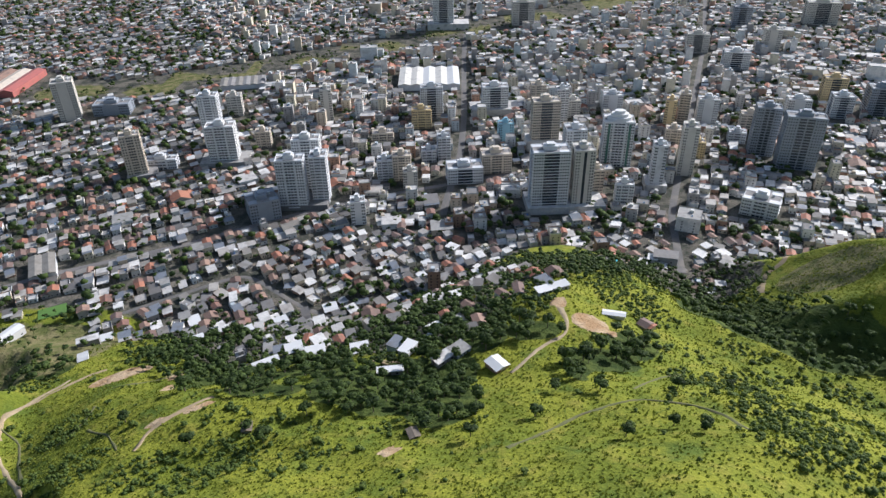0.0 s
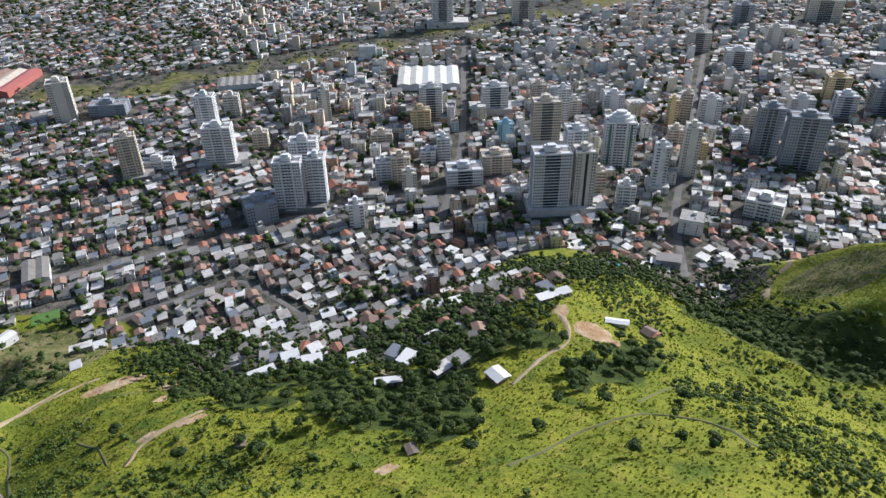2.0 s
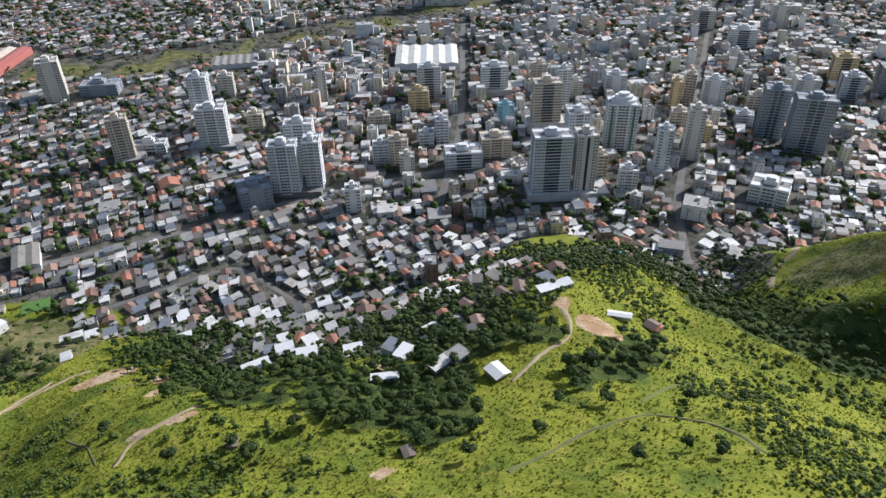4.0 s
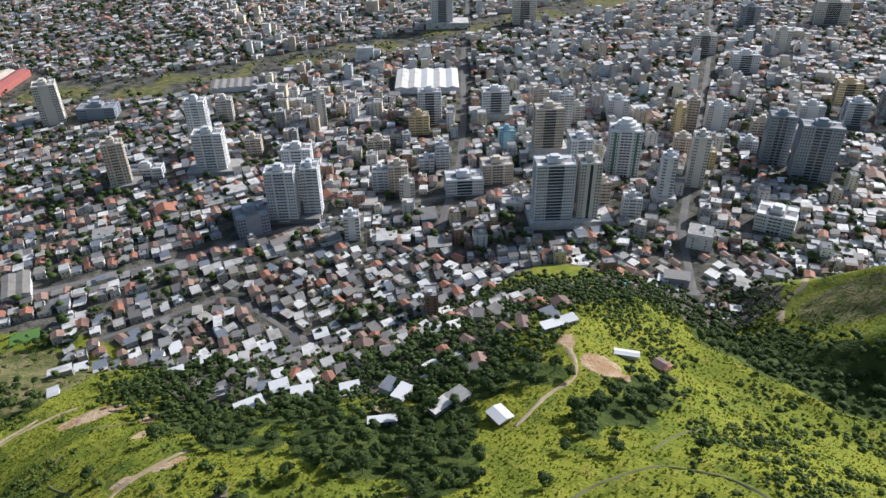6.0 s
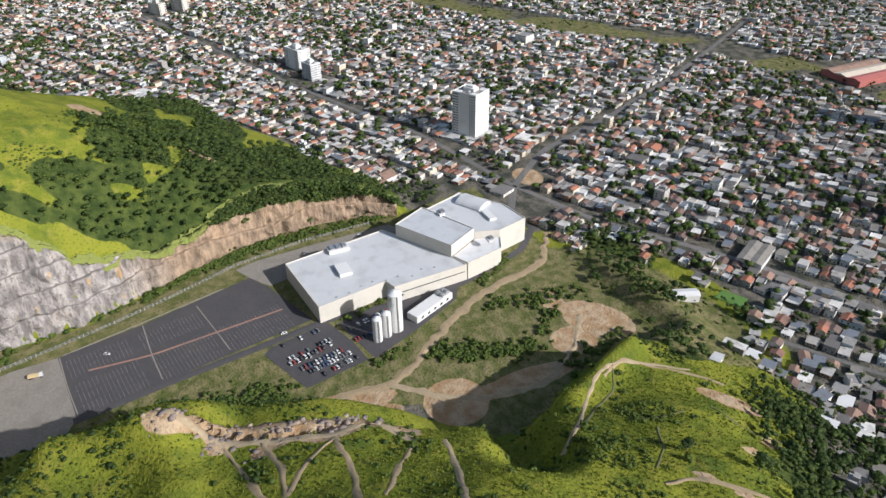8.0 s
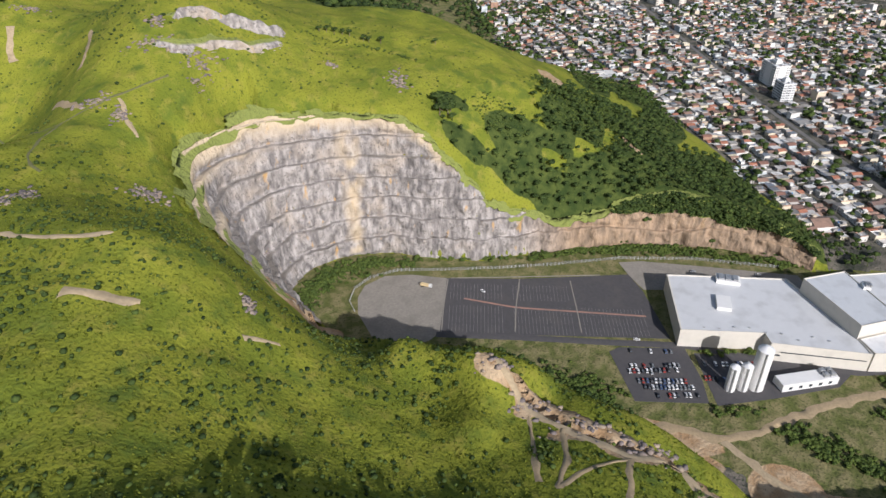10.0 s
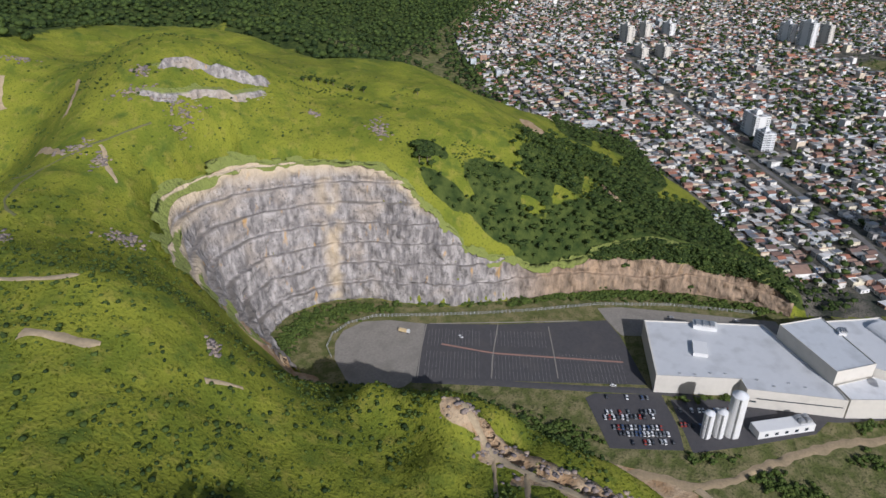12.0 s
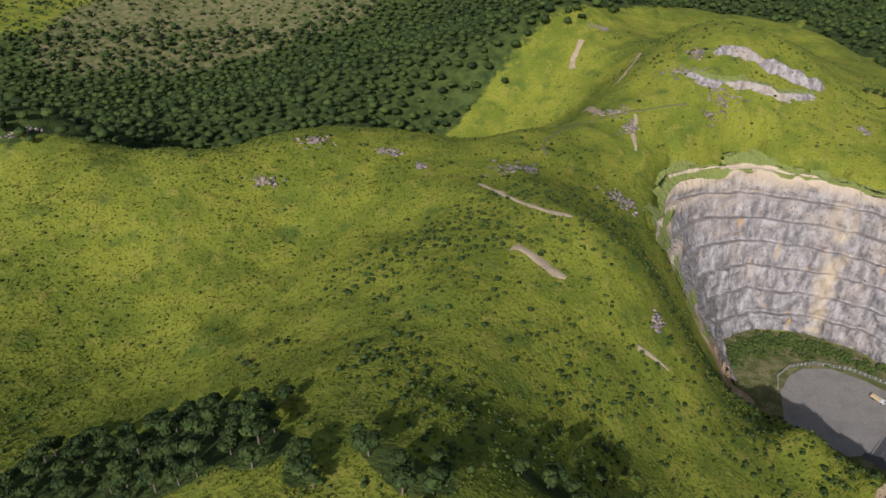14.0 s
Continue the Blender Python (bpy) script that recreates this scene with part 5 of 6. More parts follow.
def house_geometry(walls, roofs, w, d, h, kind, rng, m, windows=None):
    """One low house into two shapes: its walls, and its roof, tanks and parapets. m carries it to its place."""
    def put(pts):
        return [tuple(m @ Vector(p)) for p in pts]

    a, b = w / 2, d / 2
    box = [(-a, -b, -1.5), (a, -b, -1.5), (a, b, -1.5), (-a, b, -1.5), (-a, -b, h), (a, -b, h), (a, b, h), (-a, b, h)]
    walls.solid(put(box), [(0, 1, 5, 4), (1, 2, 6, 5), (2, 3, 7, 6), (3, 0, 4, 7), (4, 5, 6, 7)])
    e = 0.45
    if kind == 0:
        r = w * 0.2
        roofs.solid(put([(-a - e, -b - e, h), (0, -b - e, h + r), (a + e, -b - e, h), (-a - e, b + e, h), (0, b + e, h + r), (a + e, b + e, h)]), [(0, 1, 4, 3), (1, 2, 5, 4)], 0)
        walls.solid(put([(-a, -b, h), (a, -b, h), (0, -b, h + r * 0.9), (-a, b, h), (a, b, h), (0, b, h + r * 0.9)]), [(0, 1, 2), (4, 3, 5)])
    elif kind == 1:
        r = rng.uniform(0.3, 1.0)
        roofs.solid(put([(-a - e, -b - e, h + 0.1), (a + e, -b - e, h + r), (a + e, b + e, h + r), (-a - e, b + e, h + 0.1)]), [(0, 1, 2, 3)], 1)
        if rng.random() < 0.35:
            roofs.solid(put([(-a - e, -b - e, h + 0.1), (a + e, -b - e, h + r), (a + e, -b - 3, h + r - 0.6), (-a - e, -b - 3, h - 0.5)]), [(3, 2, 1, 0)], 1)
    else:
        roofs.solid(put([(-a + .2, -b + .2, h + 0.06), (a - .2, -b + .2, h + 0.06), (a - .2, b - .2, h + 0.06), (-a + .2, b - .2, h + 0.06)]), [(0, 1, 2, 3)], 2)
        for q in ([(-a, -b, h), (a, -b, h), (a, -b, h + 0.9), (-a, -b, h + 0.9)], [(a, -b, h), (a, b, h), (a, b, h + 0.9), (a, -b, h + 0.9)], [(a, b, h), (-a, b, h), (-a, b, h + 0.9), (a, b, h + 0.9)], [(-a, b, h), (-a, -b, h), (-a, -b, h + 0.9), (-a, b, h + 0.9)]):
            walls.face(put(q))
        if rng.random() < 0.45:
            x, y = rng.uniform(-a * .5, a * .5), rng.uniform(-b * .5, b * .5)
            q = [(x - 1.5, y - 1.8, h), (x + 1.5, y - 1.8, h), (x + 1.5, y + 1.8, h), (x - 1.5, y + 1.8, h)]
            walls.solid(put(q + [(p[0], p[1], h + 2.5) for p in q]), [(0, 1, 5, 4), (1, 2, 6, 5), (2, 3, 7, 6), (3, 0, 4, 7), (4, 5, 6, 7)])
        if rng.random() < 0.5:
            x, y, n = rng.uniform(-a * .6, a * .6), rng.uniform(-b * .6, b * .6), 6
            ring = [(0.7 * math.cos(k * math.pi / 3), 0.7 * math.sin(k * math.pi / 3)) for k in range(n)]
            roofs.solid(put([(x + c, y + s, h + 0.05) for c, s in ring] + [(x + c * .8, y + s * .8, h + 1.2) for c, s in ring]), [(i, (i + 1) % n, n + (i + 1) % n, n + i) for i in range(n)] + [tuple(range(n, 2 * n))], 3)
    if windows is not None:
        for side in range(4):
            length = w if side % 2 == 0 else d
            for f in range(max(1, int(h // 2.8))):
                for u in ((-0.25, 0.25) if length > 6 else (0,)):
                    c, z0 = u * length, f * 2.8 + 0.9
                    n = (-b - 0.03, a + 0.03, b + 0.03, -a - 0.03)[side]
                    q = [(c - .6, z0), (c + .6, z0), (c + .6, z0 + 1.2), (c - .6, z0 + 1.2)]
                    q = q if side in (0, 3) else q
                    windows.face(put([(p, n, z) if side % 2 == 0 else (n, p, z) for p, z in q]))


def free_ground(x, y):
    """Where houses may stand in the plain."""
    ok = (hill(x, y) < 7) & ~((x > -350) & (x < -215) & (y < 372) & (y > 0)) & ((x < -580) | (y > 318)) & (line_distance(x, y, RIVER)[0] > 42) & ~inside(x, y, SITE) & (line_distance(x, y, SITE, True)[0] > 12)
    for _, line, width in MAIN_ROADS:
        ok &= line_distance(x, y, line)[0] > width / 2 + 4.5
    for tx, ty, w, d, h, *_ in TALL:
        ok &= np.hypot(x - tx, y - ty) > max(w, d) * 0.75 + 5
    for hx, hy, r in ((-14, 935, 62), (-600, 950, 70), (-270, 935, 38), (-330, 480, 22), (-297, 424, 16), (-283, 392, 22), (-540, 390, 24), (-490, 370, 25), (-300, 340, 40), (-290, 365, 42), (-340, 388, 26), (-385, 372, 24)):
        ok &= np.hypot(x - hx, y - hy) > r
    return ok


def town_lots():
    """Lots in street blocks: places, turns and the part of town."""
    lots = []
    for zone, turn, keep in (("west", 26.0, lambda x, y: (x + 0.5 * (y - 560) < -70)), ("centre", 2.0, lambda x, y: (x + 0.5 * (y - 560) >= -70) & (x - 0.42 * (y - 560) < 165)),
                             ("east", -20.0, lambda x, y: (x - 0.42 * (y - 560) >= 165))):
        c, s = math.cos(radians(turn)), math.sin(radians(turn))
        rows = []
        for block in np.arange(-2400, 2400, 38.0):
            rows += [block + 8.0, block + 18.0, block + 28.5]
        u, v = np.meshgrid(np.arange(-2400, 2400, 8.6), np.array(rows))
        gap = (u % 86) < 7
        x, y = u * c - v * s, u * s + v * c
        r, ang = np.hypot(x, y), np.degrees(np.arctan2(-x, y))
        ok = keep(x, y) & ~gap & (ang > -40) & (ang < 122) & (r > 330) & (r < np.where(ang > 58, 2300, 1750))
        x, y = x[ok], y[ok]
        free = free_ground(x, y)
        lots += [(a, b, turn, zone) for a, b in zip(x[free], y[free])]
    return lots


def build_town():
    rng = random.Random(12)
    tanks = (*ROOFS, TANK)
    shapes = {}
    trees = []
    taken = np.array(hill_houses)
    lots = [q for q in town_lots() if np.min(np.hypot(taken[:, 0] - q[0], taken[:, 1] - q[1])) > 9.0]
    heights = ground_height(np.array([q[0] for q in lots]), np.array([q[1] for q in lots]))
    bends = value_noise(np.array([q[0] for q in lots]), np.array([q[1] for q in lots]), 130, 22)
    for (x, y, turn, zone), z, bend in zip(lots, heights, bends):
        if rng.random() < (0.17 if zone == "west" else 0.12) + 0.42 * max(0.0, float(bend)):
            trees += [(x + rng.uniform(-3, 3), y + rng.uniform(-4, 4)) for _ in range(rng.choice((1, 2, 3)))]
            continue
        far = math.hypot(x, y)
        cell = (zone, int(far // 450))
        if cell not in shapes:
            shapes[cell] = (Shape(), Shape(), Shape())
        walls, roofs, windows = shapes[cell]
        w, d = rng.uniform(6.2, 8.7), rng.uniform(6.5, 10.4)
        core = math.exp(-(((x - 130) / 260) ** 2 + ((y - 860) / 210) ** 2))
        storeys = rng.choices((1, 2, 3, 5, 8), (0.70, 0.27, 0.027, 0.003, 0.0) if zone == "west" and core < 0.3 else (0.50 - 0.25 * core, 0.34, 0.11 + 0.08 * core, 0.04 + 0.1 * core, 0.01 + 0.05 * core))[0]
        if storeys > 3:
            w, d = w * 1.3, d * 1.3
        if rng.random() < (0.018 if zone == "west" else 0.05):
            w, d = w * 2.2, d * 1.8
        kind = rng.choices((0, 1, 2), (0.30, 0.50, 0.20) if zone == "west" else (0.22, 0.4, 0.38))[0] if storeys < 4 else 2
        m = pose(x + rng.uniform(-2, 2), y + rng.uniform(-2, 2), float(z), 0, 0, turn + rng.uniform(-5, 5) + 8 * float(bend))
        house_geometry(walls, roofs, w, d, storeys * 2.6 + 0.2, kind, rng, m, windows if far < 900 else None)
        if rng.random() < 0.12:
            trees.append((x + rng.uniform(4, 6), y + rng.uniform(4, 6)))
    for walls, roofs, windows in shapes.values():
        town = thing("low_houses", "crowded low houses with tile, sheet and slab roofs", "houses", kind="stuff")
        tagged(part("wall", walls, WALLS, town), kind="stuff")
        tagged(part("roof", roofs, tanks, town), kind="stuff")
        if windows.f:
            tagged(part("window", windows, GLASS, town), kind="stuff")
    return trees




# quarters of the hillside: centre, half widths, turn and how densely they are built up
QUARTERS = [
    (-78, 345, 60, 22, 8, 0.55), (-40, 395, 40, 26, 4, 0.6), (20, 385, 34, 26, -4, 0.6),
    (-129, 457, 79, 44, 16, 1.0), (-2, 477, 56, 34, 0, 0.9), (-94, 405, 47, 30, 13, 0.8), (-152, 403, 48, 35, 21, 0.75),
    (-227, 416, 42, 21, 29, 0.75), (50, 348, 17, 25, -8, 0.6), (10, 312, 16, 22, -2, 0.3), (161, 497, 40, 14, -18, 0.6),
    (220, 486, 30, 30, -24, 0.6), (260, 493, 21, 15, -28, 0.5), (-70, 506, 73, 23, 8, 0.9),
]
# houses that stand alone: place, width, depth, turn, kind of roof, and whether it is white
LONE_HOUSES = [
    (-104, 307, 15, 9, 28, 1, 1), (-118, 398, 9, 8, 28, 1, 1), (-75, 308, 11, 6, 12, 1, 1), (-49, 306, 10, 8, 12, 1, 1), (-27, 297, 9, 7, 60, 1, 0),
    (-20, 284, 10, 6, 60, 1, 1), (-28, 263, 13, 4, 5, 1, 1), (-1, 269, 12, 6, 40, 1, 0), (7, 274, 9, 8, 40, 1, 0), (-91, 322, 10, 6, 20, 1, 1),
    (-184, 406, 8, 12, 28, 1, 1), (-173, 411, 9, 8, 28, 0, 0), (-166, 363, 9, 6, 28, 1, 1), (-50, 376, 12, 8, 10, 0, 0), (-244, 371, 14, 6, 24, 1, 0),
    (-240, 386, 8, 8, 24, 1, 1), (-234, 345, 6, 5, 24, 1, 1), (58, 327, 10, 6, 20, 1, 1), (68, 332, 9, 6, 20, 1, 1), (112, 305, 7, 6, 40, 0, 0),
    (-63, 425, 11, 6, 10, 1, 0), (-86, 420, 10, 7, 20, 1, 1), (-102, 368, 9, 7, 24, 1, 0), (-94, 374, 8, 7, 24, 1, 0), (-134, 372, 7, 6, 28, 1, 1),
    (-78, 411, 9, 7, 20, 1, 0), (-9, 298, 7, 4, 40, 1, 1), (-18, 460, 7, 6, 30, 1, 1), (-14, 477, 7, 6, 30, 1, 1), (2, 439, 9, 7, 20, 1, 1),
    (8, 366, 9, 6, 20, 1, 0), (57, 362, 9, 7, 20, 0, 0), (69, 358, 10, 8, 20, 0, 0),
]


def build_hill_houses():
    """The houses that climb the foot of the hills, each one a thing."""
    rng = random.Random(31)
    draw = np.random.RandomState(31)
    sites = list(LONE_HOUSES)
    px, py = draw.uniform(-290, 300, 12000), draw.uniform(260, 540, 12000)
    built = np.zeros(len(px))
    for cx, cy, rx, ry, turn, share in QUARTERS:
        built = np.maximum(built, share * blot(px, py, cx, cy, rx, ry, turn))
    fit_here = (draw.rand(len(px)) < built * 0.95) & (hill(px, py) < 100) & free_near(px, py) & (line_distance(px, py, SITE, True)[0] > 15)
    for x, y in zip(px[fit_here].tolist(), py[fit_here].tolist()):
        gap = 8.3 if y > 380 else 10.0
        if len(sites) < 340 and all(math.hypot(x - q[0], y - q[1]) > gap + max(0, q[2] - 9) * 0.5 for q in sites):
            sites.append((x, y, rng.uniform(5.2, 8.0), rng.uniform(6, 10), 26 + rng.gauss(0, 12), rng.choices((0, 1, 2), (0.28, 0.54, 0.18))[0], 0))
    levels = ground_height(np.array([p[0] for p in sites]), np.array([p[1] for p in sites]))
    for (x, y, w, d, turn, kind, white), z in zip(sites, levels.tolist()):
        storeys = rng.choice((1, 1, 1, 2))
        looks = {0: "low house with a red-brown tile roof", 1: "low house with a pale sheet metal roof", 2: "flat-roofed concrete house with a parapet"}[kind]
        looks = "house with a bright white sheet roof" if white else looks
        house = thing("house", looks + (" on a wooded slope" if z > 25 else " in a crowded row"), "house", pose(x, y, z, 0, 0, turn), group="hillside houses")
        walls, roofs, windows = Shape(), Shape(), Shape()
        house_geometry(walls, roofs, w, d, storeys * 2.5 + 0.2, kind, rng, Matrix.Identity(4), windows)
        part("wall", walls, WALLS_ONE, house)
        part("roof", roofs, (ROOF_TILE_ONE, PAINT_WHITE if white else ROOF_SHEET_ONE, ROOF_SLAB_ONE, TANK), house)
        door = Shape()
        door.box(-0.45, -d / 2 - 0.06, 0, 0.45, -d / 2 + 0.05, 2.05)
        part("door", door, BARK, house)
        for k in range(0, len(windows.f) // 2):
            ws = Shape()
            ws.face([windows.v[i] for i in windows.f[k]])
            part("window", ws, GLASS, house)
    return [(p[0], p[1]) for p in sites]


def free_near(x, y):
    ok = np.ones(np.shape(x), bool)
    for _, line, width in MAIN_ROADS:
        ok &= line_distance(x, y, line)[0] > width / 2 + 5
    for tx, ty, w, d, h, *_ in TALL:
        ok &= np.hypot(x - tx, y - ty) > max(w, d) + 4
    return ok


hill_houses = build_hill_houses()
town_trees = build_town()



# ---- tracks and bare scars on the slopes ----
PATHS = [
    ("path", [(22, 178), (37, 189), (52, 201), (68, 208), (80, 212), (90, 207), (101, 199), (107, 188), (108, 173)], 1.6, "narrow worn path across a grassy ridge"),
    ("path", [(31, 250), (39, 259), (49, 272), (62, 280), (66, 292), (63, 304)], 2.6, "pale dirt road from a shed up to a clearing"),
    ("path", [(-236, 257), (-245, 278), (-239, 288), (-228, 302), (-215, 318), (-207, 322)], 2.2, "dirt track round the top of a green hill"),
    ("path", [(-138, 212), (-137, 226), (-132, 232), (-124, 240), (-114, 250)], 3.0, "bare orange earth along a slope"),
    ("path", [(-188, 291), (-173, 295), (-161, 304), (-155, 315)], 1.6, "narrow path on a green hill"),
    ("path", [(294, 492), (249, 423), (235, 417), (220, 391)], 4.0, "dirt road up a grassy knoll"),
    ("path", [(-225, 313), (-236, 296), (-243, 281), (-242, 265), (-234, 250), (-213, 227), (-189, 204), (-185, 195)], 2.2, "twin dirt track along the edge of a green hill"),
    ("path", [(-245, 270), (-225, 257), (-211, 234), (-199, 217)], 1.8, "twin dirt track along the edge of a green hill"),
    ("path", [(-177, 243), (-160, 232), (-148, 216)], 1.4, "narrow worn path on a green hill"),
    ("path", [(-192, 239), (-184, 253), (-187, 270)], 1.4, "narrow worn path on a green hill"),
    ("path", [(82, 224), (97, 239), (115, 251)], 1.4, "narrow worn path on a green hill"),
    ("path", [(-14, 269), (-39, 281), (-26, 268)], 2.6, "pale dirt lane between hillside houses"),
    ("path", [(28, 335), (31, 378), (43, 441)], 3.0, "pale dirt lane between hillside houses"),
    ("path", [(-242, 51), (-215, 57), (-194, 61)], 2.6, "dirt path up a green ridge"),
    ("path", [(-237, 67), (-211, 71), (-190, 68), (-209, 82), (-224, 98)], 2.6, "zigzag dirt path on a green ridge"),
    ("path", [(-224, 97), (-194, 97), (-165, 91)], 2.8, "dirt path up a green ridge"),
    ("path", [(-205, 128), (-190, 117), (-165, 101)], 2.6, "dirt path up a green ridge"),
    ("path", [(-206, 144), (-177, 136), (-144, 124)], 2.6, "dirt path up a green ridge"),
    ("path", [(-264, 30), (-246, 51), (-234, 74), (-226, 98), (-231, 121), (-207, 130)], 4.5, "bare earth along the edge of a cutting"),
    ("road_dirt", [(-316, 70), (-320, 100), (-325, 132), (-322, 160), (-334, 182), (-357, 209), (-382, 250), (-392, 285), (-400, 320), (-440, 350)], 7.0, "wide pale dirt road below the shopping centre"),
    ("road_dirt", [(-322, 160), (-300, 180), (-285, 205), (-280, 250), (-300, 285), (-330, 310)], 5.0, "dirt track across a cleared site"),
    ("path", [(-222, -216), (-218, -181), (-221, -154), (-228, -139)], 3.2, "bare earth scar on a grassy slope"),
    ("path", [(-187, -134), (-190, -123), (-197, -107)], 5.0, "bare earth scar on a grassy slope"),
    ("path", [(-215, -75), (-220, -70), (-226, -64)], 2.2, "bare earth scar on a grassy slope"),
    ("path", [(-484, -420), (-469, -411), (-457, -402)], 5.0, "bare earth scar on a grassy slope"),
    ("path", [(-478, -337), (-444, -317), (-426, -311)], 4.0, "bare earth scar on a grassy slope"),
    ("path", [(-390, -253), (-378, -242), (-370, -234), (-367, -227)], 2.6, "bare earth scar on a grassy slope"),
    ("path", [(-399, -317), (-381, -287), (-373, -271)], 5.0, "bare rocky scar on a grassy slope"),
    ("path", [(-351, -269), (-326, -263), (-302, -252), (-292, -242), (-290, -233)], 1.8, "narrow path on a grassy slope"),
    ("path", [(-376, -213), (-401, -208), (-409, -201), (-419, -196)], 2.0, "narrow path above the quarry"),
    ("path", [(-399, -379), (-336, -273), (-370, -267), (-392, -256), (-429, -240)], 1.6, "narrow path on a grassy slope"),
    ("path", [(-481, -420), (-470, -412), (-459, -405)], 4.0, "bare earth scar on a grassy slope"),
]
for k, (name, line, width, label) in enumerate(PATHS):
    strip(name, line, width, WORN if width < 2 else EARTH, label, "dirt track", lift=0.3, wobble=0.5, step=1.6, seed=k)



def build_cut(line, drop, label):
    """A low rock face along the edge of an old working: rough blocks that lean back into the slope."""
    p = np.array(line, float)
    along = np.r_[0, np.cumsum(np.linalg.norm(np.diff(p, axis=0), axis=1))]
    t = np.arange(0, along[-1], 1.2)
    q = np.stack([np.interp(t, along, p[:, 0]), np.interp(t, along, p[:, 1])], -1)
    for _ in range(12):
        q[1:-1] = 0.5 * q[1:-1] + 0.25 * (q[:-2] + q[2:])
    d = np.gradient(q, axis=0)
    d /= np.linalg.norm(d, axis=1)[:, None]
    low = np.stack([d[:, 1], -d[:, 0]], -1)
    foot = ground_height(*(q + low * 3.0).T)
    tall = drop * np.clip(np.minimum(t, t[-1] - t) / 9.0, 0.05, 1) * (0.8 + 0.6 * value_noise(t, np.full(len(t), 3.0), 7.0, 54))
    rows = []
    for k in range(9):
        u = k / 8
        off = 3.0 - 4.0 * u + 2.2 * value_noise(t, np.full(len(t), 7.0 * k), 3.2, 51) + 2.4 * value_noise(t, np.full(len(t), 0.0), 9.0, 52)
        rows.append(np.c_[q + low * off[:, None], foot - 0.8 + (tall + 0.8) * u])
    for back, fall in ((6.0, 0.45), (14.0, 0.0)):
        far = q - low * back
        rows.append(np.c_[far, np.maximum(ground_height(*far.T) + 0.1, (foot + tall) * fall) if fall else ground_height(*far.T) - 0.4])
    v = np.stack(rows, 1).reshape(-1, 3)
    n = len(rows)
    a = (np.arange(len(q) - 1)[:, None] * n + np.arange(n - 1)[None]).ravel()
    ob = tagged(new("rock_face", array_mesh("rock_face", v, np.stack([a, a + n, a + n + 1, a + 1], -1), ROCK)), label, "rock face", kind="structure")
    share = 0.12 + 0.9 * value_noise(v[:, 0], v[:, 1], 14, 53)
    turf = np.tile(np.r_[np.zeros(8), 0.5, 1.0, 1.0], len(q))
    ob.data.attributes.new("turf", "FLOAT", "POINT").data.foreach_set("value", turf.astype(np.float32))
    ob.data.attributes.new("crust", "FLOAT", "POINT").data.foreach_set("value", share.astype(np.float32))
    return ob


for line, drop in CUTS:
    build_cut(line, drop, "ochre and grey rock face of an old working on the hill")



# ---- trees and bushes ----
def crown_template(seed, clumps, leaves, spread=1.0, stem=False):
    """Unit crown: a few lumpy cores with loose leaf sprays round them. Triangles."""
    rng = np.random.RandomState(seed)
    v, f = [], []
    ico_v = np.array([(0, 0, 1), (0.894, 0, 0.447), (0.276, 0.851, 0.447), (-0.724, 0.526, 0.447), (-0.724, -0.526, 0.447), (0.276, -0.851, 0.447),
                      (0.724, 0.526, -0.447), (-0.276, 0.851, -0.447), (-0.894, 0, -0.447), (-0.276, -0.851, -0.447), (0.724, -0.526, -0.447), (0, 0, -1)])
    ico_f = [(0, 1, 2), (0, 2, 3), (0, 3, 4), (0, 4, 5), (0, 5, 1), (1, 6, 2), (2, 7, 3), (3, 8, 4), (4, 9, 5), (5, 10, 1), (6, 7, 2), (7, 8, 3), (8, 9, 4), (9, 10, 5), (10, 6, 1), (11, 7, 6), (11, 8, 7), (11, 9, 8), (11, 10, 9), (11, 6, 10)]
    n = 0
    for c in range(clumps):
        a, r = rng.rand() * 6.28, spread * 0.55 * math.sqrt(rng.rand())
        centre = np.array([r * math.cos(a), r * math.sin(a), rng.uniform(-0.12, 0.3) - 0.25 * r])
        size = rng.uniform(0.34, 0.5) if clumps > 1 else 0.75
        vv = ico_v * size * (1 + rng.uniform(-0.28, 0.28, (12, 1))) * [1, 1, 0.75] + centre
        v.append(vv)
        f += [tuple(i + n for i in t) for t in ico_f]
        n += 12
        for _ in range(leaves // clumps):
            d = rng.normal(size=3)
            d /= np.linalg.norm(d)
            if d[2] < -0.3:
                d[2] *= -1
            p = centre + d * size * [1, 1, 0.75] * rng.uniform(0.9, 1.2)
            t = np.cross(d, rng.normal(size=3))
            t /= np.linalg.norm(t) + 1e-6
            b = np.cross(d, t)
            s = rng.uniform(0.10, 0.2)
            tri = np.array([p + t * s, p - t * s * 0.6 + b * s * 0.9, p - t * s * 0.5 - b * s * 0.8 + d * s * 0.5])
            v.append(tri)
            f.append((n, n + 1, n + 2))
            n += 3
    if stem:
        v.append(np.array([(0.07, 0, -1.5), (-0.04, 0.06, -1.5), (-0.04, -0.06, -1.5), (0.05, 0, 0), (-0.03, 0.04, 0), (-0.03, -0.04, 0)]))
        f += [(n, n + 1, n + 4), (n, n + 4, n + 3), (n + 1, n + 2, n + 5), (n + 1, n + 5, n + 4), (n + 2, n, n + 3), (n + 2, n + 3, n + 5)]
    return np.concatenate(v), np.array(f)


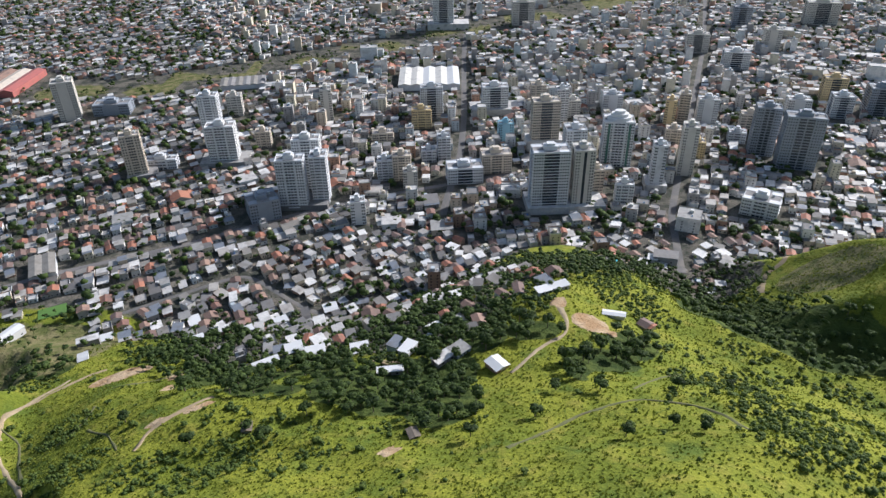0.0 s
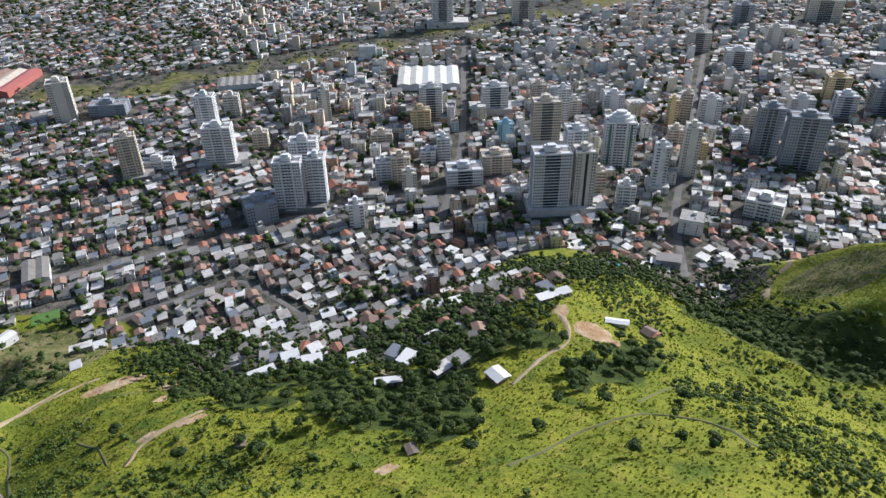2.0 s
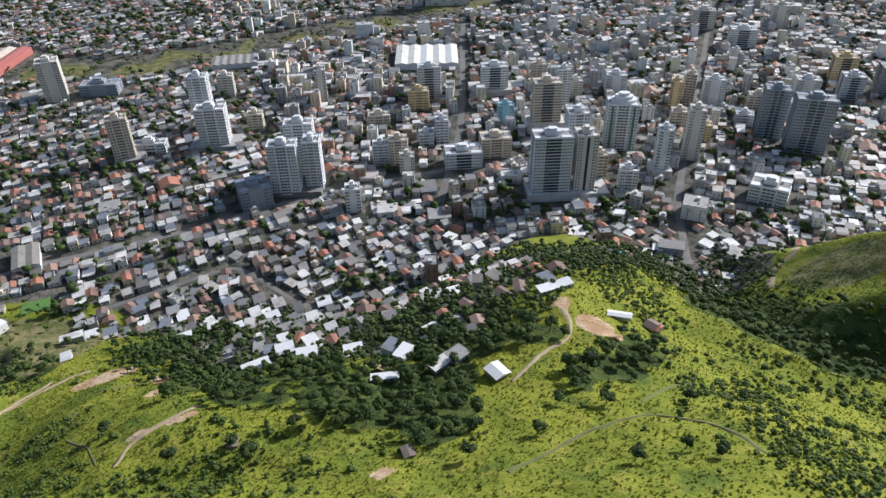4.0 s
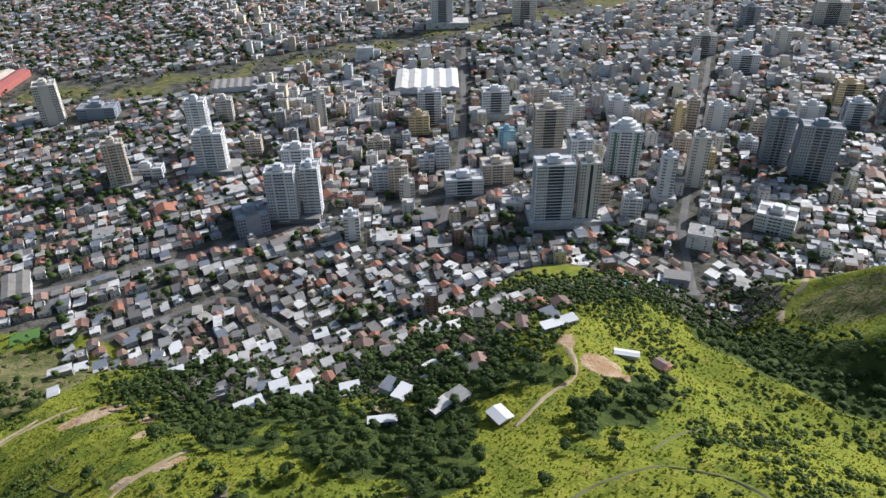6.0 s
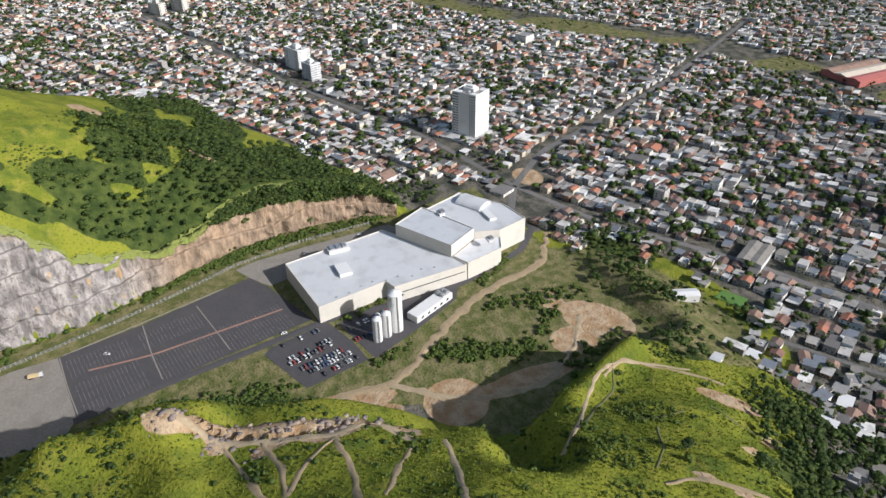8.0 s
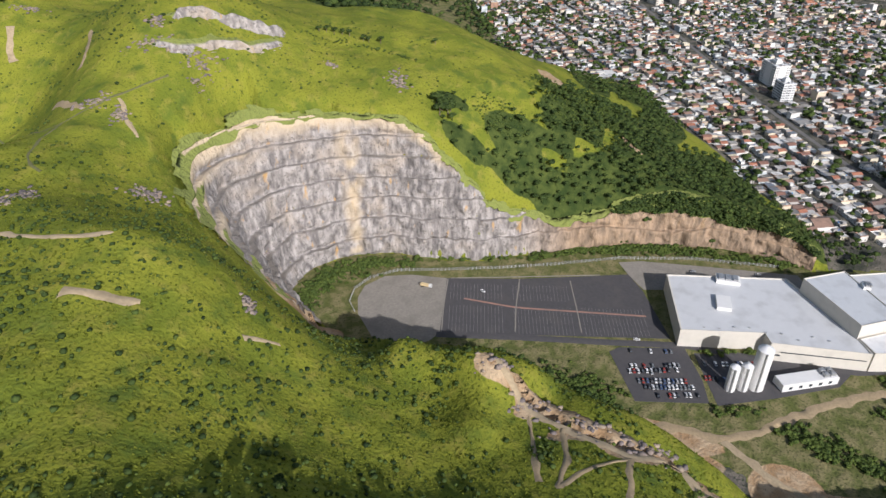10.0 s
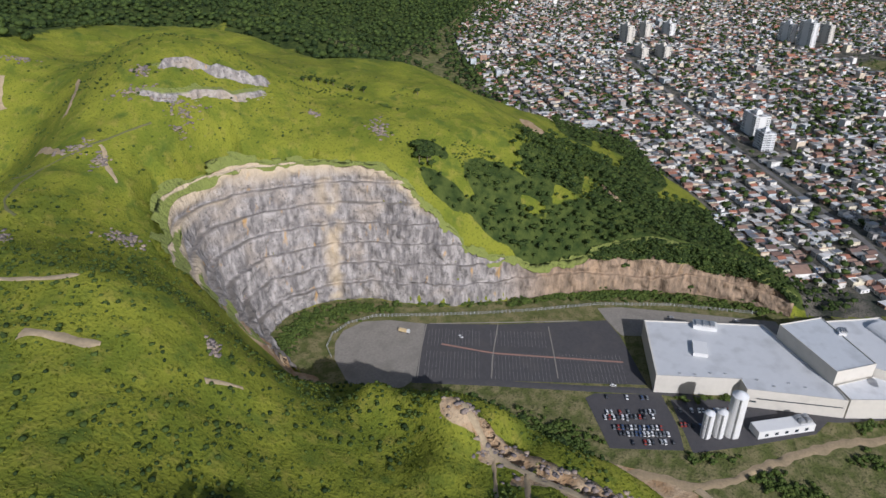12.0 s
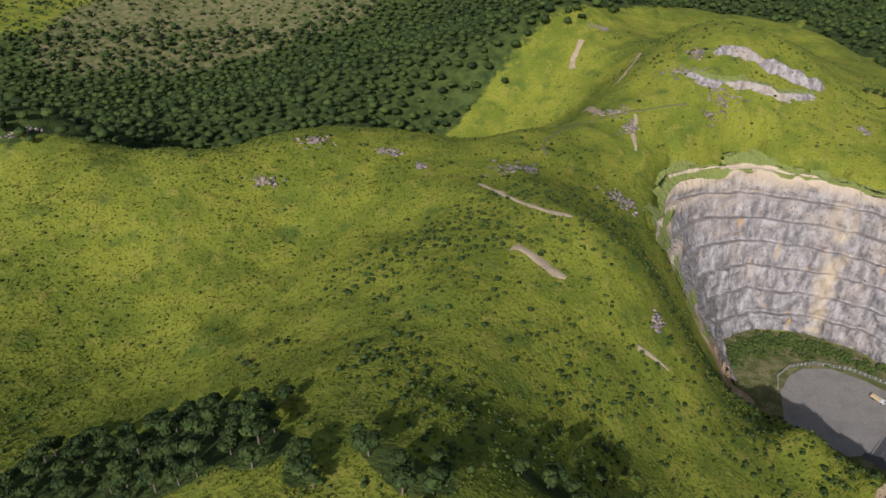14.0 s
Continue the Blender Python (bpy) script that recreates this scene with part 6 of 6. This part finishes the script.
def trunk_shape(h, r, seed):
    rng, s = random.Random(seed), Shape()
    s.tube(0, 0, -0.6, h, r, r * 0.55, n=7)
    for k in range(4):
        a, up = k * 1.57 + rng.random(), h * rng.uniform(0.55, 0.95)
        x, y = math.cos(a) * h * 0.45, math.sin(a) * h * 0.45
        w = r * 0.4
        s.solid([(w, 0, up), (-w * .5, w * .8, up), (-w * .5, -w * .8, up), (x + w * .4, y, up + h * 0.5), (x - w * .3, y + w * .3, up + h * 0.5), (x - w * .3, y - w * .3, up + h * 0.5)], [(0, 1, 4, 3), (1, 2, 5, 4), (2, 0, 3, 5), (3, 4, 5)])
    return s


TREE_KINDS = []
for k in range(6):
    cv, cf = crown_template(40 + k, 7, 190)
    TREE_KINDS.append((array_mesh("crown", cv * [4.2, 4.2, 3.4] + [0, 0, 5.6], cf, LEAF), trunk_shape(4.6, 0.32, k).mesh("trunk", BARK)))


def plant_tree(x, y, z, size, k, label):
    tree = thing("tree", label, "tree", pose(x, y, z, 0, 0, k * 67 % 360), group="trees")
    part("trunk", None, None, tree, mesh=TREE_KINDS[k % 6][1])
    part("crown", None, None, tree, mesh=TREE_KINDS[k % 6][0])
    tree.scale = (size, size, size * (0.85 + 0.3 * ((k * 37) % 10) / 10))
    return tree


def scatter(name, label, category, places, sizes, templates, material, seed, flat=0.8, lift=0.0, levels=None):
    """Many crowns in one mesh. places: x, y; sizes: radii."""
    rng = np.random.RandomState(seed)
    if not len(places):
        return None
    places, sizes = np.asarray(places, float), np.asarray(sizes, float)
    z = ground_height(places[:, 0], places[:, 1]) if levels is None else np.asarray(levels)
    vs, fs, n = [], [], 0
    pick = rng.randint(0, len(templates), len(places))
    for k, (tv, tf) in enumerate(templates):
        sel = np.where(pick == k)[0]
        if not len(sel):
            continue
        a = rng.rand(len(sel)) * 6.283
        c, s = np.cos(a)[:, None], np.sin(a)[:, None]
        r = sizes[sel][:, None]
        tall = rng.uniform(0.75, 1.25, (len(sel), 1))
        x = (tv[None, :, 0] * c - tv[None, :, 1] * s) * r + places[sel][:, :1]
        y = (tv[None, :, 0] * s + tv[None, :, 1] * c) * r + places[sel][:, 1:]
        zz = (tv[None, :, 2] * flat * tall + 0.55 * flat + lift) * r + z[sel][:, None]
        vs.append(np.stack([x, y, zz], -1).reshape(-1, 3))
        fs.append((tf[None] + (np.arange(len(sel)) * len(tv))[:, None, None] + n).reshape(-1, 3))
        n += len(sel) * len(tv)
    return tagged(new(name, array_mesh(name, np.concatenate(vs), np.concatenate(fs), material)), label, category, kind="stuff")


MID = [crown_template(60 + k, 5, 50, stem=True) for k in range(5)]
TUFTY = [crown_template(70 + k, 3, 30, stem=True) for k in range(5)]
TINY = [crown_template(75 + k, 1, 12, 0.9, True) for k in range(5)]
LOW = [crown_template(80 + k, 2, 14, 0.9, True) for k in range(5)]
SHRUB = [crown_template(90 + k, 1, 6) for k in range(5)]


def spread_points(rng, woods, spacing, keep, gaps=True):
    out = []
    for w in woods:
        cx, cy, rx, ry, turn = w[:5]
        n = int(4 * rx * ry * 1.3 / spacing**2)
        u = rng.uniform(-1.15, 1.15, (n, 2)) * [rx, ry]
        c, s = math.cos(radians(turn)), math.sin(radians(turn))
        x, y = cx + u[:, 0] * c - u[:, 1] * s, cy + u[:, 0] * s + u[:, 1] * c
        ok = blot(x, y, *w[:5]) * (clearings(x, y) if gaps else 1) > rng.rand(n) * 0.9 + 0.05
        out.append(np.stack([x, y], -1)[ok])
    p = np.concatenate(out)
    return p[keep(p[:, 0], p[:, 1])]


def clear_of_houses(x, y, r=4.6):
    ok = ~inside(x, y, SITE)
    for hx, hy in hill_houses:
        ok &= np.hypot(x - hx, y - hy) > r
    return ok


def thin(points, gap):
    kept, cells = [], {}
    for x, y in points:
        key = (int(x // gap), int(y // gap))
        if all(math.hypot(x - a, y - b) > gap for i in (-1, 0, 1) for j in (-1, 0, 1) for a, b in cells.get((key[0] + i, key[1] + j), ())):
            cells.setdefault(key, []).append((x, y))
            kept.append((x, y))
    return np.array(kept)


rng_np = np.random.RandomState(5)
woods = thin(spread_points(rng_np, WOODS, 5.6, clear_of_houses), 5.0)
near = np.argsort(np.hypot(woods[:, 0], woods[:, 1] - 60))
near_z = ground_height(woods[near[:230], 0], woods[near[:230], 1])
for k, z in zip(near[:230], near_z.tolist()):
    plant_tree(*woods[k].tolist(), z, rng_np.uniform(0.75, 1.15) if woods[k][1] < 80 else rng_np.uniform(0.65, 1.15), int(k), "dark green leafy tree on the hillside")
scatter("woodland", "dense dark green trees in the valleys and round the houses", "trees", woods[near[230:]], rng_np.uniform(0.0, 1.0, len(near) - 230) ** 1.6 * 3.2 + 2.3, MID, LEAF, 1, lift=0.7)
far_woods = thin(spread_points(rng_np, FAR_WOODS, 9.5, lambda x, y: (np.hypot(x, y) < 2000), False), 9.2)
scatter("far_woodland", "dark forest on the far hillsides", "trees", far_woods, rng_np.uniform(4.6, 7.4, len(far_woods)), TINY, LEAF, 2, lift=0.4)
scatter("town_trees", "leafy trees between the houses", "trees", town_trees, rng_np.uniform(2.8, 5.2, len(town_trees)), TINY, LEAF, 3, lift=0.8)

# trees among the hillside houses and along the river
draw = rng_np.uniform(0, 1, (8000, 2)) * [470, 240] + [-225, 240]
draw = draw[(np.maximum(blot(draw[:, 0], draw[:, 1], -70, 345, 140, 70, -8), np.maximum(blot(draw[:, 0], draw[:, 1], 40, 400, 85, 60), blot(draw[:, 0], draw[:, 1], 170, 435, 75, 50))) > 0.3) & clear_of_houses(draw[:, 0], draw[:, 1], 5.2) & free_near(draw[:, 0], draw[:, 1])]
draw = thin(draw, 3.7)
scatter("garden_trees", "leafy trees crowding between hillside houses", "trees", draw, rng_np.uniform(1.9, 4.0, len(draw)), TUFTY, LEAF, 6, lift=0.8)
bank = np.concatenate([np.array([(ax + (bx - ax) * t, ay + (by - ay) * t) for t in np.linspace(0, 1, int(math.hypot(bx - ax, by - ay) / 4))]) for (ax, ay), (bx, by) in zip(RIVER, RIVER[1:])])
bank = bank + rng_np.normal(0, 17, bank.shape)
bank = bank[value_noise(bank[:, 0], bank[:, 1], 45, 8) > -0.12]
scatter("riverside_trees", "dark trees along the green river bank", "trees", bank, rng_np.uniform(2.2, 5.0, len(bank)), LOW, LEAF, 7, lift=0.6)

near_town = rng_np.uniform(0, 1, (2600, 2)) * [640, 250] + [-330, 330]
near_town = near_town[(value_noise(near_town[:, 0], near_town[:, 1], 38, 41) > -0.1) & (hill(near_town[:, 0], near_town[:, 1]) < 12) & free_near(near_town[:, 0], near_town[:, 1]) & ~inside(near_town[:, 0], near_town[:, 1], SITE)]
near_town = thin(near_town, 7.0)
scatter("yard_trees", "leafy trees in yards between low houses", "trees", near_town, rng_np.uniform(1.8, 3.6, len(near_town)), TUFTY, LEAF, 16, lift=0.9)

# bushes inside the works site: along the quarry's foot, on the spoil heap and round the car parks
site_spots = []
for (ax, ay), (bx, by), n, wide in [((-384, -128), (-404, -140), 50, 8), ((-404, -138), (-430, -130), 120, 12), ((-428, -130), (-450, -102), 150, 13), ((-450, -104), (-460, -70), 80, 7), ((-463, -70), (-490, 20), 40, 3), ((-490, 20), (-510, 60), 90, 6), ((-510, 60), (-530, 130), 260, 8), ((-528, 120), (-530, 235), 190, 8),
                                    ((-338, 196), (-312, 262), 190, 9), ((-346, 95), (-358, -20), 230, 11), ((-336, 92), (-346, 60), 80, 9), ((-352, -20), (-346, -70), 60, 7), ((-318, 262), (-345, 300), 50, 6), ((-396, 262), (-420, 300), 40, 4), ((-400, 150), (-408, 186), 26, 2.5), ((-300, 330), (-285, 270), 60, 8), ((-370, 250), (-350, 330), 90, 10), ((-345, 155), (-352, 190), 24, 4)]:
    t = rng_np.rand(n, 1)
    site_spots.append(np.array([[ax, ay]]) * (1 - t) + np.array([[bx, by]]) * t + rng_np.normal(0, wide * 0.5, (n, 2)))
site_spots = np.concatenate(site_spots)
scatter("site_bushes", "dense dark green bushes on the works site", "bushes", site_spots, rng_np.uniform(1.5, 3.8, len(site_spots)), TUFTY, BUSH, 8)

# shrubs, bushes and tall grass on the open slopes
def on_slopes(n, lo, hi):
    p = rng_np.rand(n, 2) * (np.array(hi) - lo) + lo
    h = hill(p[:, 0], p[:, 1])
    for b in BARE:
        off = blot(p[:, 0], p[:, 1], *b) < 0.45
        p, h = p[off], h[off]
    for _, line, width, _ in PATHS:
        off = line_distance(p[:, 0], p[:, 1], line)[0] > width / 2 + 0.7
        p, h = p[off], h[off]
    return p[(h > 12) & ~inside(p[:, 0], p[:, 1], SITE) & (line_distance(p[:, 0], p[:, 1], QUARRY_FOOT)[0] > 50) & (wood_share(p[:, 0], p[:, 1]) < 0.5)]


def patchy(p, size, seed, sharp=2.0, share=1.0):
    return p[rng_np.rand(len(p)) < share * np.clip(value_noise(p[:, 0], p[:, 1], size, seed) + 0.55, 0, 1) ** sharp * 1.6]


shrubs = patchy(on_slopes(30000, (-640, -420), (330, 420)), 45, 30)
shrubs = shrubs[(shrubs[:, 1] < 120) | (rng_np.rand(len(shrubs)) < 0.04)]
shrubs = shrubs[(shrubs[:, 1] > 0) | (rng_np.rand(len(shrubs)) < 0.75)]
dots = np.concatenate([patchy(on_slopes(6500, (-330, -200), (-50, 130)), 30, 36, 2.6), patchy(on_slopes(2500, (-560, -330), (-150, -60)), 36, 37, 3.0)])
scatter("dark_shrubs", "small dark shrubs dotted over the near slope", "shrubs", dots, rng_np.uniform(0.3, 1.0, len(dots)) ** 2 * 2.1, SHRUB, LEAF, 15)
scatter("hill_shrubs", "small green shrubs dotted over grassy slopes", "shrubs", shrubs, rng_np.uniform(0.3, 1.0, len(shrubs)) ** 1.5 * 1.5, SHRUB, BUSH, 4)
bushes = np.concatenate([patchy(on_slopes(1300, (-250, 130), (-10, 330)), 26, 33, 4.0), patchy(on_slopes(900, (95, 130), (215, 300)), 30, 34, 3.0), patchy(on_slopes(260, (-10, 150), (110, 290)), 26, 35, 5.0)])
bushes = thin(bushes, 1.9)
scatter("hill_bushes", "rounded green bushes in patches on the slope", "bushes", bushes, rng_np.uniform(0.5, 1.0, len(bushes)) ** 3 * 3.4, TUFTY, BUSH, 9)
# thickets: centre, half widths, turn
THICKETS = [
    (-568.5, -194.5, 12, 2.5, 108), (-578.5, -173.5, 14, 2.5, 122), (-585.0, -146.5, 18, 2.5, 90), (-583.0, -115.0, 17, 2.5, 82),
    (-300, 325, 16, 12, 0), (-340, 372, 26, 12, 0), (-262, 336, 18, 8, 20), (-320, 60, 10, 40, 0), (-262, 10, 26, 7, -10), (-230, 130, 7, 10, 0), (-205, 130, 12, 8, 0), (-215, 60, 9, 6, 0),
    (-640, 40, 60, 40, 30), (-690, 60, 50, 16, 10), (-560, -20, 20, 24, 0), (101, 375, 23, 27, -15), (108, 341, 21, 24, -18), (81, 387, 17, 20, -12), (120, 321, 16, 17, -21), (212, 368, 25, 28, -30),
    (117, 241, 16, 16, -26), (140, 248, 14, 15, -30), (126, 168, 21, 26, -37), (132, 157, 14, 15, -40), (205, 257, 19, 8, -39), (127, 190, 17, 16, -34), (-138, 274, 8, 15, 27), (-93, 200, 13, 14, 25),
    (-82, 207, 10, 9, 21), (-193, 252, 17, 15, 37), (-170, 203, 23, 14, 40), (-128, 195, 19, 13, 33), (-102, 184, 15, 13, 29), (-66, 223, 7, 3, 16), (-50, 236, 7, 5, 12), (60, 252, 5, 8, -14),
    (149, 400, 17, 27, -21), (162, 297, 14, 9, -29), (-246, 309, 16, 10, 38), (-53, 195, 10, 5, 15), (-22, 209, 10, 7, 6), (9, 210, 7, 8, -3),
]
thickets = thin(spread_points(rng_np, THICKETS, 2.3, clear_of_houses), 2.1)
scatter("thickets", "thick green scrub in patches on the slopes", "bushes", thickets, rng_np.uniform(0.9, 2.4, len(thickets)), TUFTY, BUSH, 12)
ledge_pick = quarry_ledges[rng_np.permutation(len(quarry_ledges))[:1500]]
scatter("quarry_scrub", "dense green scrub over old quarry benches", "bushes", ledge_pick[:, :2], rng_np.uniform(1.6, 4.2, len(ledge_pick)), TUFTY, LEAF, 13, levels=ledge_pick[:, 2] - 0.6)
blade = np.array([(-0.55, 0, 0), (0.55, 0.1, 0), (0.1, 0.45, 0.6), (0, -0.55, 0), (0.1, 0.55, 0), (-0.4, 0, 0.5), (-0.4, 0.4, 0), (0.4, -0.4, 0), (0.35, 0.3, 0.65)])
blades = [(blade * k, np.arange(9).reshape(3, 3)) for k in (0.8, 1.0, 1.3)]
grass = np.concatenate([on_slopes(40000, (-330, -380), (60, 150)), on_slopes(44000, (-240, 110), (300, 400))])
scatter("tall_grass", "long yellow-green grass on the hillsides", "grass", grass, rng_np.uniform(0.5, 1.15, len(grass)), [(v - [0, 0, 0.55], f) for v, f in blades], TUFT, 10, flat=1.0)

# lone trees on the slopes
for k, (x, y, size) in enumerate([(36, 204, 0.9), (9, 193, 0.85), (-79, 208, 1.2), (-113, 213, 1.0), (-63, 225, 0.9), (-154, 239, 0.9), (-133, 262, 1.3), (61, 257, 0.9), (65, 177, 0.8), (92, 175, 0.8), (49, 229, 0.9), (101, 223, 0.8), (161, 274, 0.7), (-88, 217, 0.8), (-39, 229, 0.8), (-50, 238, 1.0), (67, 223, 1.0), (67, 257, 1.1), (84, 260, 1.1), (95, 269, 1.1), (79, 270, 1.1), (-138, 314, 1.1), (-112, 262, 1.1), (131, 236, 0.8), (84, 182, 0.7), (172, 257, 0.7), (-257, 417, 1.0), (236, 321, 1.0), (-140, -20, 0.8), (-153, 18, 0.7), (-584, -190, 0.8), (-589, -185, 0.8), (-592, -179, 0.8), (-596, -173, 0.8), (-598, -167, 0.8), (-596, -153, 0.8), (-596, -148, 0.8), (-599, -138, 0.8), (-529, -68, 1.45), (-526, -63, 1.45), (-526, -58, 1.45), (-532, -63, 1.45), (-531, -57, 1.45), (-519, -63, 1.45), (-628, -95, 0.8)] ):
    plant_tree(x, y, float(ground_height(x, y)), size, k, "lone leafy tree on open grass")

far_scrub = np.stack([rng_np.uniform(-900, 100, 2600), rng_np.uniform(-1300, -900, 2600)], -1)
scatter("far_scrub", "scattered trees on a bare far hillside", "trees", far_scrub, rng_np.uniform(1.5, 4.5, len(far_scrub)), TINY, LEAF, 11)



# ---- a garden pool at the foot of the hill ----
def build_pool(x, y, turn):
    pool = thing("swimming_pool", "small turquoise swimming pool with a pale deck", "pool", pose(x, y, float(ground_height(x, y)) + 0.1, 0, 0, turn))
    s = Shape()
    for x0, y0, x1, y1 in [(-8, -5, 8, -2.6), (-8, 2.6, 8, 5), (-8, -2.6, -5.4, 2.6), (5.4, -2.6, 8, 2.6)]:
        s.box(x0, y0, -2.0, x1, y1, 0.3)
    part("deck", s, GRAVEL, pool)
    s = Shape()
    s.box(-5.4, -2.6, -2.0, 5.4, 2.6, 0.1)
    part("water", s, palette_mat("pool_water", [(0.10, 0.45, 0.50)], by="object", rough=0.1, grain=0.05, bump=0.02, dirt_amount=0), pool, "clear turquoise water")


build_pool(134, 454, -25)


# ---- sheds, rocks and outcrops ----
def build_shed(x, y, turn, w, d, h, label, roof=ROOF_SHEET_ONE, wall=PAINT_WHITE):
    shed = thing("shed", label, "shed", pose(x, y, float(ground_height(x, y)) - 0.2, 0, 0, turn), group="sheds")
    body = Shape()
    body.box(-w / 2, -d / 2, 0, w / 2, d / 2, h)
    part("wall", body, wall, shed)
    top = Shape()
    e = 0.5
    top.solid([(-w / 2 - e, -d / 2 - e, h + 0.02), (w / 2 + e, -d / 2 - e, h + 0.02), (w / 2 + e, d / 2 + e, h + 0.02), (-w / 2 - e, d / 2 + e, h + 0.02), (0, -d / 2 - e, h + w * 0.14), (0, d / 2 + e, h + w * 0.14)], [(0, 3, 2, 1), (0, 1, 4), (2, 3, 5), (1, 2, 5, 4), (3, 0, 4, 5)])
    part("roof", top, roof, shed)
    door = Shape()
    door.box(-1.2, -d / 2 - 0.06, 0, 1.2, -d / 2 + 0.05, min(2.6, h - 0.3))
    part("door", door, METAL, shed)
    for k in (-0.3, 0.3):
        pane = Shape()
        pane.box(w / 2 - 0.04, d * k - 0.7, 1.1, w / 2 + 0.05, d * k + 0.7, 2.1)
        part("window", pane, GLASS, shed)
    return shed


build_shed(-311, 391, -22, 9, 18, 6.0, "long white shed beside a grass field", PAINT_WHITE)
build_shed(25, 257, 35, 8, 9, 3.0, "small shed with a bright white roof by a dirt road", PAINT_WHITE, WALLS_ONE)
build_shed(94, 306, 75, 4, 12, 2.8, "low shed with a white roof in a clearing", PAINT_WHITE, WALLS_ONE)
build_shed(113, 305, 40, 6, 8, 2.8, "low shed with a brown tile roof in a clearing", ROOF_TILE_ONE, WALLS_ONE)
build_shed(-14, 199, 20, 4, 5, 2.4, "small dark timber hut on a grassy slope", BARK, BARK)
build_shed(-88, 217, 10, 4, 5, 2.2, "small dark timber hut on a grassy slope", BARK, BARK)

rock_v = np.array([(0, 0, 1), (0.9, 0, 0.4), (0.3, 0.85, 0.4), (-0.7, 0.5, 0.4), (-0.7, -0.5, 0.4), (0.3, -0.85, 0.4), (0.7, 0.5, -0.4), (-0.3, 0.85, -0.4), (-0.9, 0, -0.4), (-0.3, -0.85, -0.4), (0.7, -0.5, -0.4), (0, 0, -1)])
rock_f = np.array([(0, 1, 2), (0, 2, 3), (0, 3, 4), (0, 4, 5), (0, 5, 1), (1, 6, 2), (2, 7, 3), (3, 8, 4), (4, 9, 5), (5, 10, 1), (6, 7, 2), (7, 8, 3), (8, 9, 4), (9, 10, 5), (10, 6, 1), (11, 7, 6), (11, 8, 7), (11, 9, 8), (11, 10, 9), (11, 6, 10)])
rocks = [(rock_v * np.random.RandomState(200 + k).uniform(0.6, 1.25, (12, 1)) * [1.2, 0.9, 0.6], rock_f) for k in range(5)]
STONE = palette_mat("loose_stone", [(0.25, 0.20, 0.17), (0.20, 0.165, 0.155), (0.30, 0.24, 0.18), (0.16, 0.135, 0.13)], rough=0.95, grain=0.4, size=1.0, dirt=(0.10, 0.09, 0.085), dirt_size=3.0, dirt_amount=0.7, bump=0.6)
# the cutting's edge and floor, outcrops on the far slope, and rubble at the quarry's near end
ROCK_FIELDS = [(-264, 32, 7, 12, 30, 12), (-250, 52, 7, 14, 45, 18), (-242, 78, 8, 16, 20, 22), (-236, 100, 8, 16, 0, 18), (-243, 122, 12, 10, 0, 26), (-262, 118, 14, 9, 0, 50), (-392, -168, 14, 10, 30, 90), (-380, -150, 9, 12, 20, 80), (-400, -175, 9, 6, 30, 50), (-534, -100, 4, 9, 0, 16)]
ROCK_FIELDS += [
    (-114, -286, 8, 4, -196, 26), (-159, -312, 11, 6, -201, 26), (-199, -286, 11, 5, -207, 26), (-254, -226, 14, 14, -217, 26), (-324, -195, 8, 5, -227, 26),
    (4, -411, 13, 5, -179, 26), (-208, -261, 3, 4, -209, 26), (-453, -228, 12, 6, -235, 26), (-382, -267, 13, 8, -227, 26), (-377, -246, 6, 9, -228, 26),
    (-541, -104, 8, 14, -250, 26), (-467, -268, 7, 6, -232, 26), (-448, -264, 14, 4, -231, 26), (-439, -225, 5, 4, -234, 26), (-262, -218, 5, 9, -220, 26),
    (-318, -192, 11, 7, -228, 26), (-389, -206, 6, 3, -232, 26), (-237, -84, 3, 6, -233, 26), (-534, -160, 5, 3, -245, 26), (-509, -424, 12, 5, -224, 26),
    (-455, -241, 28, 3, -234, 26),
]
spots = []
for cx, cy, rx, ry, turn, n in ROCK_FIELDS:
    u = rng_np.normal(0, 0.5, (n * 2, 2)) * [rx, ry]
    c, s = math.cos(radians(turn)), math.sin(radians(turn))
    spots.append(np.stack([cx + u[:, 0] * c - u[:, 1] * s, cy + u[:, 0] * s + u[:, 1] * c], -1))
spots = np.concatenate(spots)
scatter("loose_rocks", "grey and tan rocks lying on the slopes", "rocks", spots, rng_np.uniform(0.5, 1.0, len(spots)) ** 2 * 2.1, rocks, STONE, 14, flat=0.7, lift=-0.4)
